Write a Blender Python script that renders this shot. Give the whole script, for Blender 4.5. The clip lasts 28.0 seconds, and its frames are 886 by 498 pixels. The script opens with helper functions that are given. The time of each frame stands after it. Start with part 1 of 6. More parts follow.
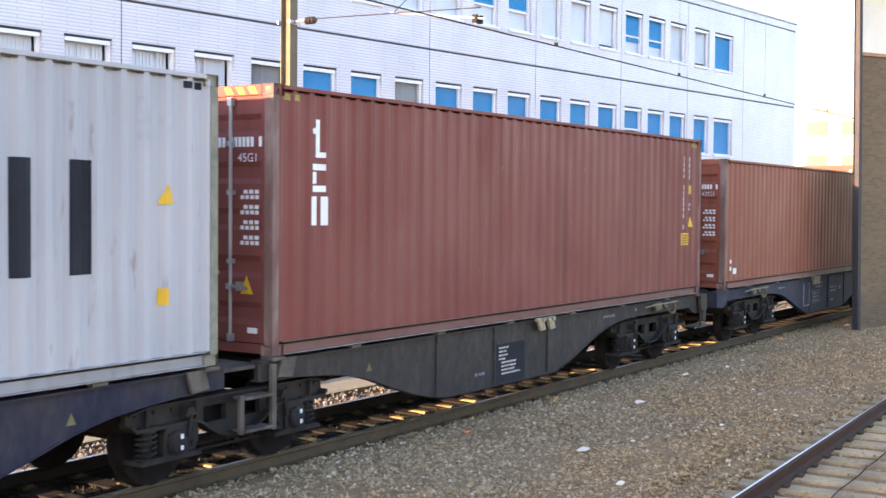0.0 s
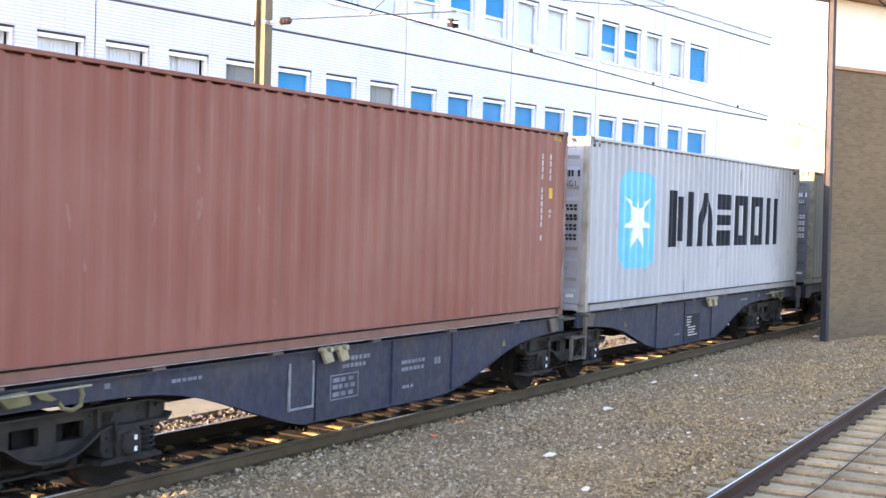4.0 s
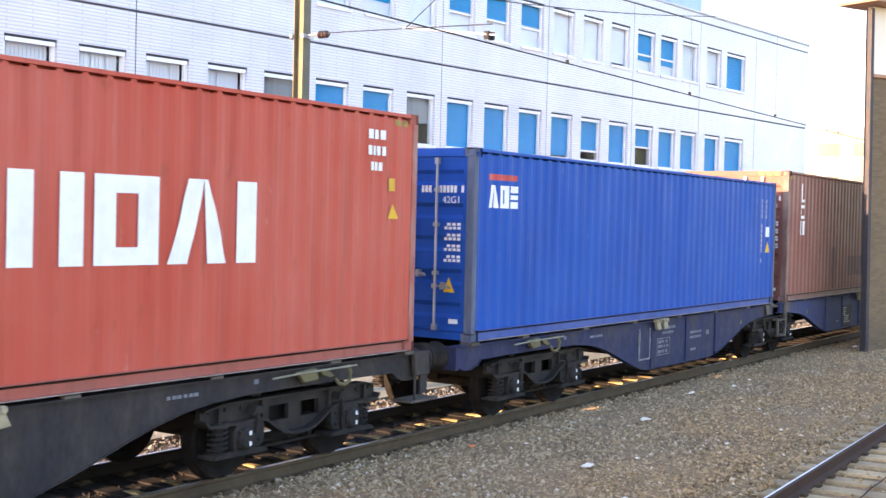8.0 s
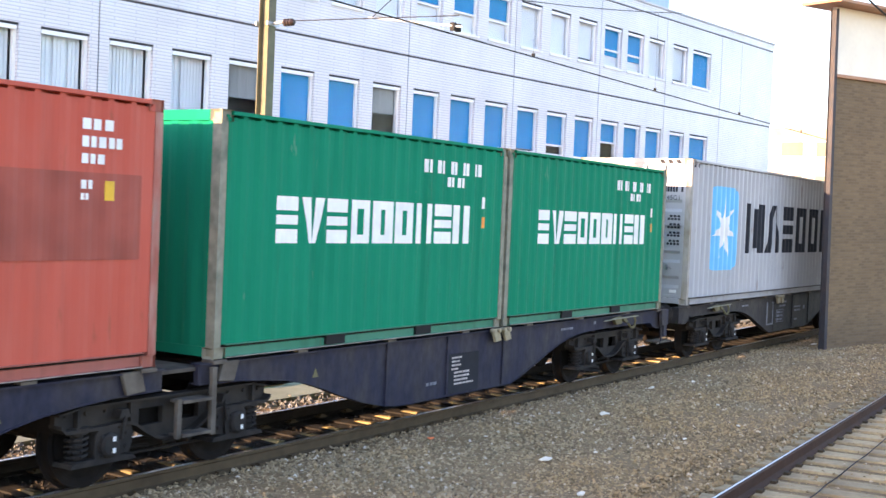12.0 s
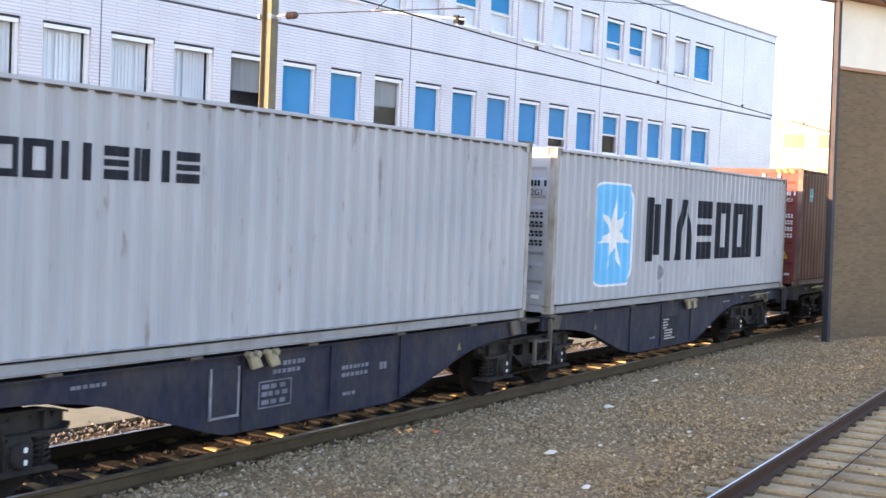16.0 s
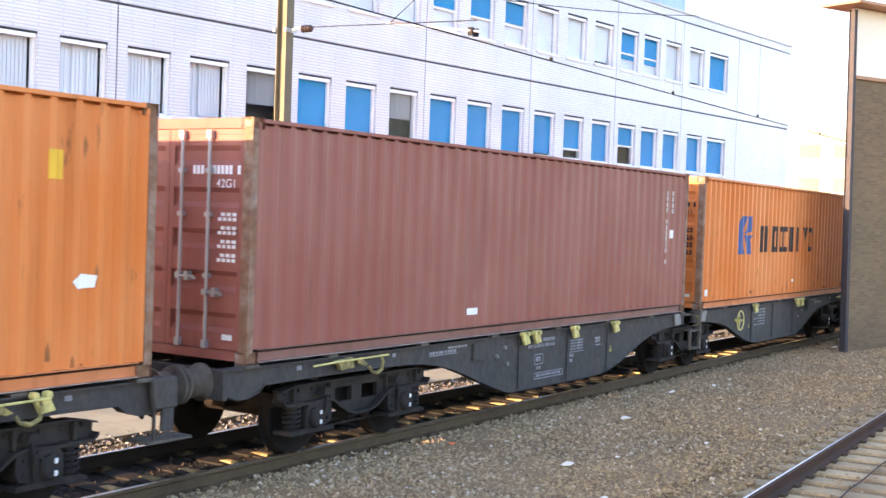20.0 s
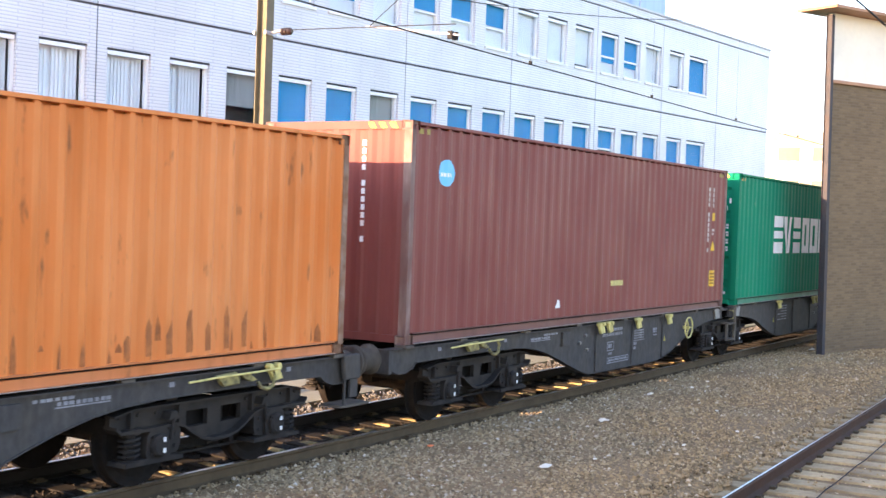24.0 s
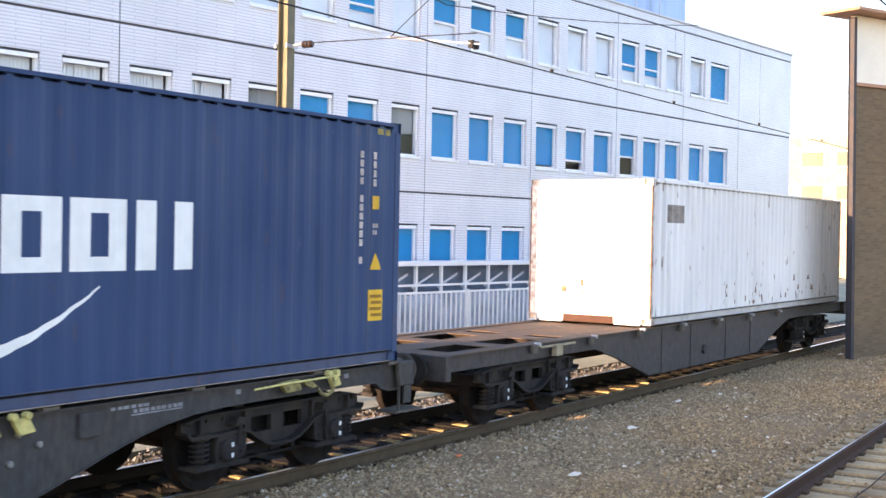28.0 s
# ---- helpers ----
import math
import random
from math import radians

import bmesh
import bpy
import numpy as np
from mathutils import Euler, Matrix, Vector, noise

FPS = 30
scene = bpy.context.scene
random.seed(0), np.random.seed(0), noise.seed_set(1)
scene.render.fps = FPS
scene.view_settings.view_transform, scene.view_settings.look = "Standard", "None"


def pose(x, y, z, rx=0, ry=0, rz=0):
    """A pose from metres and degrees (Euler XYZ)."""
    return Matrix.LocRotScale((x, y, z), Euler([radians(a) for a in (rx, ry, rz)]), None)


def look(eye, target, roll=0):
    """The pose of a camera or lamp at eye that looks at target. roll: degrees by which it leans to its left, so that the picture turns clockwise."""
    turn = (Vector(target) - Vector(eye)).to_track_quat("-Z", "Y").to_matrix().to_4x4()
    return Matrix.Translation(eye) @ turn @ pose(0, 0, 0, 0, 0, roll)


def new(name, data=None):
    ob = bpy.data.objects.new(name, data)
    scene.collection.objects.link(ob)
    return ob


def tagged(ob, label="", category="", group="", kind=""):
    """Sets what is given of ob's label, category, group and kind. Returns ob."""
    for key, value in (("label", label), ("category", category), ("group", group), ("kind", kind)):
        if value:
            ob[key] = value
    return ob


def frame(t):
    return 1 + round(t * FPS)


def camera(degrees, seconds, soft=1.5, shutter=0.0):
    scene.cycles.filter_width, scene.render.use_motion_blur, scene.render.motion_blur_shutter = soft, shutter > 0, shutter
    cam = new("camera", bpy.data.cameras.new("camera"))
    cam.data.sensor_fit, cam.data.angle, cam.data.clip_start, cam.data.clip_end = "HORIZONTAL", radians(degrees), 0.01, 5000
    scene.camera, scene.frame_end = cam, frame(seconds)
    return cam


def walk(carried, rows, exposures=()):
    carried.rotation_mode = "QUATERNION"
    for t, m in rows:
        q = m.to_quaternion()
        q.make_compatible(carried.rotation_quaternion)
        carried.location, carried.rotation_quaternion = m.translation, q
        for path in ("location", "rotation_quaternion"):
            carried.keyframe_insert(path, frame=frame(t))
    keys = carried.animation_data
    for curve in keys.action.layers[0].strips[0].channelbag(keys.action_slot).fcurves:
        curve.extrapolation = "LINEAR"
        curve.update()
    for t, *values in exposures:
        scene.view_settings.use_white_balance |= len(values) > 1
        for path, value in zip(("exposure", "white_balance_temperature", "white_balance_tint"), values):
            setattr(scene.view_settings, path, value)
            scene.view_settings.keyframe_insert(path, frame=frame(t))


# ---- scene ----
cam = camera(39.9, 28.0, 1.5, 0.06)
PATH = [
    (0, (-0.215, 0.446, 2.797), (1.459, 1.539, 2.725), 0.5),
    (0.5, (-0.217, 0.445, 2.779), (1.457, 1.537, 2.717), 0.2),
    (1, (-0.226, 0.471, 2.778), (1.442, 1.573, 2.711), 0.4),
    (1.5, (-0.205, 0.472, 2.766), (1.454, 1.587, 2.701), 0.5),
    (2, (-0.209, 0.488, 2.766), (1.451, 1.601, 2.704), 0.9),
    (2.5, (-0.22, 0.477, 2.776), (1.439, 1.593, 2.714), 0.7),
    (3, (-0.233, 0.456, 2.761), (1.433, 1.561, 2.703), 0.6),
    (3.5, (-0.203, 0.442, 2.767), (1.476, 1.527, 2.704), 1.4),
    (4, (-0.172, 0.423, 2.76), (1.525, 1.48, 2.699), 1.6),
    (4.5, (-0.14, 0.423, 2.737), (1.548, 1.493, 2.675), 1.3),
    (6.5, (-0.195, 0.415, 2.784), (1.489, 1.492, 2.727), 1.5),
    (7, (-0.233, 0.383, 2.786), (1.448, 1.466, 2.733), 1.1),
    (7.5, (-0.268, 0.372, 2.802), (1.401, 1.472, 2.749), 1.2),
    (8, (-0.264, 0.386, 2.785), (1.401, 1.493, 2.738), 1.4),
    (8.5, (-0.292, 0.376, 2.803), (1.376, 1.478, 2.758), 1.6),
    (9, (-0.295, 0.357, 2.791), (1.388, 1.436, 2.751), 2.0),
    (9.5, (-0.245, 0.365, 2.785), (1.45, 1.427, 2.737), 2.1),
    (10, (-0.231, 0.385, 2.793), (1.465, 1.442, 2.732), 2.1),
    (10.5, (-0.241, 0.399, 2.792), (1.447, 1.47, 2.726), 2.4),
    (11, (-0.254, 0.35, 2.785), (1.437, 1.416, 2.722), 2.2),
    (11.5, (-0.225, 0.369, 2.787), (1.47, 1.43, 2.727), 2.4),
    (12, (-0.202, 0.384, 2.78), (1.494, 1.442, 2.722), 2.4),
    (12.5, (-0.22, 0.405, 2.763), (1.476, 1.463, 2.708), 2.2),
    (13, (-0.212, 0.407, 2.769), (1.485, 1.465, 2.712), 2.1),
    (13.5, (-0.197, 0.395, 2.776), (1.496, 1.458, 2.719), 2.0),
    (15.5, (-0.207, 0.405, 2.761), (1.484, 1.471, 2.696), 1.8),
    (16, (-0.206, 0.427, 2.786), (1.489, 1.486, 2.716), 2.3),
    (16.5, (-0.218, 0.41, 2.769), (1.474, 1.473, 2.703), 2.1),
    (17, (-0.214, 0.38, 2.755), (1.478, 1.445, 2.694), 1.8),
    (17.5, (-0.221, 0.399, 2.773), (1.469, 1.467, 2.711), 1.9),
    (18, (-0.257, 0.356, 2.781), (1.43, 1.428, 2.722), 1.6),
    (18.5, (-0.245, 0.39, 2.777), (1.438, 1.47, 2.719), 1.6),
    (19, (-0.225, 0.407, 2.781), (1.455, 1.49, 2.725), 1.5),
    (19.5, (-0.241, 0.419, 2.786), (1.437, 1.504, 2.732), 1.8),
    (20, (-0.213, 0.425, 2.779), (1.468, 1.506, 2.728), 2.0),
    (20.5, (-0.246, 0.426, 2.77), (1.442, 1.497, 2.722), 2.0),
    (21, (-0.263, 0.378, 2.778), (1.429, 1.443, 2.731), 2.0),
    (21.5, (-0.268, 0.346, 2.775), (1.427, 1.406, 2.729), 1.7),
    (23.5, (-0.277, 0.37, 2.793), (1.419, 1.429, 2.746), 2.1),
    (24, (-0.245, 0.375, 2.796), (1.453, 1.43, 2.749), 2.1),
    (24.5, (-0.225, 0.386, 2.793), (1.473, 1.443, 2.747), 1.9),
    (25, (-0.233, 0.371, 2.774), (1.462, 1.431, 2.733), 1.7),
    (25.5, (-0.233, 0.366, 2.773), (1.456, 1.435, 2.734), 1.7),
    (26, (-0.225, 0.403, 2.79), (1.465, 1.473, 2.751), 1.9),
    (26.5, (-0.241, 0.399, 2.796), (1.448, 1.469, 2.758), 1.9),
    (27, (-0.237, 0.366, 2.788), (1.447, 1.445, 2.753), 1.5),
    (27.5, (-0.258, 0.382, 2.774), (1.421, 1.469, 2.742), 1.1),
    (28, (-0.228, 0.405, 2.756), (1.45, 1.493, 2.728), 1.1),
]
walk(cam, [(t, look(eye, target, roll)) for t, eye, target, roll in PATH],
     exposures=[(0, 2.75, 6430, 28), (1, 3.10, 6430, 28), (2, 3.07, 6430, 28), (3, 3.13, 6430, 28), (4, 3.10, 6430, 28), (7, 2.90, 6430, 28), (8, 2.90, 6430, 28), (9, 2.97, 6430, 28), (10, 3.10, 6430, 28), (11, 2.90, 6430, 28), (12, 2.78, 6430, 28), (13, 2.73, 6430, 28), (16, 2.58, 6430, 28), (17, 2.53, 6430, 28), (18, 2.70, 6430, 28), (19, 2.90, 6430, 28), (20, 2.90, 6430, 28), (21, 2.93, 6430, 28), (24, 2.82, 6430, 28), (25, 3.00, 6430, 28), (26, 2.74, 6430, 28), (27, 2.67, 6430, 28), (28, 2.56, 6430, 28)])

# ---- train position: metres of the first red-brown container's front edge at each second ----
TRAVEL = [(0, 9.596), (1, -1.566), (2, -12.65), (3, -23.87), (4, -35.023), (5, -46.15), (6, -57.28), (7, -68.55), (8, -79.75),
          (9, -90.71), (10, -101.47), (11, -112.37), (12, -123.5), (13, -134.75), (14, -146.1), (15, -157.55), (16, -169.07),
          (17, -180.78), (18, -192.42), (19, -204.36), (20, -216.49), (21, -228.71), (22, -241.0), (23, -253.5), (24, -266.18),
          (25, -278.96), (26, -291.98), (27, -305.4), (28, -318.7)]
LONG, JOINT, COUPLING, SIDE, DECK = 12.192, 0.826, 1.335, 9.0, 1.17
PAIR = 2 * LONG + JOINT + COUPLING
HIGH, LOW = 2.896, 2.591
MID = SIDE + 1.219


def start_of(k):
    """Front edge of the k-th forty-foot place, from the front edge of place 1."""
    return PAIR * (k // 2) if k % 2 else PAIR * (k // 2) - LONG - JOINT


# ---- world and light ----
SUN_UP, SUN_SIDE = 9.2, 22.0            # elevation; turn from the track towards the offices
sun_dir = Vector((-math.cos(radians(SUN_UP)) * math.cos(radians(SUN_SIDE)), math.cos(radians(SUN_UP)) * math.sin(radians(SUN_SIDE)), math.sin(radians(SUN_UP))))
world = bpy.data.worlds.new("world")
scene.world = world
world.use_nodes = True
wn = world.node_tree.nodes
sky = wn.new("ShaderNodeTexSky")
sky.sky_type, sky.sun_disc = "NISHITA", False
sky.sun_elevation, sky.sun_rotation = radians(SUN_UP), math.atan2(sun_dir.x, sun_dir.y)
sky.air_density, sky.dust_density, sky.ozone_density = 1.0, 0.6, 1.5
wn["Background"].inputs["Strength"].default_value = 0.141
world.node_tree.links.new(sky.outputs[0], wn["Background"].inputs["Color"])
lamp = bpy.data.lights.new("sun", "SUN")
lamp.energy, lamp.angle, lamp.color = 3.2, radians(0.6), (1.0, 0.70, 0.38)
sun = new("sun", lamp)
sun.matrix_world = look(sun_dir * 100, (0, 0, 0))

# ---- materials ----


def material(name):
    m = bpy.data.materials.new(name)
    m.use_nodes = True
    nt = m.node_tree
    return m, nt.nodes, nt.links, nt.nodes["Principled BSDF"]


def surface(name, color, rough=0.6, metal=0.0, grain=8.0, vary=0.25, stain=1.2, dark=0.35, stretch=(1, 1, 1), bump=0.15, bump_scale=60.0, tone=None, obj_vary=0.0, gloss=0.3):
    """Colour varied by large stains and fine grain, with fine relief."""
    m, n, l, b = material(name)
    tc = n.new("ShaderNodeTexCoord")
    mp = n.new("ShaderNodeMapping")
    mp.inputs["Scale"].default_value = stretch
    l.new(tc.outputs["Object"], mp.inputs[0])
    big, fine = n.new("ShaderNodeTexNoise"), n.new("ShaderNodeTexNoise")
    big.inputs["Scale"].default_value, big.inputs["Detail"].default_value = stain, 6
    fine.inputs["Scale"].default_value, fine.inputs["Detail"].default_value = grain, 8
    l.new(mp.outputs[0], big.inputs["Vector"]), l.new(mp.outputs[0], fine.inputs["Vector"])
    ramp = n.new("ShaderNodeMapRange")
    ramp.inputs[1].default_value, ramp.inputs[2].default_value = 0.42, 0.72
    l.new(big.outputs["Fac"], ramp.inputs[0])
    mix = n.new("ShaderNodeMix")
    mix.data_type = "RGBA"
    mix.inputs["A"].default_value = (*color, 1)
    other = tone or tuple(c * (1 - dark) for c in color)
    mix.inputs["B"].default_value = (*other, 1)
    l.new(ramp.outputs[0], mix.inputs["Factor"])
    hsv = n.new("ShaderNodeHueSaturation")
    val = n.new("ShaderNodeMapRange")
    val.inputs[3].default_value, val.inputs[4].default_value = 1 - vary, 1 + vary
    l.new(fine.outputs["Fac"], val.inputs[0])
    last = val.outputs[0]
    if obj_vary:
        info, mul, rng = n.new("ShaderNodeObjectInfo"), n.new("ShaderNodeMath"), n.new("ShaderNodeMapRange")
        rng.inputs[3].default_value, rng.inputs[4].default_value = 1 - obj_vary, 1 + obj_vary
        l.new(info.outputs["Random"], rng.inputs[0])
        mul.operation = "MULTIPLY"
        l.new(last, mul.inputs[0]), l.new(rng.outputs[0], mul.inputs[1])
        last = mul.outputs[0]
    l.new(last, hsv.inputs["Value"]), l.new(mix.outputs["Result"], hsv.inputs["Color"])
    l.new(hsv.outputs[0], b.inputs["Base Color"])
    b.inputs["Roughness"].default_value, b.inputs["Metallic"].default_value = rough, metal
    b.inputs["Specular IOR Level"].default_value = gloss
    if bump:
        tiny, bp = n.new("ShaderNodeTexNoise"), n.new("ShaderNodeBump")
        tiny.inputs["Scale"].default_value, tiny.inputs["Detail"].default_value = bump_scale, 4
        l.new(mp.outputs[0], tiny.inputs["Vector"])
        bp.inputs["Strength"].default_value, bp.inputs["Distance"].default_value = bump, 0.01
        l.new(tiny.outputs["Fac"], bp.inputs["Height"])
        l.new(bp.outputs[0], b.inputs["Normal"])
    return m


def paint(name, color, fade=None, rust=0.35, seed=0.0, dirt=0.36, gloss=0.12, dust=0.0):
    """Weathered container paint: chalky fading, upright dirt streaks and small rust spots."""
    m, n, l, b = material(name)
    tc = n.new("ShaderNodeTexCoord")

    def noise_of(scale, stretch, detail=6):
        mp, t = n.new("ShaderNodeMapping"), n.new("ShaderNodeTexNoise")
        mp.inputs["Scale"].default_value, mp.inputs["Location"].default_value = stretch, (seed, seed * 0.7, 0)
        t.inputs["Scale"].default_value, t.inputs["Detail"].default_value = scale, detail
        l.new(tc.outputs["Object"], mp.inputs[0]), l.new(mp.outputs[0], t.inputs["Vector"])
        return t.outputs["Fac"]

    def mapped(value, a, z, lo=0.0, hi=1.0):
        r = n.new("ShaderNodeMapRange")
        for i, v in enumerate((a, z, lo, hi)):
            r.inputs[i + 1].default_value = v
        l.new(value, r.inputs[0])
        return r.outputs[0]

    def mixed(fac, a, c):
        x = n.new("ShaderNodeMix")
        x.data_type = "RGBA"
        l.new(fac, x.inputs["Factor"])
        if isinstance(a, tuple):
            x.inputs["A"].default_value = (*a, 1)
        else:
            l.new(a, x.inputs["A"])
        x.inputs["B"].default_value = (*c, 1)
        return x.outputs["Result"]

    fade = fade or tuple(min(1, c * 0.9 + 0.05) for c in color)
    col = mixed(mapped(noise_of(0.5, (1, 1, 1)), 0.35, 0.7), color, fade)
    col = mixed(mapped(noise_of(1.3, (1.5, 1.5, 0.25)), 0.5, 0.75, 0, 0.5), col, tuple(min(1, c * 1.12 + 0.002) for c in fade))
    streak = mapped(noise_of(3.0, (1.6, 1.6, 0.12)), 0.52, 0.78, 0, dirt)
    col = mixed(streak, col, tuple(c * 0.45 for c in color))
    col = mixed(mapped(noise_of(9.0, (1, 1, 0.25), 8), 0.64, 0.74, 0, rust), col, (0.16, 0.075, 0.035))
    col = mixed(mapped(noise_of(7.0, (1, 1, 0.35), 8), 0.70, 0.75, 0, 0.16), col, (0.45, 0.38, 0.34))
    if dust:
        col = mixed(mapped(noise_of(2.2, (1, 1, 3)), 0.25, 0.7, dust * 0.6, dust), col, (0.150, 0.118, 0.098))
    l.new(col, b.inputs["Base Color"])
    b.inputs["Specular IOR Level"].default_value = gloss
    l.new(mapped(noise_of(2.0, (1, 1, 0.5)), 0.3, 0.7, 0.42, 0.62), b.inputs["Roughness"])
    bp = n.new("ShaderNodeBump")
    bp.inputs["Strength"].default_value, bp.inputs["Distance"].default_value = 0.12, 0.02
    l.new(noise_of(3.5, (1, 1, 1)), bp.inputs["Height"])
    l.new(bp.outputs[0], b.inputs["Normal"])
    return m


def glass(name, tint=(0.93, 0.95, 0.97)):
    m, n, l, b = material(name)
    n.remove(b)
    clear, shine, mix = n.new("ShaderNodeBsdfTransparent"), n.new("ShaderNodeBsdfGlossy"), n.new("ShaderNodeMixShader")
    clear.inputs[0].default_value, shine.inputs["Roughness"].default_value, mix.inputs[0].default_value = (*tint, 1), 0.02, 0.008
    l.new(clear.outputs[0], mix.inputs[1]), l.new(shine.outputs[0], mix.inputs[2])
    l.new(mix.outputs[0], n["Material Output"].inputs["Surface"])
    return m


def brickwork(name, color, joint, w, h, gap, rough=0.5, vary=0.08, bump=0.4):
    m, n, l, b = material(name)
    tc, mp, br = n.new("ShaderNodeTexCoord"), n.new("ShaderNodeMapping"), n.new("ShaderNodeTexBrick")
    mp.inputs["Rotation"].default_value = (radians(90), 0, 0)
    l.new(tc.outputs["Object"], mp.inputs[0]), l.new(mp.outputs[0], br.inputs["Vector"])
    br.inputs["Color1"].default_value = (*color, 1)
    br.inputs["Color2"].default_value = (*(c * (1 - vary) for c in color), 1)
    br.inputs["Mortar"].default_value = (*joint, 1)
    for key, v in (("Scale", 1.0), ("Brick Width", w), ("Row Height", h), ("Mortar Size", gap), ("Mortar Smooth", 0.2)):
        br.inputs[key].default_value = v
    no, mx = n.new("ShaderNodeTexNoise"), n.new("ShaderNodeMix")
    no.inputs["Scale"].default_value, no.inputs["Detail"].default_value = 0.6, 8
    mx.data_type, mx.blend_type = "RGBA", "MULTIPLY"
    mx.inputs["Factor"].default_value = 0.35
    l.new(tc.outputs["Object"], no.inputs["Vector"])
    l.new(br.outputs["Color"], mx.inputs["A"]), l.new(no.outputs["Fac"], mx.inputs["B"])
    hs = n.new("ShaderNodeHueSaturation")
    hs.inputs["Value"].default_value = 1.18
    l.new(mx.outputs["Result"], hs.inputs["Color"])
    l.new(hs.outputs[0], b.inputs["Base Color"])
    bp = n.new("ShaderNodeBump")
    bp.inputs["Strength"].default_value, bp.inputs["Distance"].default_value, bp.invert = bump, 0.01, True
    l.new(br.outputs["Fac"], bp.inputs["Height"]), l.new(bp.outputs[0], b.inputs["Normal"])
    b.inputs["Roughness"].default_value = rough
    return m


M = {}
M["ballast"] = surface("ballast", (0.26, 0.165, 0.08), 0.95, grain=14, vary=0.5, stain=0.35, tone=(0.19, 0.115, 0.052), bump=0.8, bump_scale=28)
M["soil"] = surface("soil", (0.12, 0.105, 0.085), 0.95, grain=5, vary=0.3, stain=0.2, tone=(0.10, 0.10, 0.06))
M["sand"] = surface("sand", (0.275, 0.270, 0.190), 0.95, grain=4, vary=0.25, stain=0.4, dark=0.3, bump=0.4)
M["rail_head"] = surface("rail_head", (0.84, 0.82, 0.80), 0.30, 1.0, vary=0.15, stain=3, bump=0.05, stretch=(0.1, 1, 1))
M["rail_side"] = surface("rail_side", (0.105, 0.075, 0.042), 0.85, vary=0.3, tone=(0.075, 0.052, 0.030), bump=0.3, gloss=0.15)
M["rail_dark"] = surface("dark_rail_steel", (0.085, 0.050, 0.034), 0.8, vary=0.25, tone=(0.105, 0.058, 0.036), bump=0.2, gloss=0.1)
# Darker copy of the rail steel: shade painted into the far rail.
M["shaded_rail"] = surface("shade_darkened_rail_steel", (0.030, 0.024, 0.019), 0.85, vary=0.25, bump=0.2, gloss=0.1)
# Tan of the sun glints painted on the dark sleepers.
M["glint_tan"] = surface("painted_sun_glint", (0.36, 0.275, 0.125), 0.8, vary=0.3, stain=8, dark=0.6, obj_vary=0.45)
# Near-black: shade under the train is worked into the sleeper colour.
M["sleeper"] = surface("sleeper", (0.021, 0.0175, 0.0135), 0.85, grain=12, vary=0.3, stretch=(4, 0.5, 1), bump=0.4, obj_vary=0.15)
M["concrete"] = surface("concrete", (0.46, 0.325, 0.165), 0.95, grain=10, vary=0.2, dark=0.3, bump=0.3, obj_vary=0.1)
M["tan_sleeper"] = surface("dusty_concrete_sleeper", (0.44, 0.315, 0.165), 0.95, grain=14, vary=0.4, stain=3.2, tone=(0.29, 0.205, 0.115), bump=0.5, bump_scale=30.0, obj_vary=0.15)
M["tile"] = brickwork("white_tile", (0.69, 0.68, 0.715), (0.48, 0.48, 0.54), 1.2, 0.078, 0.012, 0.35, 0.04)
M["tile_joint"] = surface("tile_joint", (0.12, 0.115, 0.13), 0.9)
M["coping"] = surface("coping", (0.62, 0.62, 0.64), 0.6, dark=0.2)
# Grey of the sky reflection painted into window columns 3 and 6.
M["reflection_blind"] = surface("reflection_blind", (0.32, 0.32, 0.31), 0.8, vary=0.1, stretch=(6, 1, 0.3), bump=0)
M["white_frame"] = surface("white_frame", (0.82, 0.82, 0.82), 0.4, vary=0.04, dark=0.08, bump=0)
M["frame_shadow"] = surface("soffit_shade_dark", (0.06, 0.06, 0.07), 0.7, bump=0)
M["blue_blind"] = surface("blue_blind", (0.002, 0.285, 0.56), 0.8, vary=0.06, dark=0.12, stain=0.7, bump=0)
M["pale_blind"] = surface("pale_blind", (0.80, 0.81, 0.82), 0.7, vary=0.06, dark=0.12, bump=0, obj_vary=0.08)
M["room"] = surface("room", (0.17, 0.18, 0.20), 0.9, vary=0.2)
M["lean_back"] = surface("lean_to_interior", (0.23, 0.31, 0.42), 0.8, vary=0.3, stain=0.7)
M["lean_plinth"] = surface("lean_to_plinth", (0.46, 0.50, 0.58), 0.7, grain=3, vary=0.3, stain=1.4, dark=0.5)
M["glass"] = glass("glass")
M["brown_brick"] = brickwork("brown_brick", (0.200, 0.136, 0.070), (0.165, 0.118, 0.070), 0.22, 0.068, 0.012, 0.9, 0.3)
M["cream"] = surface("cream_render", (0.86, 0.80, 0.66), 0.7, vary=0.05, dark=0.08)
M["steel_post"] = surface("steel_post", (0.050, 0.050, 0.058), 0.6, 0.0, vary=0.2, stain=2.5, tone=(0.072, 0.056, 0.054), gloss=0.2)
M["eave"] = surface("eave_board", (0.42, 0.22, 0.12), 0.6, vary=0.15)
M["mast"] = surface("mast_steel", (0.165, 0.15, 0.10), 0.75, 0.0, vary=0.2, tone=(0.11, 0.105, 0.075), gloss=0.15)
M["wire"] = surface("wire", (0.035, 0.033, 0.032), 0.8, 0.0, bump=0, gloss=0.1)
M["galv"] = surface("galvanised", (0.40, 0.41, 0.42), 0.45, 0.6, vary=0.15, dark=0.3)
M["insulator"] = surface("insulator", (0.03, 0.02, 0.018), 0.3, bump=0)
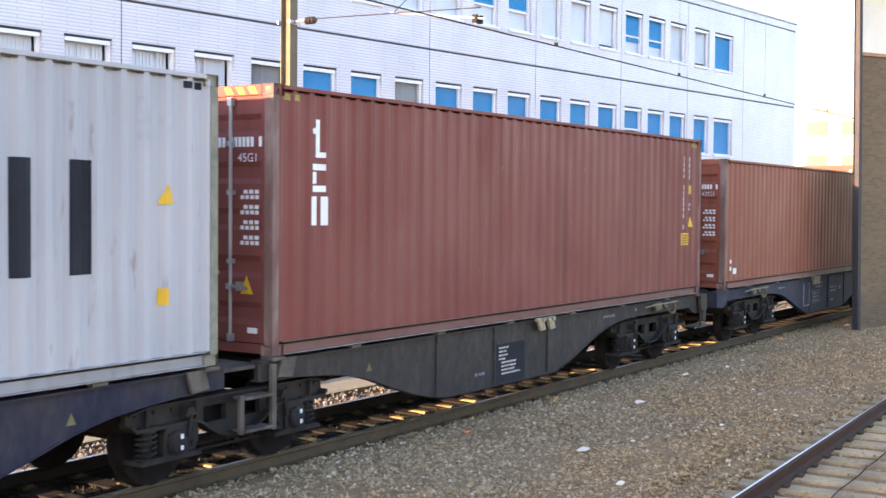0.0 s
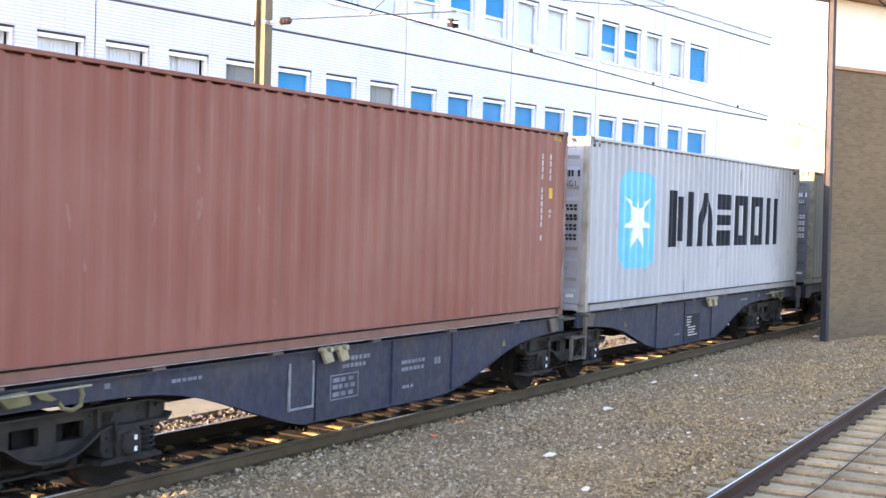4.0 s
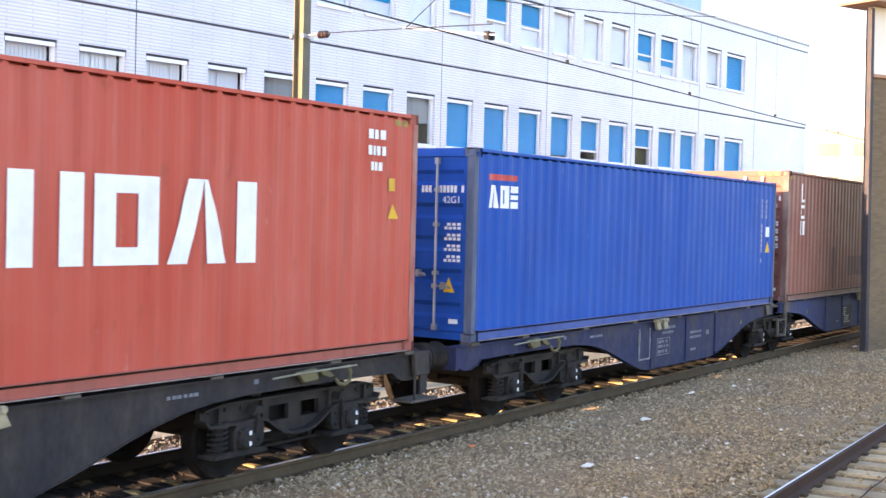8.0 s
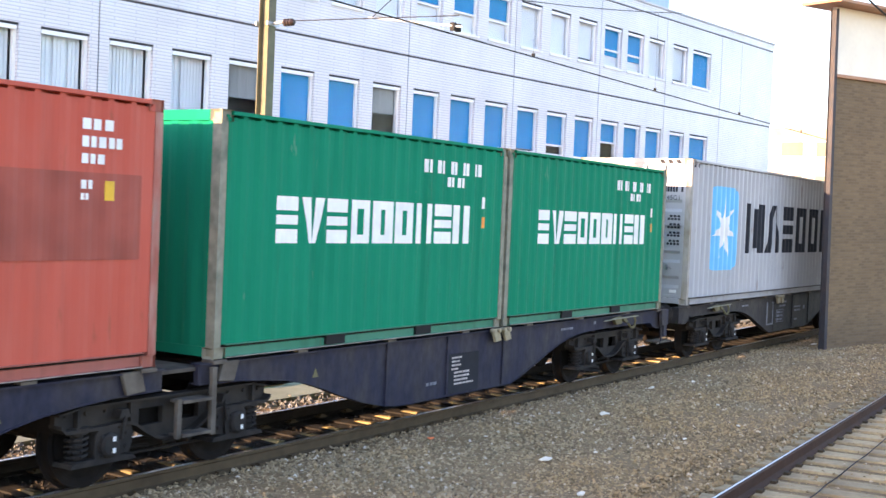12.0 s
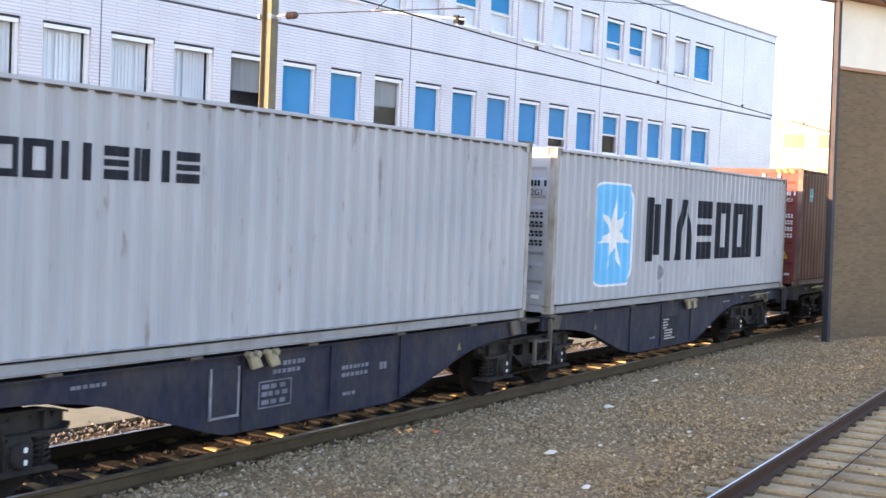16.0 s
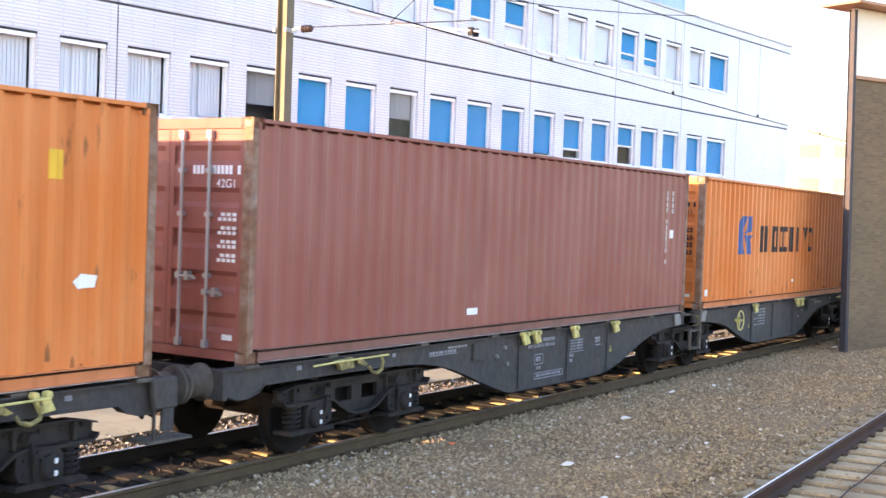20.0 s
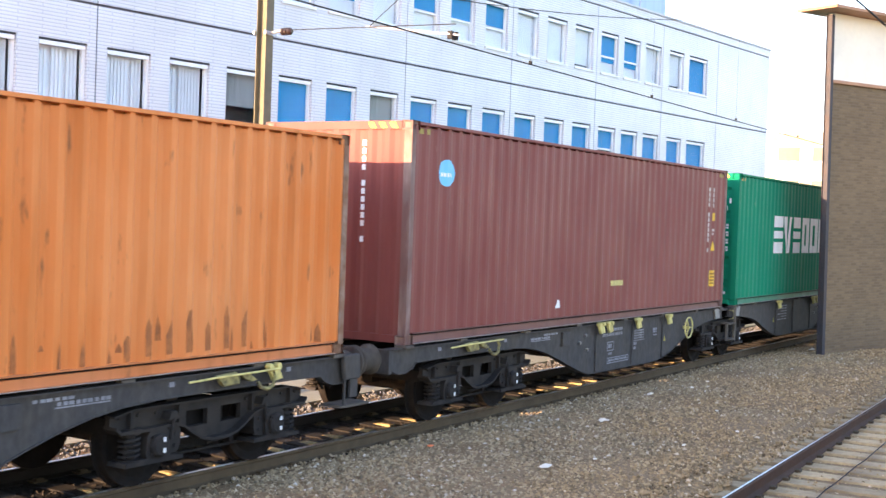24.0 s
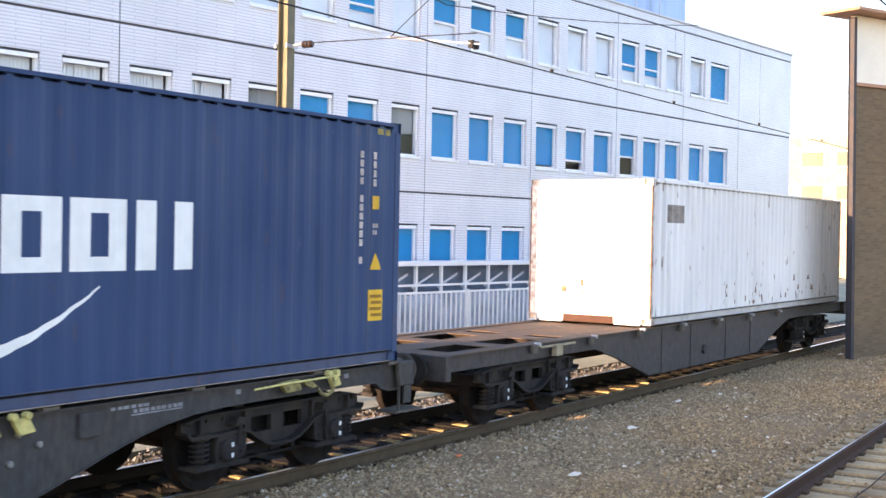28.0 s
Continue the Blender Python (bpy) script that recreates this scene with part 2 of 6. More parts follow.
M["cast"] = surface("cast_steel", (0.026, 0.0235, 0.022), 0.8, 0.0, vary=0.35, stain=3.5, tone=(0.046, 0.038, 0.031), bump=0.3, gloss=0.12)
M["under"] = surface("underframe_dirt", (0.014, 0.0125, 0.0115), 0.9, vary=0.35, stain=3, tone=(0.024, 0.019, 0.016), bump=0.3, gloss=0.08)
M["black"] = surface("black_gap", (0.012, 0.012, 0.012), 0.9, bump=0)
M["white_paint"] = surface("white_paint", (0.80, 0.80, 0.78), 0.55, vary=0.08, stain=2.5, dark=0.12, bump=0)
M["dull_yellow"] = surface("dull_yellow", (0.34, 0.27, 0.08), 0.8, vary=0.3, stain=9, dark=0.5, bump=0)
M["brown_print"] = surface("brown_print", (0.30, 0.15, 0.02), 0.7, vary=0.2, bump=0)
M["dim_frame"] = surface("dim_frame", (0.24, 0.245, 0.27), 0.7, vary=0.2, stain=5, dark=0.5, bump=0)
M["faded_white"] = surface("faded_white", (0.52, 0.46, 0.43), 0.7, vary=0.2, stain=6, dark=0.4, bump=0)
M["worn_edge"] = surface("worn_edge", (0.30, 0.26, 0.23), 0.7, vary=0.3, stain=5, dark=0.6, bump=0)
M["grey_mark"] = surface("grey_mark", (0.42, 0.43, 0.45), 0.6, vary=0.1, stain=3, dark=0.25, bump=0)
M["black_paint"] = surface("black_paint", (0.026, 0.028, 0.036), 0.7, vary=0.15, bump=0, gloss=0.1)
M["yellow"] = surface("yellow_paint", (0.78, 0.45, 0.025), 0.5, vary=0.1, bump=0)
M["soft_yellow"] = surface("faded_yellow", (0.62, 0.545, 0.20), 0.6, vary=0.2, stain=9, dark=0.45, bump=0)
M["orange_mark"] = surface("orange_mark", (0.75, 0.28, 0.03), 0.5, bump=0)
M["sky_blue"] = surface("sky_blue_paint", (0.13, 0.50, 0.80), 0.5, vary=0.06, stain=2, dark=0.12, bump=0)
M["navy"] = surface("navy_paint", (0.03, 0.045, 0.22), 0.5, vary=0.08, bump=0)
M["leaf_blue"] = surface("leaf_blue", (0.065, 0.120, 0.30), 0.6, vary=0.15, stain=4, dark=0.3, bump=0)
M["logo_blue"] = surface("logo_blue", (0.05, 0.13, 0.55), 0.5, vary=0.1, bump=0)
M["salmon"] = surface("salmon_paint", (0.85, 0.26, 0.10), 0.5, vary=0.08, stain=2, dark=0.15, bump=0)
M["logo_green"] = surface("logo_green", (0.004, 0.125, 0.080), 0.5, vary=0.12, bump=0)
M["logo_red"] = surface("logo_red", (0.65, 0.06, 0.05), 0.5, bump=0)
M["rust"] = surface("rust_patch", (0.20, 0.10, 0.045), 0.9, grain=14, vary=0.5, stain=4, tone=(0.42, 0.30, 0.18), bump=0.5)
# Ballast colour lowered to stand for the deep shade beneath the wagons.
M["bed_shade"] = surface("shade_darkened_ballast", (0.019, 0.016, 0.013), 0.95, grain=14, vary=0.5, stain=1.0, tone=(0.02, 0.016, 0.012), bump=0.8, bump_scale=28)
M["litter_white"] = surface("litter_paper", (0.90, 0.82, 0.68), 0.8, bump=0)
M["litter_orange"] = surface("litter_orange", (0.85, 0.22, 0.08), 0.6, bump=0)
M["far_wall"] = surface("far_wall", (0.38, 0.33, 0.25), 0.8, vary=0.08)
M["far_pane"] = surface("far_pane", (0.15, 0.138, 0.098), 0.5, vary=0.2, stain=0.5)
M["penthouse"] = surface("penthouse_cladding", (0.42, 0.55, 0.78), 0.6, vary=0.06, stretch=(1, 1, 0.1))

# ---- mesh helpers ----


def tube(points, r, n=6):
    """A round bar through several points, in one piece."""
    bm = bmesh.new()
    pts = [Vector(p) for p in points]
    rings = []
    for i, p in enumerate(pts):
        d = pts[min(i + 1, len(pts) - 1)] - pts[max(i - 1, 0)]
        q = d.to_track_quat("Z", "Y").to_matrix()
        rings.append([bm.verts.new(p + q @ Vector((r * math.cos(k * 2 * math.pi / n), r * math.sin(k * 2 * math.pi / n), 0))) for k in range(n)])
    for a, b in zip(rings, rings[1:]):
        for k in range(n):
            bm.faces.new((a[k], a[(k + 1) % n], b[(k + 1) % n], b[k]))
    bm.faces.new(rings[0][::-1]), bm.faces.new(rings[-1])
    return bm



def box(bm, x0, x1, y0, y1, z0, z1):
    v = [bm.verts.new(p) for p in ((x0, y0, z0), (x1, y0, z0), (x1, y1, z0), (x0, y1, z0), (x0, y0, z1), (x1, y0, z1), (x1, y1, z1), (x0, y1, z1))]
    return [bm.faces.new([v[i] for i in f]) for f in ((0, 3, 2, 1), (4, 5, 6, 7), (0, 1, 5, 4), (1, 2, 6, 5), (2, 3, 7, 6), (3, 0, 4, 7))]


def boxes(*spans):
    bm = bmesh.new()
    for x0, x1, *rest in spans:
        box(bm, min(x0, x1), max(x0, x1), *rest)
    return bm


def soft_box(x0, x1, y0, y1, z0, z1, r=0.01):
    x0, x1 = min(x0, x1), max(x0, x1)
    bm = boxes((x0, x1, y0, y1, z0, z1))
    bmesh.ops.bevel(bm, geom=bm.edges[:], offset=r, segments=2, affect="EDGES", profile=0.7)
    return bm


def rod(bm, a, z, r, n=10):
    """A round bar from a to z."""
    a, z = Vector(a), Vector(z)
    q = (z - a).to_track_quat("Z", "Y").to_matrix()
    rings = [[bm.verts.new(p + q @ Vector((r * math.cos(i * 2 * math.pi / n), r * math.sin(i * 2 * math.pi / n), 0))) for i in range(n)] for p in (a, z)]
    for i in range(n):
        bm.faces.new((rings[0][i], rings[0][(i + 1) % n], rings[1][(i + 1) % n], rings[1][i]))
    bm.faces.new(rings[0][::-1]), bm.faces.new(rings[1])
    return bm


def lathe(bm, profile, centre, n=24, axis="y"):
    """A body of turning: profile of (radius, along)."""
    rings = []
    for r, w in profile:
        ring = []
        for i in range(n):
            c, s = math.cos(i * 2 * math.pi / n) * r, math.sin(i * 2 * math.pi / n) * r
            p = (c, w, s) if axis == "y" else ((w, c, s) if axis == "x" else (c, s, w))
            ring.append(bm.verts.new(Vector(centre) + Vector(p)))
        rings.append(ring)
    for a, b in zip(rings, rings[1:]):
        for i in range(n):
            bm.faces.new((a[i], a[(i + 1) % n], b[(i + 1) % n], b[i]))
    for ring in (rings[0], rings[-1]):
        bm.faces.new(ring)
    return bm


def prism(bm, outline, y0, y1):
    """An outline in x and z, thick from y0 to y1."""
    a = [bm.verts.new((x, y0, z)) for x, z in outline]
    b = [bm.verts.new((x, y1, z)) for x, z in outline]
    bm.faces.new(a), bm.faces.new(b[::-1])
    for i in range(len(a)):
        bm.faces.new((a[i - 1], a[i], b[i], b[i - 1]))
    return bm


def mesh_of(name, bm, mat=None):
    bmesh.ops.recalc_face_normals(bm, faces=bm.faces[:])
    me = bpy.data.meshes.new(name)
    bm.to_mesh(me)
    bm.free()
    if mat:
        me.materials.append(mat)
    return me


def put(name, me, parent=None, at=None, label="", mat=None):
    ob = new(name, me)
    ob.parent = parent
    if at is not None:
        ob.matrix_basis = at if isinstance(at, Matrix) else Matrix.Translation(at)
    if mat:
        ob.material_slots[0].link = "OBJECT"
        ob.material_slots[0].material = mat
    return tagged(ob, label)


def part(name, bm, mat, parent, label="", at=None):
    return put(name, mesh_of(name, bm, mat), parent, at, label)


def thing(name, label, category, at=None, group="", kind=""):
    ob = new(name)
    if at is not None:
        ob.matrix_basis = at if isinstance(at, Matrix) else Matrix.Translation(at)
    return tagged(ob, label, category, group, kind)


def setting(name, bm, mat, label, category):
    return tagged(part(name, bm, mat, None, label), "", category, "", "structure")


def smooth_mesh(bm):
    for f in bm.faces:
        f.smooth = len(f.verts) == 4
    return bm


def smooth(ob):
    for p in ob.data.polygons:
        p.use_smooth = True
    return ob


# ---- ground and tracks ----
bm = bmesh.new()
box(bm, -1500, 2500, -1500, 2500, -0.8, -0.36)
setting("ground", bm, M["soil"], "brown earth ground around the railway", "ground")

bm = bmesh.new()
nx, ny = 120, 34
grid = []
for i in range(nx + 1):
    row = []
    for j in range(ny + 1):
        x, y = -24 + i * 0.62, 1.6 + j * 0.305
        near = 0.05 * math.exp(-((y - 3.6) / 1.2) ** 2)
        rise = 0.10 * max(0, min(1, (x - 22) / 8)) * max(0, min(1, (8.4 - y) / 1.0))
        edge = -0.07 * max(0, (y - 11.2) / 0.6)
        shelf = 5.35 + (x - 12) * 0.0402
        if y < shelf:
            near = -0.105 * min(1, (shelf - y) / 0.35)
        z = -0.10 + near + rise + edge + 0.018 * noise.noise(Vector((x * 0.9, y * 0.9, 0)))
        if y > 8.3 and y < 11.3:
            z = min(z, -0.23) if y > 9.4 else z - 0.06 * (y - 8.3)
        row.append(bm.verts.new((x, y, z)))
    grid.append(row)
for i in range(nx):
    for j in range(ny):
        bm.faces.new((grid[i][j], grid[i + 1][j], grid[i + 1][j + 1], grid[i][j + 1]))
smooth(setting("ballast_bed", bm, M["ballast"], "grey-brown ballast gravel between the two tracks", "gravel"))
# Dark sheet that paints the shade between the rails.
setting("oily_bed", boxes((-24, 49, 9.36, 11.12, -0.3, -0.190)), M["bed_shade"], "ballast darkened for the shade under the train", "gravel")
setting("path", boxes((-60, 120, 12.05, 24.5, -0.4, -0.105)), M["sand"], "pale sandy path along the far side of the track", "path")
setting("platform", soft_box(-60, 60, -8, 0.95, -0.5, 1.0, 0.03), M["concrete"], "grey concrete platform edge beside the near track", "platform")


def rail_parts(owner, y0, x0, x1, mat, shine=(-0.026, 0.028), z0=-0.172):
    head, side = bmesh.new(), bmesh.new()
    half = [(0.075, 0.0), (0.075, 0.010), (0.03, 0.022), (0.009, 0.034), (0.0085, 0.122), (0.020, 0.132), (0.035, 0.138), (0.036, 0.160), (0.030, 0.1695)]
    ring = [(y, z) for y, z in half] + [(-y, z) for y, z in half[::-1]]
    a, b = [[side.verts.new((x, y0 + y, z0 + z)) for y, z in ring] for x in (x0, x1)]
    side.faces.new(a), side.faces.new(b[::-1])
    for i in range(len(ring)):
        side.faces.new((a[i - 1], a[i], b[i], b[i - 1]))
    box(head, x0, x1, y0 + shine[0], y0 + shine[1], z0 + 0.170, z0 + 0.172)
    web = part("rail", side, mat, owner, "rust-brown steel rail")
    part("rail_head", head, M["rail_head"], web, "worn shiny running surface")


far_track = thing("railway_track", "worn steel rails on dark sleepers under the goods train", "track", (0, MID, 0), kind="structure")
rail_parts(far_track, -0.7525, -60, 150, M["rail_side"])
rail_parts(far_track, 0.7525, -60, 150, M["shaded_rail"])
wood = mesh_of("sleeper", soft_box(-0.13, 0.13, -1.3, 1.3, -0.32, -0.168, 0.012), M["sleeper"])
plate = mesh_of("chair", boxes((-0.09, 0.09, -0.16, 0.16, -0.168, -0.150), (-0.05, 0.05, -0.15, -0.09, -0.15, -0.125), (-0.05, 0.05, 0.09, 0.15, -0.15, -0.125)), M["rail_side"])
# Added wedge whose pale colour paints the sunlit part of a sleeper top.
wedge = bmesh.new()
v = [wedge.verts.new(p) for p in ((-0.07, 0.09, -0.166), (0.07, 0.09, -0.166), (0.10, 0.38, -0.166), (0.02, 0.44, -0.166), (-0.05, 0.09, -0.135), (0.05, 0.09, -0.138), (0.075, 0.34, -0.146), (0.03, 0.38, -0.152))]
for q in ((0, 1, 2, 3), (4, 5, 6, 7), (0, 1, 5, 4), (1, 2, 6, 5), (2, 3, 7, 6), (3, 0, 4, 7)):
    wedge.faces.new([v[i] for i in q])
glint = mesh_of("rail_pad", wedge, M["glint_tan"])
for i in range(100):
    s = put("sleeper", wood, far_track, (-18.1 + i * 0.62 + random.uniform(-0.02, 0.02), random.uniform(-0.02, 0.02), 0))
    if 28 < i < 75:
        for y in (-0.7525, 0.7525):
            put("rail_chair", plate, s, (0, y, 0))
        put("rail_pad", glint, s, (random.uniform(-0.03, 0.03), -0.30 + random.uniform(-0.06, 0.06), 0), "tan wedge painting a sunlit sleeper top")

near_track = thing("railway_track", "shiny-topped rail on pale concrete sleepers in gravel", "track", pose(12, 4.5 - 0.7525, 0, 0, 0, 2.3), kind="structure")
rail_parts(near_track, 0.7525, -70, 120, M["rail_dark"], (-0.002, 0.022))
rail_parts(near_track, -0.7525, -70, 120, M["rail_dark"], (-0.022, 0.002))
bm = soft_box(-0.165, 0.165, -1.3, 1.3, -0.34, -0.168, 0.03)
slab = mesh_of("sleeper", bm, M["tan_sleeper"])
clip = mesh_of("rail_clip", boxes((-0.06, 0.06, -0.14, -0.075, -0.17, -0.135), (-0.06, 0.06, 0.075, 0.14, -0.17, -0.135)), M["rail_side"])
for i in range(96):
    s = put("sleeper", slab, near_track, (-33.6 + i * 0.6, 0, 0))
    for y in (-0.7525, 0.7525):
        put("rail_clip", clip, s, (0, y, 0))

wob = random.Random(8)
run = [(-4 + i * 0.45, 4.5 - 0.7525 + 0.012 * wob.uniform(-1, 1) + 0.10 + (-4 + i * 0.45 - 12) * 0.040, -0.150 + 0.012 * wob.random()) for i in range(80)]
part("cable", tube(run, 0.007, 6), M["black_paint"], None, "thin dark cable lying across the pale sleepers")
tagged(bpy.data.objects["cable"], "", "cable")

# ---- office building ----
FACE, TURN = 23.7, -6.5
office = thing("office_building", "three-storey white-tiled office block with blue window blinds", "building",
               Matrix.Rotation(radians(TURN), 4, "Z") @ Matrix.Translation((0, FACE, 0)))
JOINTS = [12.6, 16.4, 21.77, 27.15, 32.5, 37.8, 42.75, 47.6, 52.9]
FLOORS = [(0.05, 3.9, 1.45, 2.98), (3.9, 7.36, 4.93, 6.45), (7.36, 10.78, 8.38, 9.90)]
WIN = 1.24


def panel(u0, u1, z0, z1, holes, zb, zt):
    """One wall panel with its window openings, in one piece."""
    bm = bmesh.new()
    xs = [u0 + 0.018] + [h for hole in holes for h in hole] + [u1 - 0.018]
    zs = [z0 + 0.03, zb, zt, z1 - 0.03] if holes else [z0 + 0.03, z1 - 0.03]
    v = {(i, k, y): bm.verts.new((x, y, z)) for i, x in enumerate(xs) for k, z in enumerate(zs) for y in (0, 0.28)}

    def solid(i, k):
        return 0 <= i < len(xs) - 1 and 0 <= k < len(zs) - 1 and not (holes and i % 2 == 1 and k == 1)

    for i in range(len(xs) - 1):
        for k in range(len(zs) - 1):
            if not solid(i, k):
                continue
            for y in (0, 0.28):
                bm.faces.new([v[i, k, y], v[i + 1, k, y], v[i + 1, k + 1, y], v[i, k + 1, y]])
            for di, dk, (a, b) in ((-1, 0, ((i, k), (i, k + 1))), (1, 0, ((i + 1, k), (i + 1, k + 1))), (0, -1, ((i, k), (i + 1, k))), (0, 1, ((i, k + 1), (i + 1, k + 1)))):
                if not solid(i + di, k + dk):
                    bm.faces.new([v[(*a, 0)], v[(*b, 0)], v[(*b, 0.28)], v[(*a, 0.28)]])
    return bm


def window(u, w, zb, zt, kind, drop=1.0):
    """White frame with head box, sill, pane and blind."""
    h = zt - zb
    fr = bmesh.new()
    outer, inner = [(0, 0), (w, 0), (w, h - 0.05), (0, h - 0.05)], [(0.075, 0.07), (w - 0.075, 0.07), (w - 0.075, h - 0.13), (0.075, h - 0.13)]
    g = [[fr.verts.new((x, y, z)) for x, z in ring] for ring in (outer, inner) for y in (0.09, 0.19)]
    for i in range(4):
        for a, b in ((0, 2), (2, 3), (3, 1), (1, 0)):
            fr.faces.new((g[a][i - 1], g[a][i], g[b][i], g[b][i - 1]))
    f = part("window", fr, M["white_frame"], office, "white window frame", (u, 0, zb))
    if kind == "split":
        part("transom", boxes((0.075, w - 0.075, 0.10, 0.18, h * 0.40, h * 0.40 + 0.06)), M["white_frame"], f)
    part("window_sill", soft_box(-0.03, w + 0.03, -0.05, 0.02, -0.06, 0.012, 0.008), M["white_frame"], f)
    part("sill_board", boxes((0.0, w, 0.02, 0.09, -0.02, 0.004)), M["coping"], f)
    # Dark box painted in for the soffit's shadow line over the window.
    part("lintel_gap", boxes((0.004, w - 0.004, 0.02, 0.09, h - 0.035, h - 0.002)), M["frame_shadow"], f, "dark strip painting the shade under the lintel")
    part("head_box", soft_box(0.03, w - 0.03, 0.03, 0.09, h - 0.15, h - 0.055, 0.01), M["white_frame"], f)
    p = part("pane", boxes((0.07, w - 0.07, 0.135, 0.145, 0.07, h - 0.13)), M["glass"], f)
    p.visible_shadow = False
    top = h - 0.13
    if kind in ("blue", "split"):
        part("blind", boxes((0.075, w - 0.075, 0.16, 0.175, 0.07 + (1 - drop) * (top - 0.07), top)), M["blue_blind"], f, "bright blue roller blind")
        if kind == "split":
            part("blind", boxes((0.075, w - 0.075, 0.20, 0.21, 0.07, 0.07 + (1 - drop) * (top - 0.07) + 0.05)), M["pale_blind"], f, "white blind behind the lower pane")
        elif drop < 0.9:
            z = 0.07 + (1 - drop) * (top - 0.07)
            part("transom", boxes((0.075, w - 0.075, 0.10, 0.18, z - 0.05, z + 0.01)), M["white_frame"], f)
    elif kind == "slats":
        bm = bmesh.new()
        for k in range(11):
            if k in (3, 7) and random.random() < 0.6:
                continue
            x = 0.09 + k * (w - 0.18) / 11
            box(bm, x, x + 0.080, 0.24, 0.245, 0.07 + (1 - drop) * (top - 0.07), top)
        part("blind", bm, M["pale_blind"], f, "pale upright slat blind")
        part("curtain", boxes((0.075, w - 0.075, 0.29, 0.30, 0.07, top)), M["pale_blind"], f, "pale inner curtain")
    elif kind in ("pale", "reflection"):
        # The grey panel paints sky reflected in the glass; pale ones are blinds.
        part("blind", boxes((0.075, w - 0.075, 0.21, 0.22, 0.07 + (1 - drop) * (top - 0.07), top)), M[kind + "_blind"], f, "drawn window blind, grey ones painting reflected sky")


UP = {3: 0.45, 4: 0.55, 5: 0.7, 7: 0.52, 8: 0.55, 9: 0.5, 13: 0.72, 14: 0.74}
col = -2
for a, b in zip(JOINTS, JOINTS[1:]):
    if b < 48:
        first = b - 3 * 1.772 + 0.29 if a < 13 else a + 0.28
        cols = [(first + i * (b - a if a > 13 else 5.32) / 3, i) for i in range(3)]
        cols = [(u, i) for u, i in cols if u > a + 0.1]
        if b == 47.6:
            cols = [(43.3, 1), (45.0, 2)]
    else:
        cols = []
    for fl, (z0, z1, zb, zt) in enumerate(FLOORS):
        wide = [WIN + (0.40 if b == 47.6 and i == 2 else 0) for _, i in cols]
        pn = panel(a, b, z0, z1, [(u, u + w) for (u, _), w in zip(cols, wide)], zb, zt)
        part("wall_panel", pn, M["tile"], office, "white tiled wall panel")
        for (u, i), w in zip(cols, wide):
            c = round((u - 14.9) / 1.772)
            if fl == 0:
                window(u, w, zb, zt, "blue")
            elif fl == 1:
                if c <= 3:
                    window(u, w, zb, zt, "slats" if c != 3 else "reflection", 0.95 if c != 3 else 0.62)
                elif c == 6:
                    window(u, w, zb, zt, "reflection", 0.55)
                else:
                    window(u, w, zb, zt, "blue", {4: 0.94, 10: 0.95, 11: 0.76, 13: 0.5}.get(c, 1.0))
            else:
                if c in UP:
                    window(u, w, zb, zt, "split", UP[c])
                elif c == 17:
                    window(u, w, zb, zt, "blue")
                else:
                    window(u, w, zb, zt, "pale", 1.0 if c % 4 else 0.93)
part("core", boxes((12.62, 52.85, 0.9, 1.0, -0.1, 10.85), (12.62, 52.85, 0.28, 0.9, 3.75, 4.05), (12.62, 52.85, 0.28, 0.9, 7.2, 7.5)), M["room"], office, "dim rooms behind the windows")
part("joint_backing", boxes(*[(j - 0.03, j + 0.03, 0.05, 0.2, 0.05, 10.78) for j in JOINTS[1:-1]], *[(12.6, 52.9, 0.05, 0.2, z - 0.035, z + 0.035) for z in (3.9, 7.36, 10.78)]), M["tile_joint"], office, "dark recessed panel joint")
part("parapet", boxes((12.6, 52.9, 0, 0.28, 10.81, 11.10)), M["tile"], office, "white tiled parapet")
part("coping", soft_box(12.55, 52.95, -0.05, 0.33, 11.10, 11.18, 0.015), M["coping"], office, "thin grey metal coping")
part("end_wall", boxes((12.6, 12.9, 0.28, 14, -0.1, 11.10), (52.6, 52.9, 0.28, 14, -0.1, 11.10), (12.9, 52.6, 13.7, 14, -0.1, 11.10)), M["tile"], office)
part("roof", boxes((12.9, 52.6, 1.0, 13.7, 10.75, 10.95)), M["coping"], office)
part("penthouse", boxes((15, 48.3, 3.0, 11.0, 10.95, 14.2)), M["penthouse"], office, "pale blue roof storey")
for k in range(16):
    part("cladding_rib", boxes((16 + k * 2.0, 16.06 + k * 2.0, 2.97, 3.0, 11.1, 14.2)), M["coping"], office)

# glazed lean-to and railing at the foot of the facade
lean = thing("glazed_lean_to", "low white-framed glass lean-to along the office wall", "shelter", office.matrix_basis.copy())
part("roof", soft_box(18, 46, -0.95, -0.02, 1.78, 1.9, 0.01), M["white_frame"], lean)
part("plinth", boxes((18, 46, -0.92, -0.72, -0.12, 0.95)), M["lean_plinth"], lean, "pale grey panelled plinth")
for i in range(26):
    u = 18 + 1.12 * i
    part("mullion", boxes((u - 0.035, u + 0.035, -0.90, -0.8, 0.95, 1.78)), M["white_frame"], lean)
    if i < 25:
        p = part("pane", boxes((u + 0.035, u + 1.085, -0.85, -0.84, 0.95, 1.78)), M["glass"], lean)
        p.visible_shadow = False
        bm = bmesh.new()
        prism(bm, [(u + 0.05, 1.12), (u + 0.95, 1.50), (u + 0.95, 1.56), (u + 0.05, 1.19)], -0.7, -0.66)
        part("brace", bm, M["white_frame"], lean)
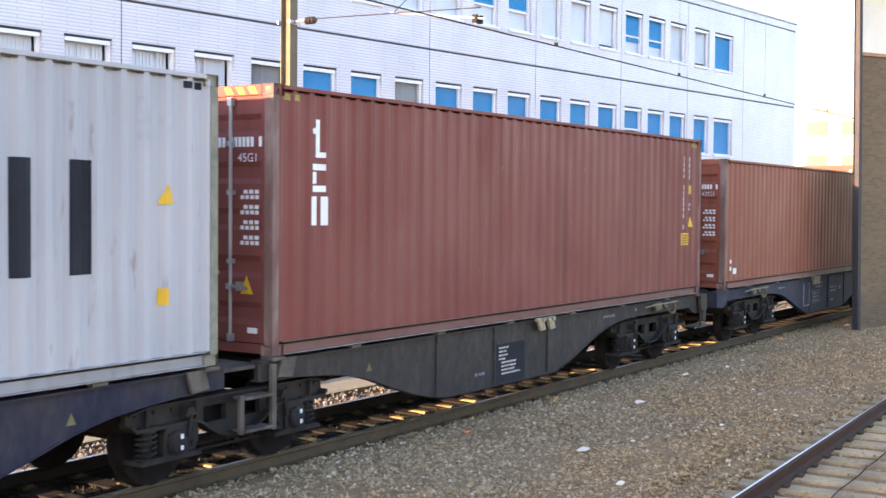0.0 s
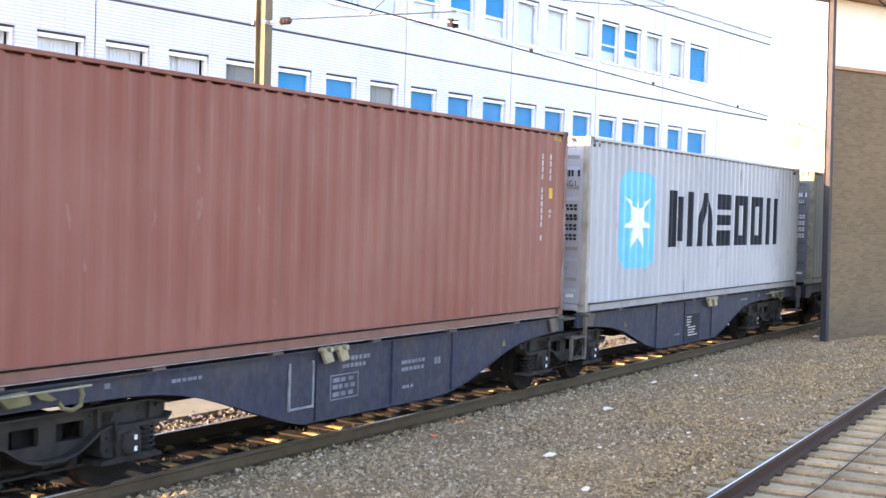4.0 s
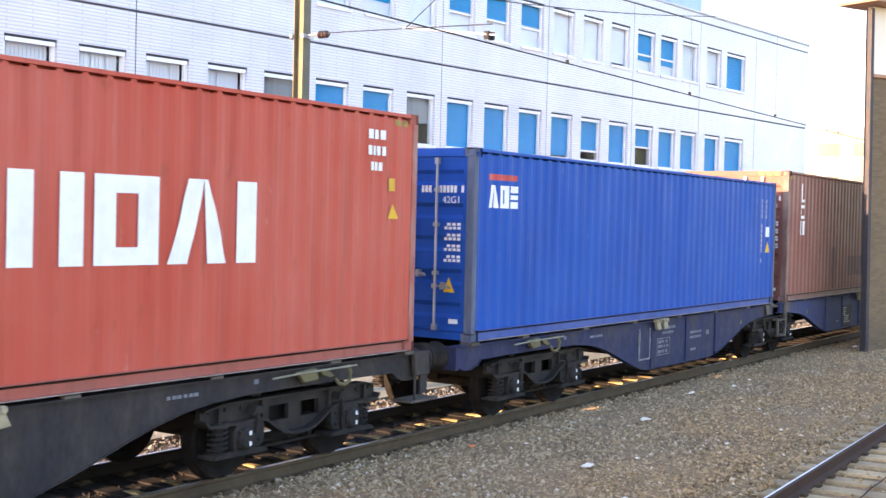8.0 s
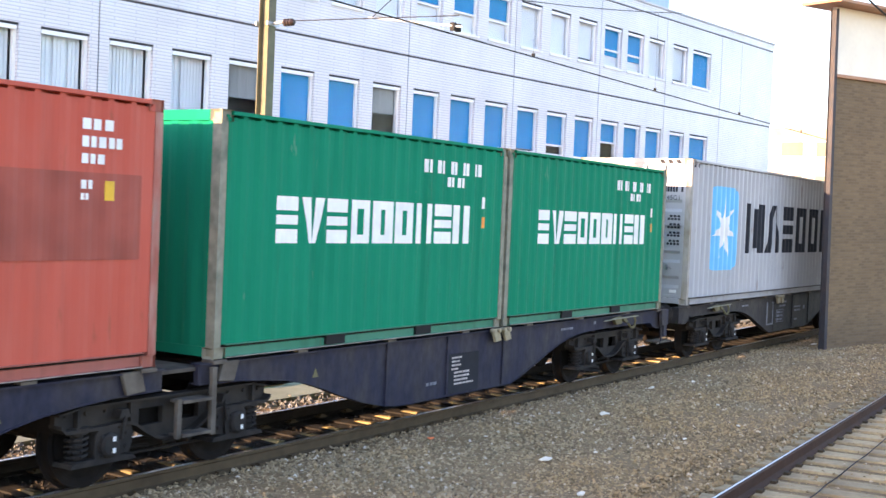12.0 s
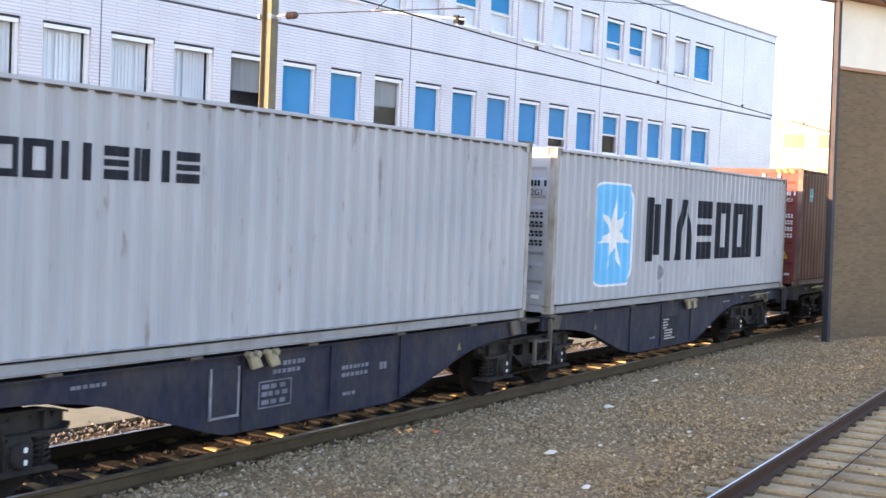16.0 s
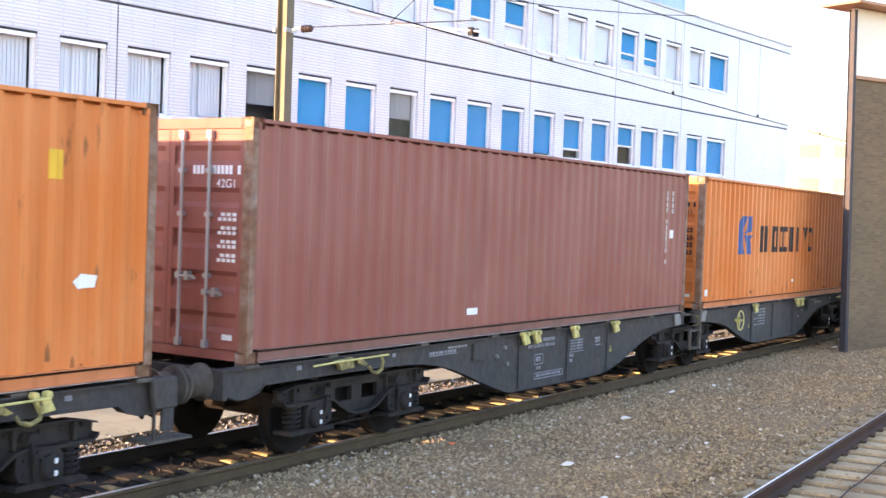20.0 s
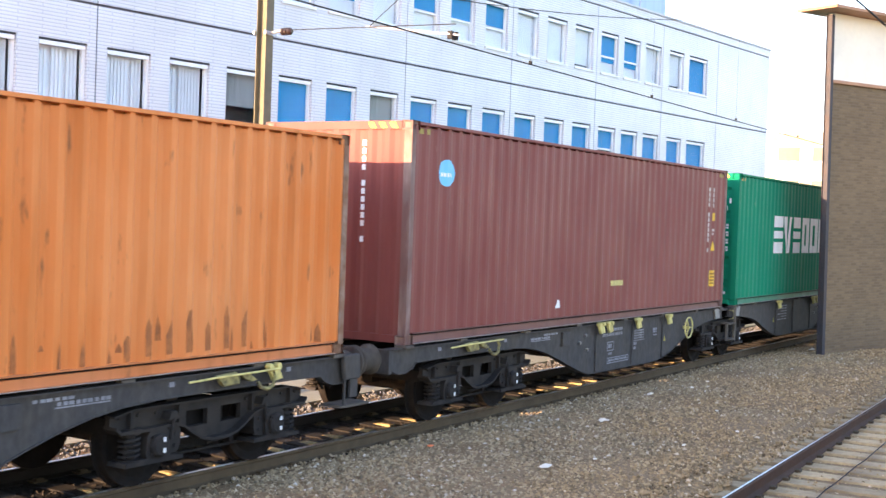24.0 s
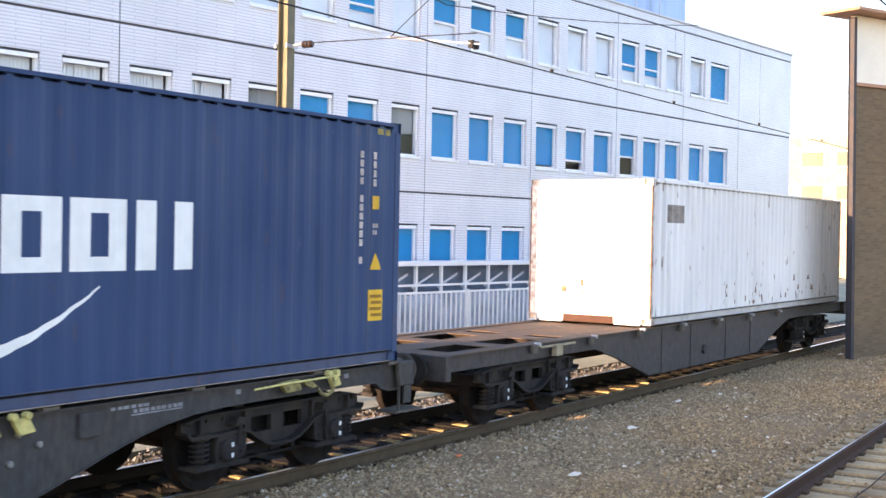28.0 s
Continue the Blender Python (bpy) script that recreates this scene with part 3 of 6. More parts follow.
part("transom", boxes((18, 46, -0.895, -0.805, 1.20, 1.26)), M["white_frame"], lean)
part("back_panel", boxes((18, 46, -0.12, -0.05, -0.1, 1.75)), M["lean_back"], lean, "dim blue-grey interior")
fence = thing("railing", "white-painted steel railing with upright bars", "fence", office.matrix_basis.copy())
part("top_rail", soft_box(18, 46, -1.53, -1.47, 1.03, 1.09, 0.008), M["white_frame"], fence)
part("bottom_rail", soft_box(18, 46, -1.53, -1.47, -0.06, 0.0, 0.008), M["white_frame"], fence)
bar = mesh_of("bar", boxes((-0.02, 0.02, -1.52, -1.48, 0.0, 1.03)), M["white_frame"])
post = mesh_of("post", boxes((-0.04, 0.04, -1.55, -1.45, -0.12, 1.12)), M["white_frame"])
for i in range(127):
    put("bar", bar, fence, (18.07 + i * 0.22, 0, 0))
for i in range(10):
    put("post", post, fence, (18.14 + i * 3.08, 0, 0))

# far houses beyond the office
far = thing("far_building", "pale cream apartment block far behind the offices", "building", (95, 18, 0))
part("wall", boxes((0, 12, 0, 26, -0.2, 10.6)), M["far_wall"], far)
for i in range(9):
    for z in (6.4, 9.0):
        w = part("window", boxes((-0.06, 0.02, 1.0 + i * 2.7, 2.9 + i * 2.7, z - 0.7, z + 0.6)), M["coping"], far)
        part("pane", boxes((-0.09, -0.06, 1.1 + i * 2.7, 2.8 + i * 2.7, z - 0.6, z + 0.5)), M["far_pane"], w, "dim tan pane")

# ---- brick screen wall by the track ----
hut = thing("screen_wall", "tall brown brick wall with a cream upper panel and eaves", "wall", pose(29.03, 7.92, 0, 0, -1.2, -21))
part("lower_wall", boxes((0.07, 9, 0.02, 0.13, -0.4, 6.36)), M["brown_brick"], hut, "dark brown brickwork")
part("upper_wall", boxes((0.07, 9, 0.0, 0.13, 6.44, 8.0)), M["cream"], hut, "cream rendered upper wall")
part("string_course", soft_box(0.08, 9.02, -0.04, 0.16, 6.36, 6.44, 0.01), M["eave"], hut)
part("corner_post", boxes((-0.045, 0.06, -0.055, -0.043, -0.4, 7.95), (0.0, 0.012, -0.043, 0.095, -0.4, 7.95), (-0.045, 0.06, 0.095, 0.107, -0.4, 7.95)), M["steel_post"], hut, "dark grey steel H-section corner post")
roof = bmesh.new()
v = [roof.verts.new(p) for p in ((-0.5, -0.5, 8.02), (9.5, -0.5, 8.02), (9.5, 0.6, 8.02), (-0.5, 0.6, 8.02), (-0.5, -0.5, 8.09), (9.5, -0.5, 8.09), (9.5, 0.6, 8.09), (-0.5, 0.6, 8.09), (0.3, 0.05, 8.22), (9.5, 0.05, 8.22))]
for q in ((0, 1, 2, 3), (0, 1, 5, 4), (1, 2, 6, 9, 5), (2, 3, 7, 6), (3, 0, 4, 7), (4, 5, 9, 8), (6, 7, 8, 9), (7, 4, 8)):
    roof.faces.new([v[i] for i in q])
part("roof_cap", roof, M["eave"], hut, "brown roof cap with overhanging eaves")

# ---- overhead line ----
mast = thing("catenary_mast", "olive-grey steel H-section mast carrying the overhead line", "mast", (14.9, 13.3, 0))
part("web", boxes((-0.007, 0.007, -0.086, 0.086, -0.3, 8.2)), M["mast"], mast)
for y in (-0.10, 0.086):
    part("flange", boxes((-0.09, 0.09, y, y + 0.014, -0.3, 8.2)), M["mast"], mast)
part("footing", soft_box(-0.35, 0.35, -0.35, 0.35, -0.4, -0.02, 0.03), M["concrete"], mast)
for y in (-0.13, 0.10):
    part("clamp", boxes((-0.14, 0.14, y, y + 0.03, 5.66, 5.72)), M["galv"], mast)
bm = rod(bmesh.new(), (0, -0.10, 5.69), (0, -0.35, 5.72), 0.025)
part("bracket", bm, M["galv"], mast)
bm = bmesh.new()
lathe(bm, [(0.03, -0.34), (0.06, -0.36), (0.06, -0.40), (0.045, -0.41), (0.06, -0.42), (0.06, -0.46), (0.045, -0.47), (0.06, -0.48), (0.06, -0.52), (0.03, -0.56)], (0, 0, 5.70), 12)
part("insulator", bm, M["insulator"], mast, "brown ribbed insulator")
part("registration_tube", rod(bmesh.new(), (0, -0.56, 5.72), (0, -3.6, 5.65), 0.008), M["wire"], mast)
part("stay_rod", rod(bmesh.new(), (0, -2.06, 5.70), (0, -3.5, 6.75), 0.007), M["wire"], mast)
part("steady_arm", rod(bmesh.new(), (0, -2.0, 5.70), (0.75, -3.2, 5.62), 0.016), M["coping"], mast)
for x in (0.66, 0.80):
    part("wire_clamp", boxes((x, x + 0.06, -3.12, -3.04, 5.56, 5.68)), M["wire"], mast)
line = thing("overhead_line", "dark contact and carrier wires above the track", "wire", (0, MID, 0))
part("contact_wire", rod(bmesh.new(), (-40, 0, 5.55), (120, 0, 5.42), 0.012, 6), M["wire"], line)
hang = [(14.9 + (i - 13) * 1.6, 0, 6.1 + 0.0032 * ((i - 13) * 1.6) ** 2 + 0.09 * abs((i - 13) * 1.6)) for i in range(41)]
part("carrier_wire", tube(hang, 0.008, 5), M["wire"], line)
for i in range(5):
    x = 18.2 + i * 5.4
    part("dropper", rod(bmesh.new(), (x, 0, 5.52), (x, 0, 6.1 + 0.0032 * (x - 14.9) ** 2 + 0.09 * abs(x - 14.9)), 0.0018, 4), M["wire"], line)
    part("dropper_clip", boxes((x - 0.03, x + 0.03, -0.02, 0.02, 5.51, 5.56)), M["wire"], line)
near_line = thing("overhead_line", "dark contact wire above the near track", "wire", pose(12, 3.75, 0, 0, 0, 2.3))
part("contact_wire", tube([(-40, 0, 5.5), (120, 0, 5.4)], 0.012), M["wire"], near_line)
part("carrier_wire", tube([(-40 + i * 4, 0, 6.0 + 0.0022 * (i * 4 - 44) ** 2) for i in range(24)], 0.009), M["wire"], near_line)

# ---- containers ----
PITCH = 0.278


def corrugation(x0, x1, deep=0.022):
    """Break points (along, depth) of an upright trapezoid sheet."""
    n = max(1, round((x1 - x0) / PITCH))
    p = (x1 - x0) / n
    pts = [(x0, 0.0)]
    for i in range(n):
        a = x0 + i * p
        pts += [(a + 0.13 * p, 0.0), (a + 0.37 * p, deep), (a + 0.63 * p, deep), (a + 0.87 * p, 0.0)]
    return pts + [(x1, 0.0)]


def sheet(pts, z0, z1, along="x", back=0.06, cap=0.0):
    """A corrugated sheet in mesh; its outer ridges lie at 0."""
    bm = bmesh.new()
    at = (lambda a, d, z: (a, d, z)) if along == "x" else (lambda a, d, z: (d, a, z))
    lo, hi = [bm.verts.new(at(a, d, z0)) for a, d in pts], [bm.verts.new(at(a, d, z1)) for a, d in pts]
    for i in range(len(pts) - 1):
        bm.faces.new((lo[i], lo[i + 1], hi[i + 1], hi[i]))
    for i in range(len(pts) - 1) if cap else ():
        if pts[i][1] == pts[i + 1][1] == 0.0:
            q = [bm.verts.new(at(a, 0.0, z1 + cap)) for a in (pts[i][0], pts[i + 1][0])]
            r = [bm.verts.new(at(a, back, z)) for z in (z1, z1 + cap) for a in (pts[i][0], pts[i + 1][0])]
            bm.faces.new((hi[i], hi[i + 1], q[1], q[0])), bm.faces.new((hi[i], q[0], r[2], r[0])), bm.faces.new((hi[i + 1], r[1], r[3], q[1]))
    z1 += cap
    e = [bm.verts.new(at(a, back, z)) for a, z in ((pts[0][0], z0), (pts[-1][0], z0), (pts[-1][0], z1), (pts[0][0], z1))]
    bm.faces.new(e)
    return bm


def clip(poly, x, keep_right):
    out = []
    for i in range(len(poly)):
        a, b = poly[i - 1], poly[i]
        ina, inb = (a[0] >= x) == keep_right, (b[0] >= x) == keep_right
        if ina != inb:
            t = (x - a[0]) / (b[0] - a[0])
            out.append((x, a[1] + t * (b[1] - a[1])))
        if inb:
            out.append(b)
    return out


def painted(polys, pts, lift=0.003):
    """Flat shapes (convex, in x and z) laid on the corrugated side as paint."""
    bm = bmesh.new()
    for poly in polys:
        for (a, da), (b, db) in zip(pts, pts[1:]):
            if b <= min(p[0] for p in poly) or a >= max(p[0] for p in poly):
                continue
            cut = clip(clip(poly, a, True), b, False)
            cut = [p for i, p in enumerate(cut) if (Vector(p) - Vector(cut[i - 1])).length > 1e-5]
            if len(cut) < 3:
                continue
            bm.faces.new([bm.verts.new((x, 0.012 + da + (db - da) * (x - a) / (b - a) - lift, z)) for x, z in cut])
    return bm


def rect(x0, x1, z0, z1):
    return [(x0, z0), (x1, z0), (x1, z1), (x0, z1)]


def letter_bars(x0, x1, z0, z1, widths, stroke=0.34, lean=""):
    """A brand's lettering as plain bars: two upright bars for a broad sign, one for a narrow one; leaning where named."""
    total = sum(widths)
    x, out = x0, []
    for w, k in zip(widths, lean or "b" * len(widths)):
        a, b = x, x + (x1 - x0) * w / total * 0.86
        x += (x1 - x0) * w / total
        s = (b - a) * stroke
        m = (a + b) / 2
        if k == "i":
            out.append(rect(a, b, z0, z1))
        elif k == "m":
            out += [rect(a, a + s * 0.8, z0, z1), rect(m - s * 0.4, m + s * 0.4, z0 + (z1 - z0) * 0.1, z1 - (z1 - z0) * 0.1), rect(b - s * 0.8, b, z0, z1)]
        elif k == "a":
            out += [[(a, z0), (a + s, z0), (m + s * 0.3, z1), (m - s * 0.5, z1)], [(b - s, z0), (b, z0), (m + s * 0.5, z1), (m + s * 0.3, z1)]]
        elif k == "v":
            out += [[(m - s * 0.5, z0), (m, z0), (a + s, z1), (a, z1)], [(m, z0), (m + s * 0.5, z0), (b, z1), (b - s, z1)]]
        elif k == "e":
            t = (z1 - z0) * 0.2
            out += [rect(a, b, z1 - 1.5 * t, z1), rect(a, b, z0, z0 + 1.5 * t), rect(a, b, (z0 + z1 - t) / 2, (z0 + z1 + t) / 2)]
        elif k == "o":
            t = (z1 - z0) * 0.2
            out += [rect(a, a + s, z0, z1), rect(b - s, b, z0, z1), rect(a + s, b - s, z1 - t, z1), rect(a + s, b - s, z0, z0 + t)]
        else:
            out += [rect(a, a + s, z0, z1), rect(b - s, b, z0, z1)]
    return out


def code_column(x0, x1, z0, z1, n, gaps=(4, 10)):
    h = (z1 - z0) / n
    return [rect(x0, x1, z1 - (i + 0.78) * h, z1 - i * h) for i in range(n) if i not in gaps]


def code_row(x0, x1, z0, z1, n, gaps=()):
    w = (x1 - x0) / n
    return [rect(x0 + i * w, x0 + (i + 0.72) * w, z0, z1) for i in range(n) if i not in gaps]


def star(cx, cz, r, inner):
    out = []
    for i in range(7):
        a, d = math.pi / 2 + i * 2 * math.pi / 7, math.pi / 7
        p = [(cx + inner * math.cos(a - d), cz + inner * math.sin(a - d)), (cx + r * math.cos(a), cz + r * math.sin(a)), (cx + inner * math.cos(a + d), cz + inner * math.sin(a + d))]
        out.append(p), out.append([(cx, cz), p[0], p[2]])
    return out


def rounded(x0, x1, z0, z1, r):
    out = []
    for cx, cz, a0 in ((x1 - r, z0 + r, -90), (x1 - r, z1 - r, 0), (x0 + r, z1 - r, 90), (x0 + r, z0 + r, 180)):
        out += [(cx + r * math.cos(radians(a0 + k * 22.5)), cz + r * math.sin(radians(a0 + k * 22.5))) for k in range(5)]
    return out


def disc(cx, cz, rx, rz, n=18):
    return [(cx + rx * math.cos(i * 2 * math.pi / n), cz + rz * math.sin(i * 2 * math.pi / n)) for i in range(n)]


CACHE = {}
RAIL_SECTION = [(-0.014, 0.152), (0.08, 0.152), (0.08, 0.020), (0.09, 0.020), (0.09, 0.008), (-0.014, 0.008), (-0.014, 0.020), (0.026, 0.020), (0.030, 0.026), (0.030, 0.112), (0.070, 0.116), (0.070, 0.142), (-0.014, 0.142)]


def shared(key, make):
    if key not in CACHE:
        me = mesh_of(key[0], make())
        me.materials.append(M["cast"])
        CACHE[key] = me
    return CACHE[key]


def casting():
    bm = boxes((0, 0.178, 0, 0.162, 0, 0.118))
    bm.faces.ensure_lookup_table()
    for axis, inward in ((1, (0, 0.03, 0)), (0, (0.03, 0, 0))):
        f = [q for q in bm.faces if all(abs(v.co[axis]) < 1e-6 for v in q.verts)][0]
        bmesh.ops.inset_region(bm, faces=[f], thickness=0.036, depth=0)
        bmesh.ops.translate(bm, verts=list(f.verts), vec=inward)
    return bm


def door_leaf(w, h):
    """One door leaf in y and z, framed, with five pressed horizontal ribs."""
    bm = bmesh.new()
    n = 5
    prof = [(0.0, -0.004), (0.055, -0.004), (0.06, 0.0)]
    p = (h - 0.12) / n
    for i in range(n):
        z = 0.06 + i * p
        prof += [(z + 0.26 * p, 0.0), (z + 0.38 * p, 0.035), (z + 0.62 * p, 0.035), (z + 0.74 * p, 0.0)]
    prof += [(h - 0.06, 0.0), (h - 0.055, -0.004), (h, -0.004)]
    cols = [(0.004, 0), (0.07, 0), (0.076, 1), (w - 0.076, 1), (w - 0.07, 0), (w - 0.004, 0)]
    g = [[bm.verts.new((d if k else -0.004, y, z)) for z, d in prof] for y, k in cols]
    for a, b in zip(g, g[1:]):
        for i in range(len(prof) - 1):
            bm.faces.new((a[i], a[i + 1], b[i + 1], b[i]))
    back = [bm.verts.new((0.05, y, z)) for y, z in ((0.004, 0), (w - 0.004, 0), (w - 0.004, h), (0.004, h))]
    rim = [g[0][0], g[-1][0], g[-1][-1], g[0][-1]]
    bm.faces.new(back)
    for i in range(4):
        bm.faces.new((rim[i - 1], rim[i], back[i], back[i - 1]))
    return bm


def channel(x0, x1, outline):
    """A rolled section: outline in y and z, along x."""
    bm = bmesh.new()
    a, b = [[bm.verts.new((x, y, z)) for y, z in outline] for x in (x0, x1)]
    bm.faces.new(a), bm.faces.new(b[::-1])
    for i in range(len(a)):
        bm.faces.new((a[i - 1], a[i], b[i], b[i - 1]))
    return bm


def upright(outline, z0, z1):
    bm = bmesh.new()
    a, b = [[bm.verts.new((x, y, z)) for x, y in outline] for z in (z0, z1)]
    bm.faces.new(a), bm.faces.new(b[::-1])
    for i in range(len(a)):
        bm.faces.new((a[i - 1], a[i], b[i], b[i - 1]))
    return bm


def lock_rod(h):
    bm = rod(bmesh.new(), (-0.045, 0, 0.02), (-0.045, 0, h - 0.02), 0.018, 8)
    for z in (0.0, h - 0.1):
        box(bm, -0.070, -0.012, -0.030, 0.030, z, z + 0.085)
    for z in (0.32 * h, 0.6 * h, 0.8 * h):
        box(bm, -0.07, -0.005, -0.035, 0.035, z, z + 0.05)
    return bm


def text_mesh(words, size):
    cu = bpy.data.curves.new("letters", "FONT")
    cu.body, cu.size, cu.align_x = words, size, "LEFT"
    tmp = bpy.data.objects.new("letters", cu)
    scene.collection.objects.link(tmp)
    bpy.context.view_layer.update()
    me = bpy.data.meshes.new_from_object(tmp.evaluated_get(bpy.context.evaluated_depsgraph_get()))
    bpy.data.objects.remove(tmp), bpy.data.curves.remove(cu)
    return me


TYPES = {}


def type_code(words, parent, at, mat, size=0.12):
    if (words, size, mat.name) not in TYPES:
        me = text_mesh(words, size)
        me.materials.append(mat)
        TYPES[words, size, mat.name] = me
    put("type_code", TYPES[words, size, mat.name], parent, at)


def container(label, color, high, long=LONG, end="door", marks=(), code="", post=None, seal=None, end_mark=None, end_column=False, warn=False, group="containers on the goods train"):
    """A box container: side, roof, posts, castings, rails, doors or plain front, then its painted marks."""
    h = HIGH if high else LOW
    w = 2.438
    body = color
    c = thing("shipping_container", label, "container", group=group)
    deep = 0.046 if color in (GREY, WHITE, ORANGE) else 0.018
    pts = corrugation(0.10, long - 0.10, deep)
    put("side_panel", shared(("side_panel", long, h, deep), lambda: sheet(pts, 0.152, h - 0.076, "x", 0.085, 0.026)), c, (0, 0.012, 0), mat=body)
    put("side_panel", shared(("side_panel", long, h, deep), lambda: None), c, pose(long, w - 0.012, 0, 0, 0, 180), mat=body)
    put("roof", shared(("roof", long, h), lambda: boxes((0.1, long - 0.1, 0.06, w - 0.06, h - 0.05, h - 0.02))), c, mat=body)
    put("floor", shared(("floor", long, h), lambda: boxes((0.1, long - 0.1, 0.05, w - 0.05, 0.10, 0.15))), c, mat=M["under"])
    put("top_rail", shared(("top_rail", long, h), lambda: soft_box(0.17, long - 0.17, -0.010, 0.06, h - 0.050, h - 0.008, 0.006)), c, mat=body)
    put("top_rail", CACHE["top_rail", long, h], c, (0, w - 0.06, 0), mat=body)
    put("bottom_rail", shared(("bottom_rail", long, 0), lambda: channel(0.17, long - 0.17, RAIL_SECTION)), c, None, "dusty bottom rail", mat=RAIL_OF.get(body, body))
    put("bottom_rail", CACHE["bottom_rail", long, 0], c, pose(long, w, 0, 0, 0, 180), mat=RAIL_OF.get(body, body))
    put("bottom_edge", shared(("bottom_edge", long), lambda: boxes((0.18, long - 0.18, -0.018, -0.014, 0.009, 0.019))), c, None, "worn pale lower edge", mat=M["worn_edge"])
    pm = shared(("corner_post", h), lambda: upright([(0, 0.002), (0.10, 0.002), (0.10, 0.05), (0.05, 0.05), (0.05, 0.12), (0.0, 0.12)], 0.118, h - 0.118))
    for m in (pose(0, 0, 0), pose(long, w, 0, 0, 0, 180)):
        put("corner_post", pm, c, m, mat=post or body)
    pm2 = shared(("corner_post_b", h), lambda: upright([(0, 0.002), (-0.10, 0.002), (-0.10, 0.05), (-0.05, 0.05), (-0.05, 0.12), (0.0, 0.12)], 0.118, h - 0.118))
    for m in (pose(long, 0, 0), pose(0, w, 0, 0, 0, 180)):
        put("corner_post", pm2, c, m, mat=post or body)
    cm = shared(("corner_casting",), casting)
    rusty = post or body
    for z in (0, h - 0.118):
        put("corner_casting", cm, c, (0, 0, z), mat=rusty)
        put("corner_casting", cm, c, (0, w - 0.162, z), mat=rusty)
        put("corner_casting", cm, c, (long - 0.178, 0, z), mat=rusty)
        put("corner_casting", cm, c, (long - 0.178, w - 0.162, z), mat=rusty)
    for x in (0.002, long - 0.102):
        put("end_beam", shared(("end_beam", "top"), lambda: boxes((0, 0.1, 0.17, w - 0.17, 0, 0.11))), c, (x, 0, h - 0.115), mat=body)
        put("end_beam", shared(("end_beam", "low"), lambda: boxes((0, 0.1, 0.17, w - 0.17, 0, 0.10))), c, (x, 0, 0.02), mat=body)
    put("end_panel", shared(("end_panel", h), lambda: sheet(corrugation(0.12, w - 0.12), 0.12, h - 0.11, "y", 0.06)), c, pose(long - 0.012, w, 0, 0, 0, 180), mat=body)
    if end == "plain":
        put("end_panel", CACHE["end_panel", h], c, (0.012, 0, 0), mat=body)
    else:
        dh, dw = h - 0.25, (w - 0.24) / 2
        for k in range(2):
            d = put("door", shared(("door", h), lambda: door_leaf(dw, dh)), c, (0.03, 0.12 + k * dw, 0.13), mat=body)
            for y in (0.47, 0.87):
                r = put("lock_rod", shared(("lock_rod", h), lambda: lock_rod(dh)), d, (0, y, 0), "galvanised lock rod", mat=M["galv"])
            hm = shared(("handle",), lambda: boxes((-0.080, -0.062, -0.24, 0.0, -0.010, 0.012), (-0.085, -0.03, -0.03, 0.03, -0.03, 0.03), (-0.078, 0.0, -0.15, -0.10, -0.045, 0.05), (-0.080, -0.062, -0.26, -0.22, -0.030, -0.004)))
            for y, z in ((0.47, 0.60), (0.87, 0.76)):
                put("handle", hm, d, (0, y, z), "door handle", mat=M["galv"])
            for i in range(4):
                put("hinge", shared(("hinge",), lambda: boxes((-0.02, 0.02, -0.05, 0.06, 0, 0.07))), d, (0, 0.0 if k == 0 else dw - 0.01, 0.2 + i * (dh - 0.5) / 3), mat=body)
            z = dh * 0.5
            mk = M["white_paint"] if end_mark is None else end_mark
            if k == 0:
                stuff("stencil", end_bars(code_row(0.06, 0.76, dh * 0.795, dh * 0.835, 12, (1, 8))), mk, d, "faded stencilled number")
                stuff("stencil", end_bars([r for i in range(8) for r in code_row(0.10, 0.38 if i % 2 else 0.34, dh * (0.605 - i * 0.022 - 0.018 * (i // 2)), dh * (0.621 - i * 0.022 - 0.018 * (i // 2)), 3 + i % 2)]), mk, d, "stencilled weights")
                part("data_plate", boxes((-0.008, 0.0, 0.12, 0.26, 0.1, 0.16)), M["white_paint"], d, "small white data plate")
                if code:
                    type_code(code, d, pose(-0.0075, 0.40, dh * 0.735, 90, 0, -90), mk, 0.13)
                if warn:
                    part("warning_triangle", prism_end([(0.18, 0.52), (0.36, 0.52), (0.27, 0.72)]), YE, d, "yellow warning triangle")
            else:
                stuff("stencil", end_bars(code_row(0.2, 0.9, dh * 0.80, dh * 0.84, 4)), mk, d, "faded stencilled number")
    if high:
        for k in range(3):
            y = 0.22 + k * 0.17
            bm = bmesh.new()
            a, b = [[bm.verts.new((x, yy, zz)) for yy, zz in ((y, 0), (y + 0.09, 0), (y + 0.14, 0.075), (y + 0.05, 0.075))] for x in (-0.004, 0.0)]
            bm.faces.new(a), bm.faces.new(b[::-1])
            for i in range(4):
                bm.faces.new((a[i - 1], a[i], b[i], b[i - 1]))
            part("hazard_stripe", bm, BK if color is GREY else YE, c, "height-warning stripe", (0, 0, h - 0.1))
        for x0 in (0.2, long - 0.45):
            for d in (0, 0.16):
                part("hazard_stripe", painted([rect(x0 + d, x0 + d + 0.1, h - 0.16, h - 0.09)], pts), BK if color is GREY else M["dull_yellow"], c, "worn height-warning stripe")
    if end_column:
        tagged(part("number_column", boxes(*[(0.001, 0.006, 0.72, 0.775, h - 0.33 - i * 0.105, h - 0.255 - i * 0.105) for i in range(13) if i not in (4, 11)]), WH, c), "white stencilled figures", kind="stuff")
    for kind, mat, polys in marks:
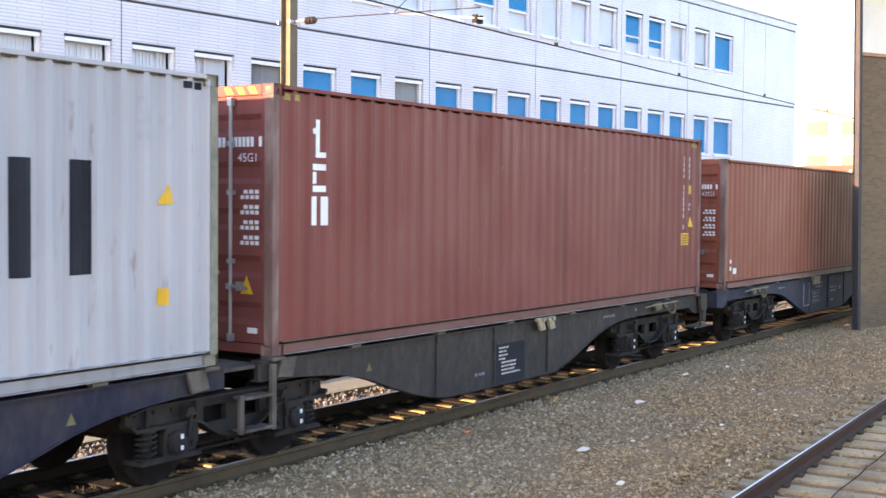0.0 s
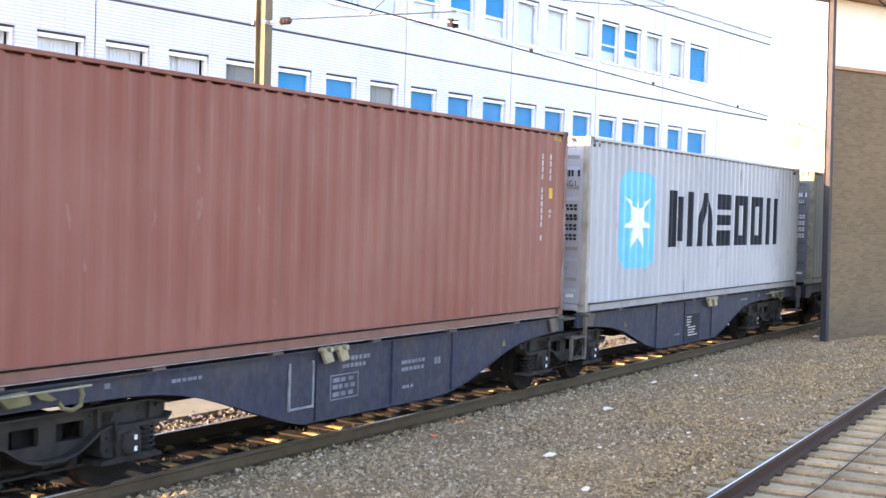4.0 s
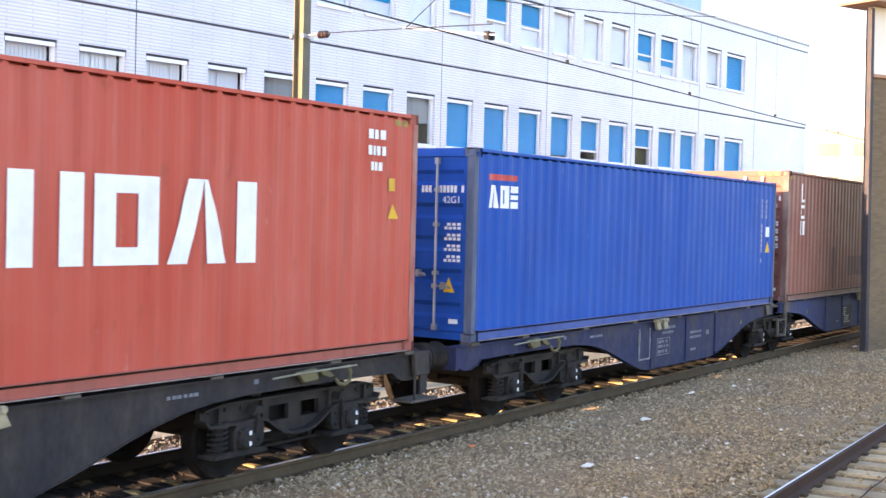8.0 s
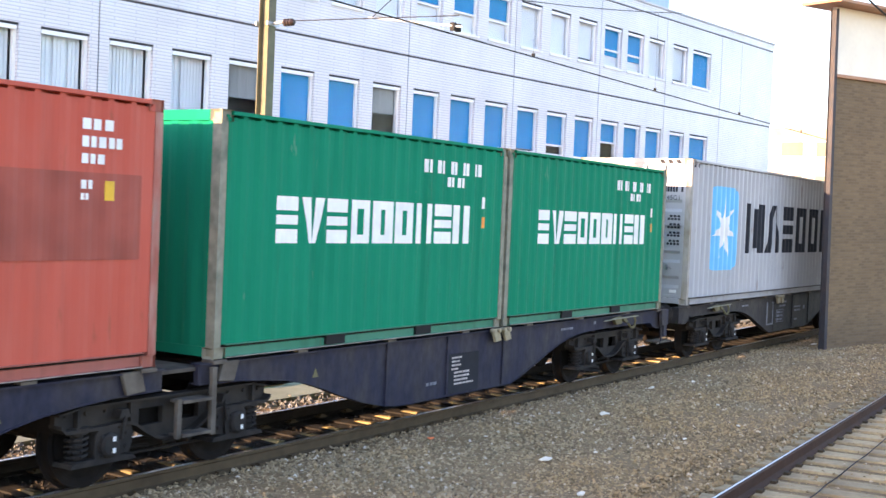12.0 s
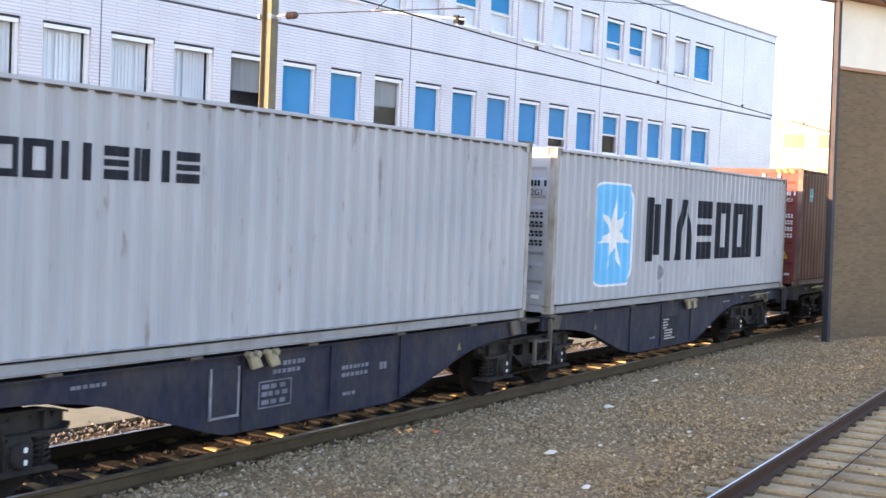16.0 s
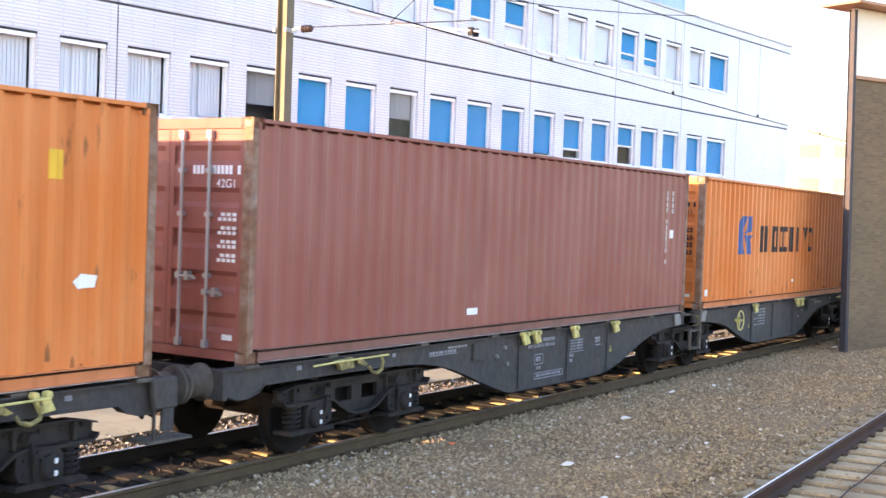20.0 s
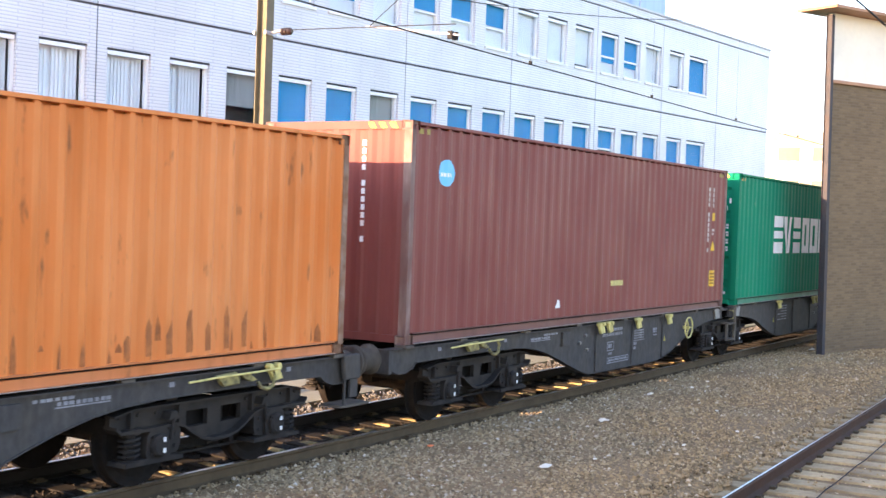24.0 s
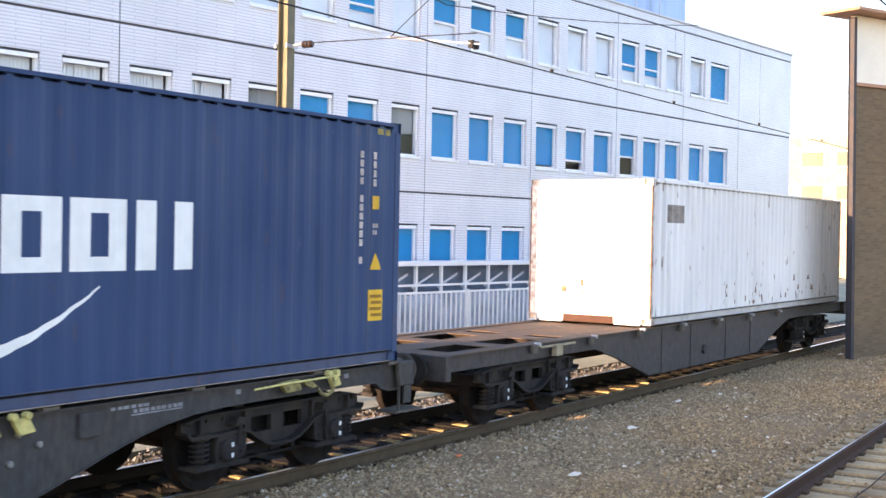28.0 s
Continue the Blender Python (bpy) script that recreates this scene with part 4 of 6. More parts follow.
        for p in polys if kind == "sticker" and mat is YE else []:
            (x0, z0), (x1, z1) = p[0], p[2]
            if (x1 - x0) * (z1 - z0) > 0.06:
                bars = [rect(x0 + (x1 - x0) * (0.12 + 0.1 * (k % 2)), x1 - (x1 - x0) * 0.14, z1 - (z1 - z0) * (0.26 + k * 0.2), z1 - (z1 - z0) * (0.16 + k * 0.2)) for k in range(4)]
                tagged(part("sticker_print", painted(bars, pts, 0.014), M["brown_print"], c), "small dark print", kind="stuff")
    for i, (kind, mat, polys) in enumerate(marks):
        lift = 0.003 + 0.0012 * i
        if kind in ("name_bars", "sticker", "rust_streak", "drip_stain", "logo_arc", "pale_patch", "sign_mark"):
            for p in polys:
                part({"name_bars": "name_bar"}.get(kind, kind), painted([p], pts, lift), mat, c)
        else:
            m = part(kind, painted(polys, pts, lift), mat, c)
            if kind in ("number_column", "number_block", "badge_mark"):
                tagged(m, "faded stencilled figures", kind="stuff")
    return c


def prism_end(tri):
    """A thin triangle on a door, in y and z."""
    bm = bmesh.new()
    a, b = [[bm.verts.new((x, y, z)) for y, z in tri] for x in (-0.0085, -0.0055)]
    bm.faces.new(a), bm.faces.new(b[::-1])
    for i in range(3):
        bm.faces.new((a[i - 1], a[i], b[i], b[i - 1]))
    return bm


def stuff(*a):
    return tagged(part(*a), kind="stuff")


def end_bars(rects):
    bm = bmesh.new()
    for r in rects:
        ys, zs = [p[0] for p in r], [p[1] for p in r]
        box(bm, -0.0075, -0.0055, min(ys), max(ys), min(zs), max(zs))
    return bm


WH, BK, YE, GM = M["white_paint"], M["black_paint"], M["yellow"], M["grey_mark"]


def warning(x, z, size=0.2):
    return ("warning_triangle", YE, [[(x, z), (x + size, z), (x + size / 2, z + size)]])


def right_marks(x, z1, mat=M["faded_white"], n=13):
    """Number columns and stickers by the rear post."""
    return [("number_column", mat, code_column(x + 0.01, x + 0.065, z1 - 1.35, z1, n, (4, 11))), ("number_column", mat, code_column(x + 0.27, x + 0.325, z1 - 0.43, z1, 4, ())),
            ("sticker", YE, [rect(x + 0.26, x + 0.37, z1 - 0.68, z1 - 0.52)]), ("number_block", mat, code_row(x + 0.27, x + 0.37, z1 - 0.90, z1 - 0.85, 2) + code_row(x + 0.27, x + 0.35, z1 - 0.98, z1 - 0.93, 2))]


def star_line(x0, z0, x1, z1, t0, t1, b0, b1, edge=False):
    """Sky-blue square with a white seven-pointed star, and a dark name in plain bars."""
    cx, cz = (x0 + x1) / 2, (z0 + z1) / 2
    out = []
    if edge:
        out.append(("logo_border", WH, [rounded(x0 - 0.04, x1 + 0.04, z0 - 0.04, z1 + 0.04, 0.28)]))
    out.append(("logo_square", M["sky_blue"], [rounded(x0, x1, z0, z1, 0.25)]))
    out.append(("logo_star", WH, star(cx, cz, (x1 - x0) * 0.43, (x1 - x0) * 0.145)))
    out.append(("name_bars", BK, letter_bars(t0, t1, b0, b1, [1.35, 1.15, 1, 1.05, 1, 1.05], 0.34, "maeoob")))
    return out


MAROON = paint("maroon_paint", (0.1899, 0.0557, 0.0437), (0.2184, 0.0766, 0.0631), 0.25, 1)
MAROON_B = paint("maroon_paint_dusty", (0.2242, 0.0794, 0.0586), (0.2528, 0.1090, 0.0830), 0.35, 5)
MAROON_D = paint("maroon_paint_chalky", (0.2585, 0.0864, 0.0634), (0.2915, 0.1185, 0.0898), 0.35, 53)
MAROON_C = paint("maroon_paint_deep", (0.1923, 0.0529, 0.0455), (0.2205, 0.0705, 0.0593), 0.15, 9)
BROWN = paint("red_brown_paint", (0.2439, 0.0740, 0.0424), (0.2699, 0.0938, 0.0605), 0.3, 13)
GREY = paint("pale_grey_paint", (0.3835, 0.3939, 0.4112), (0.4490, 0.4476, 0.4550), 0.45, 17, 0.2)
SLATE = paint("slate_paint", (0.1484, 0.1634, 0.1767), (0.1749, 0.1881, 0.1972), 0.5, 21)
RED = paint("red_paint", (0.4816, 0.0798, 0.0489), (0.5009, 0.1170, 0.0815), 0.4, 25)
BLUE = paint("blue_paint", (0.016, 0.075, 0.33), (0.022, 0.095, 0.37), 0.1, 29, gloss=0.06)
GREEN = paint("green_paint", (0.0, 0.200, 0.108), (0.0, 0.220, 0.122), 0.07, 33, gloss=0.015)
ORANGE = paint("orange_paint", (0.6527, 0.1911, 0.0441), (0.7062, 0.2597, 0.0874), 0.8, 37)
NAVY = paint("navy_paint_box", (0.0322, 0.0588, 0.1325), (0.0471, 0.0768, 0.1537), 0.25, 41, gloss=0.08)
WHITE = paint("white_box_paint", (0.72, 0.71, 0.69), (0.80, 0.78, 0.75), 0.9, 45)
POST_W = surface("worn_post", (0.20, 0.105, 0.060), 0.85, grain=9, vary=0.5, stain=5, tone=(0.30, 0.22, 0.17))
POST_X = surface("rust_bitten_white_post", (0.62, 0.58, 0.54), 0.8, grain=14, vary=0.4, stain=8, tone=(0.26, 0.15, 0.10))
POST_G = surface("dusty_grey_post", (0.25, 0.24, 0.18), 0.8, grain=9, vary=0.4, stain=4, tone=(0.14, 0.15, 0.11))
FADED = surface("faded_red_patch", (0.34, 0.075, 0.050), 0.65, vary=0.12, stain=2)
SCUFF = surface("grey_scrape", (0.36, 0.22, 0.19), 0.8, vary=0.35, stain=9, dark=0.5, bump=0)
AMBER = surface("amber_paint", (0.72, 0.34, 0.06), 0.6, vary=0.15, stain=4, bump=0)
INK = surface("brown_black_lettering", (0.060, 0.040, 0.032), 0.75, vary=0.3, stain=6, dark=0.4, bump=0)
DEEP_BLUE = surface("deep_blue_logo", (0.030, 0.055, 0.42), 0.6, vary=0.12, stain=4, bump=0)
DULL = surface("dull_maroon_patch", (0.178, 0.066, 0.052), 0.65, vary=0.1, stain=2)
PALE_O = surface("pale_orange_patch", (0.62, 0.36, 0.17), 0.65, vary=0.08)
DIRT = surface("dark_drip_stain", (0.40, 0.135, 0.042), 0.9, grain=20, vary=0.5, stain=6, tone=(0.24, 0.088, 0.036))
POST_L = surface("tan_worn_post", (0.36, 0.345, 0.31), 0.8, grain=9, vary=0.3, stain=6, tone=(0.24, 0.19, 0.13), stretch=(1, 1, 0.4))
POST_P = surface("pink_dusty_post", (0.34, 0.115, 0.085), 0.85, grain=9, vary=0.4, stain=5, tone=(0.40, 0.27, 0.22), stretch=(1, 1, 0.3))
POST_B = surface("chalky_blue_post", (0.085, 0.105, 0.16), 0.85, grain=9, vary=0.4, stain=4, tone=(0.16, 0.17, 0.19), stretch=(1, 1, 0.3))
POST_D = surface("dusty_maroon_post", (0.165, 0.092, 0.078), 0.85, grain=9, vary=0.4, stain=5, tone=(0.30, 0.225, 0.19), stretch=(1, 1, 0.3))
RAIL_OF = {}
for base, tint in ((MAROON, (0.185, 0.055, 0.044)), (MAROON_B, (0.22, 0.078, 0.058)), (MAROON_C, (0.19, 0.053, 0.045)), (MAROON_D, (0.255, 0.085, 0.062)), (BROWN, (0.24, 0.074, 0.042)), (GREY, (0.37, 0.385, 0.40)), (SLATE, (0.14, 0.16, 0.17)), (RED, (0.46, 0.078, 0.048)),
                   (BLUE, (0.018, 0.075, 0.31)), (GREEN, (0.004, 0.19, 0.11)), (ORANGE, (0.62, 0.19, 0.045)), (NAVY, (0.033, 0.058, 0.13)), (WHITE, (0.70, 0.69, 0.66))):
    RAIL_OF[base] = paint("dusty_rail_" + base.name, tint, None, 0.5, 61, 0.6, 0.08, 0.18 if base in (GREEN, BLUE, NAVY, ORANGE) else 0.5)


def drips(x0, x1, n, seed, top=0.42, low=0.165):
    """Short uneven rust runs along the foot of a side."""
    r = random.Random(seed)
    out = []
    for _ in range(n):
        a, w, h = r.uniform(x0, x1), r.uniform(0.02, 0.09), r.uniform(0.05, top) * r.random()
        z = low + (r.uniform(0, 0.25) if r.random() < 0.4 else 0)
        out.append([(a, z), (a + w, z), (a + w * 0.9, z + h * 0.6), (a + w * 0.55, z + h + 0.03), (a + w * 0.15, z + h * 0.7)])
    return ("drip_stain", DIRT, out)



UPRIGHT_NAME = [("name_bars", WH, [rect(0.73, 0.81, 2.14, 2.56), rect(0.67, 0.73, 2.40, 2.46), rect(0.81, 0.9, 2.14, 2.2), rect(0.67, 0.90, 2.0, 2.07), rect(0.67, 0.90, 1.76, 1.83), rect(0.67, 0.75, 1.85, 1.98),
                           rect(0.65, 0.76, 1.39, 1.71), rect(0.83, 0.94, 1.39, 1.71)])]
ROOT = {}


def shifted(marks, dx, dz=0.0):
    return [(k, m, [[(x + dx, z + dz) for x, z in p] for p in polys]) for k, m, polys in marks]


def leaf_logo(x0, x1, z0, z1, mat=M["leaf_blue"]):
    w, h = x1 - x0, z1 - z0
    return [("logo_shape", mat, [[(x0, z0 + 0.45 * h), (x0 + 0.1 * w, z0), (x0 + 0.45 * w, z0), (x0 + 0.36 * w, z0 + 0.5 * h), (x0 + 0.5 * w, z1), (x0 + 0.2 * w, z1)],
                                            [(x0 + 0.42 * w, z0 + 0.5 * h), (x0 + 0.52 * w, z0), (x0 + 0.8 * w, z0), (x0 + 0.72 * w, z0 + 0.4 * h), (x1, z0 + 0.5 * h)],
                                            [(x0 + 0.42 * w, z0 + 0.52 * h), (x1 * 0.25 + 0.75 * (x0 + 0.9 * w), z0 + 0.62 * h), (x0 + 0.9 * w, z1), (x0 + 0.58 * w, z1)]])]


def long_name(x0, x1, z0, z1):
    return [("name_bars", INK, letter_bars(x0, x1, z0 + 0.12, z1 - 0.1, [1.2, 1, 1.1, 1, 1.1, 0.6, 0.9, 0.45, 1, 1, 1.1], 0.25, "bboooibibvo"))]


def green_name(x0, x1, z0, z1):
    return [("name_bars", WH, letter_bars(x0, x1, z0, z1, [1, 1, 1, 1, 1.05, 1, 1, 1, 1.05], 0.36, "eveooobeb"))]


SPEC = {
    0: ("pale grey steel container with a dark brand name", GREY, True, "door",
        [("name_bars", BK, [rect(9.75, 9.98, 0.98, 2.0), rect(10.36, 10.62, 0.98, 2.0)]),
         ("number_block", GM, code_row(11.17, 11.4, 2.53, 2.61, 3) + code_row(11.17, 11.68, 2.36, 2.45, 6, (2,)) + code_row(11.17, 11.4, 2.21, 2.29, 3)), warning(11.42, 1.61),
         ("sticker", YE, [rect(11.42, 11.53, 0.65, 0.81)])], "45G1", POST_G),
    1: ("maroon high steel container with white vertical lettering", MAROON, True, "door", UPRIGHT_NAME + right_marks(11.37, 2.55) + [warning(11.61, 1.26), ("sticker", YE, [rect(11.24, 11.65, 0.93, 1.15)])], "45G1", POST_D),
    2: ("red-brown steel container with few markings", BROWN, False, "door", right_marks(11.37, 2.16)[:2] + [warning(11.63, 0.84), ("sticker", WH, [rect(0.54, 0.71, 0.28, 0.4), rect(0.32, 0.4, 0.36, 0.44), rect(0.32, 0.4, 0.5, 0.58), rect(11.09, 11.23, 0.31, 0.38)])], "42G1", POST_D),
    3: ("maroon high steel container with a blue and white sign", MAROON_B, True, "door",
        [("sign", WH, [rect(0.62, 1.82, 2.02, 2.66)]), ("sign_field", M["navy"], [rect(0.86, 1.78, 2.06, 2.62), rect(0.66, 0.86, 2.4, 2.62)]), ("sign_wedge", M["soft_yellow"], [[(0.9, 2.5), (1.78, 2.42), (1.78, 2.58)]]),
         ("name_bars", WH, letter_bars(0.9, 1.76, 2.1, 2.3, [1, 1, 1, 1], 0.3) + [rect(0.68, 0.8, 2.06, 2.4)])] + right_marks(11.37, 2.49), "45G1", POST_D),
    4: ("brown-red high container with a blue vertical name strip", MAROON_B, True, "door",
        [("sign_cap", WH, [rect(0.54, 1.03, 2.26, 2.58)]), ("sign_mark", M["logo_red"], [disc(0.82, 2.42, 0.1, 0.06)]), ("name_strip", M["logo_blue"], [rect(0.54, 1.03, 0.43, 2.26)]),
         ("name_bars", WH, [rect(0.62, 0.95, 2.12 - i * 0.29 - 0.05, 2.12 - i * 0.29 + 0.02) for i in range(6)] + [rect(0.62, 0.71, 1.98 - i * 0.29, 2.14 - i * 0.29) for i in range(6)])] + right_marks(11.36, 2.52), "45G1", POST_D),
    5: ("pale grey high container with a sky-blue star square", GREY, True, "door", star_line(1.38, 0.68, 2.9, 2.4, 3.65, 10.73, 1.04, 2.12), "45G1", POST_L),
    6: ("slate-grey high container with a navy and salmon name panel", SLATE, True, "door",
        [("rust_patch", M["grey_mark"], [rect(3.67, 4.46, 2.03, 2.8)]), ("rust_patch", M["rust"], [rect(3.82, 4.26, 2.09, 2.8)]), ("name_panel", M["navy"], [rect(4.19, 5.52, 1.09, 1.97)]), ("name_panel", M["salmon"], [rect(5.52, 8.37, 1.09, 1.97)]),
         ("name_bars", WH, letter_bars(4.25, 5.4, 1.31, 1.72, [1, 1, 1], 0.33, "oao")), ("name_bars", M["navy"], letter_bars(5.7, 8.2, 1.3, 1.72, [1.2, 0.95, 1, 0.5, 0.5, 1, 0.9, 1], 0.3, "boeiibvo")),
         ("name_bars", WH, letter_bars(5.62, 7.61, 0.69, 0.84, [1.3, 1.3, 1.3, 0.4, 1, 1.4, 0.5, 0.4, 1, 1, 1], 0.35, "vvviooioobo")), ("number_block", WH, code_row(10.58, 11.51, 2.45, 2.63, 11, (4,)) + code_row(10.91, 11.22, 2.29, 2.42, 4)),
         ("sticker", YE, [rect(11.62, 11.75, 1.7, 1.9)]), ("sticker", WH, [rect(6.4, 6.56, 0.27, 0.33)])], "45G1", POST_G),
    7: ("red high container with a green triangle and white name", RED, True, "door",
        [("sign", WH, [rect(0.57, 1.72, 2.27, 2.73)]), ("sign_mark", M["navy"], letter_bars(0.7, 1.5, 2.4, 2.6, [1, 1.3, 1.3, 0.8], 0.3, "bbbe")), ("sign_mark", M["logo_red"], [rect(1.5, 1.6, 2.52, 2.62)]), ("name_bars", WH, code_row(0.58, 1.7, 2.18, 2.25, 13)),
         ("faded_patch", FADED, [rect(1.24, 2.58, 0.43, 1.2)]), ("scrape", SCUFF, [rect(2.40, 2.425, 0.6, 1.7), rect(2.74, 2.775, 0.2, 2.0), rect(3.29, 3.305, 0.4, 1.15), rect(3.82, 3.85, 0.62, 1.6), rect(5.05, 5.065, 0.5, 1.0)]), ("logo_edge", AMBER, [[(2.27, 1.14), (2.42, 1.14), (2.86, 1.98), (2.78, 1.98)]]), ("logo_triangle", M["logo_green"], [[(2.42, 1.14), (3.26, 1.14), (3.0, 1.9), (2.84, 1.98)]]),
         ("name_bars", WH, letter_bars(3.61, 9.35, 1.13, 1.96, [1, 1, 1, 1.05, 1, 1.05, 0.38], 0.33, "bvobobi")[:11] + letter_bars(3.61, 9.35, 1.13, 1.96, [1, 1, 1, 1.05, 1, 1.05, 0.38], 0.33, "bvoboai")[11:]),
         ("number_block", WH, code_row(11.2, 11.56, 2.55, 2.66, 3) + code_row(11.2, 11.56, 2.36, 2.47, 4) + code_row(11.25, 11.5, 2.18, 2.28, 3)), ("sticker", WH, [rect(0.36, 0.42, 0.3, 0.36), rect(0.36, 0.42, 0.42, 0.47), rect(0.62, 0.68, 0.3, 0.45)]), warning(11.62, 1.62, 0.18), ("sticker", YE, [rect(11.62, 11.74, 1.95, 2.10)])], "45G1", POST_P),
    8: ("bright blue container with a small white name", BLUE, False, "door",
        [("logo_bar", M["logo_red"], [rect(0.38, 1.15, 2.18, 2.26)]), ("name_bars", WH, letter_bars(0.38, 1.2, 1.8, 2.11, [1.1, 1, 0.9], 0.42, "aoe"))] + right_marks(11.36, 2.22)[:2] + [("sticker", WH, [rect(11.63, 11.81, 1.43, 1.64)]), warning(11.63, 1.1, 0.22)], "42G1", POST_B),
    9: ("dull maroon container with dark repainted patches", MAROON_B, True, "door",
        shifted(UPRIGHT_NAME, 0.3, 0.09) + [("dark_patch", DULL, [rect(4.9, 7.65, 0.47, 0.96)]), ("dark_stain", DULL, [rounded(3.44, 3.93, 0.18, 1.2, 0.15)]), ("sticker", M["soft_yellow"], [rect(6.4, 6.74, 0.61, 0.8)]), ("sticker", YE, [rect(11.05, 11.4, 0.86, 1.07), rect(11.62, 11.76, 0.88, 1.06)])] + right_marks(11.39, 2.58)[:2], "45G1", POST_D),
    10: ("orange-red container with a green triangle and spaced name", RED, False, "door",
         [("name_bars", WH, code_row(0.61, 2.11, 2.2, 2.36, 13)), ("faded_patch", FADED, [rect(2.2, 3.95, 0.34, 0.97)]), ("scrape", SCUFF, [rect(2.72, 2.74, 0.9, 1.9), rect(3.58, 3.60, 0.5, 1.3)]), ("logo_edge", AMBER, [[(1.46, 1.0), (1.6, 1.0), (2.06, 1.82), (1.98, 1.87)]]), ("logo_triangle", M["logo_green"], [[(1.58, 1.0), (2.47, 1.0), (2.08, 1.8), (2.0, 1.84)]]),
          ("name_bars", WH, [p for a, b, k in ((2.95, 3.68, "b"), (4.1, 4.85, "v"), (5.2, 5.85, "o"), (6.3, 6.95, "b"), (7.4, 8.0, "o"), (8.3, 9.05, "a"), (9.46, 9.78, "i")) for p in letter_bars(a, a + (b - a) / 0.86, 1.0, 1.71, [1], 0.36, k)]),
          ("number_block", WH, code_row(11.2, 11.6, 2.24, 2.34, 3) + code_row(11.2, 11.72, 2.08, 2.18, 5) + code_row(11.2, 11.5, 1.93, 2.02, 3)), ("dark_patch", FADED, [rect(9.72, 11.95, 1.05, 1.85)]), ("number_block", WH, code_row(11.2, 11.36, 1.70, 1.78, 2) + code_row(11.2, 11.30, 1.60, 1.66, 2)), ("sticker", YE, [rect(11.48, 11.60, 1.60, 1.78)])], "42G1", POST_P),
    12: ("pale grey high container with a large blue star square", GREY, True, "door", star_line(1.26, 0.66, 2.92, 2.42, 3.54, 10.71, 1.01, 2.12) + [("number_block", GM, code_row(11.2, 11.7, 2.5, 2.58, 5) + code_row(11.2, 11.7, 2.38, 2.46, 5)), warning(11.45, 1.6)], "45G1", POST_L),
    13: ("rust-brown container with a white vertical name", BROWN, False, "door", [("name_bars", WH, code_column(1.0, 1.18, 0.56, 2.06, 6, ()) + [rect(1.0, 1.05, 0.6, 2.0)]), ("dark_patch", DULL, [rect(1.4, 1.75, 0.35, 0.55)])] + right_marks(11.4, 2.2), "42G1", POST_D),
    14: ("pale grey container with a small blue star and long name", GREY, False, "door",
         [("logo_square", M["sky_blue"], [rounded(0.72, 1.16, 1.68, 2.18, 0.08)]), ("logo_star", WH, star(0.94, 1.93, 0.2, 0.06)), ("name_bars", BK, letter_bars(1.3, 3.8, 1.72, 2.06, [1.35, 1.15, 1, 1.05, 1, 1.05], 0.25, "baeoob")),
          ("name_bars", BK, letter_bars(3.92, 5.2, 1.74, 2.05, [0.9, 0.35, 1.1, 1], 0.25, "eibe")), ("number_block", GM, code_row(11.12, 11.3, 2.3, 2.38, 2) + code_row(11.12, 11.6, 2.17, 2.25, 5) + code_row(11.12, 11.4, 2.04, 2.12, 3))], "42G1", POST_L),
    15: ("pale grey container with a white-edged blue star square", GREY, False, "door", star_line(1.56, 0.4, 3.08, 2.1, 3.68, 10.56, 0.76, 1.93, True) + [("worn_spot", M["dim_frame"], [[(4.3, 0.55), (4.46, 0.39), (4.62, 0.55), (4.46, 0.7)]]), ("number_block", GM, code_row(11.4, 11.8, 2.3, 2.38, 4) + code_row(11.4, 11.8, 2.17, 2.25, 4))], "42G1", POST_L),
    16: ("deep maroon high container with a round blue badge", MAROON_C, True, "door", [("badge", M["sky_blue"], [disc(0.9, 2.27, 0.2, 0.18)]), ("badge_mark", WH, code_row(0.78, 1.02, 2.22, 2.26, 4))] + right_marks(11.2, 2.48) + [warning(11.48, 1.09)], "45G1", POST_D),
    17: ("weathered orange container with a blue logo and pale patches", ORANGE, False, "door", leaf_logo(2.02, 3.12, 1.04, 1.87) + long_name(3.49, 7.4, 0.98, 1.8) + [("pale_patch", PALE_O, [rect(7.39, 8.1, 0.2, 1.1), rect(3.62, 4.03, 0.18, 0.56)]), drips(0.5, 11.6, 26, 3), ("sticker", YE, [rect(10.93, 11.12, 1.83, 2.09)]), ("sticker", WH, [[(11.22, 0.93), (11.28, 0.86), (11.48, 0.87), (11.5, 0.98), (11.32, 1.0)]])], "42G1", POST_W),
    18: ("dusty maroon container with faint white number columns", MAROON_D, False, "door", right_marks(11.18, 2.24)[:2] + [("sticker", WH, [rect(11.4, 11.53, 1.38, 1.53), rect(4.41, 4.69, 0.31, 0.4)])], "42G1", POST_W),
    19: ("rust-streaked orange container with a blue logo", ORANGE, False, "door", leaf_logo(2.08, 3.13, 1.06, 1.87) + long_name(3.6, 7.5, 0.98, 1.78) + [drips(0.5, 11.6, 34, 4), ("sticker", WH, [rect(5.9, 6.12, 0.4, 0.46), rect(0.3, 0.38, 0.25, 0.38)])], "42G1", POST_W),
    20: ("maroon container with a white vertical name strip", MAROON_D, False, "plain", [("name_strip", WH, [rect(0.58, 1.05, 0.4, 2.33)]), ("strip_cap", M["logo_blue"], [rect(0.6, 1.03, 2.1, 2.3)]), ("name_bars", M["navy"], code_column(0.7, 0.94, 0.5, 1.9, 8, ()))] + right_marks(11.3, 2.2), "42G1", None),
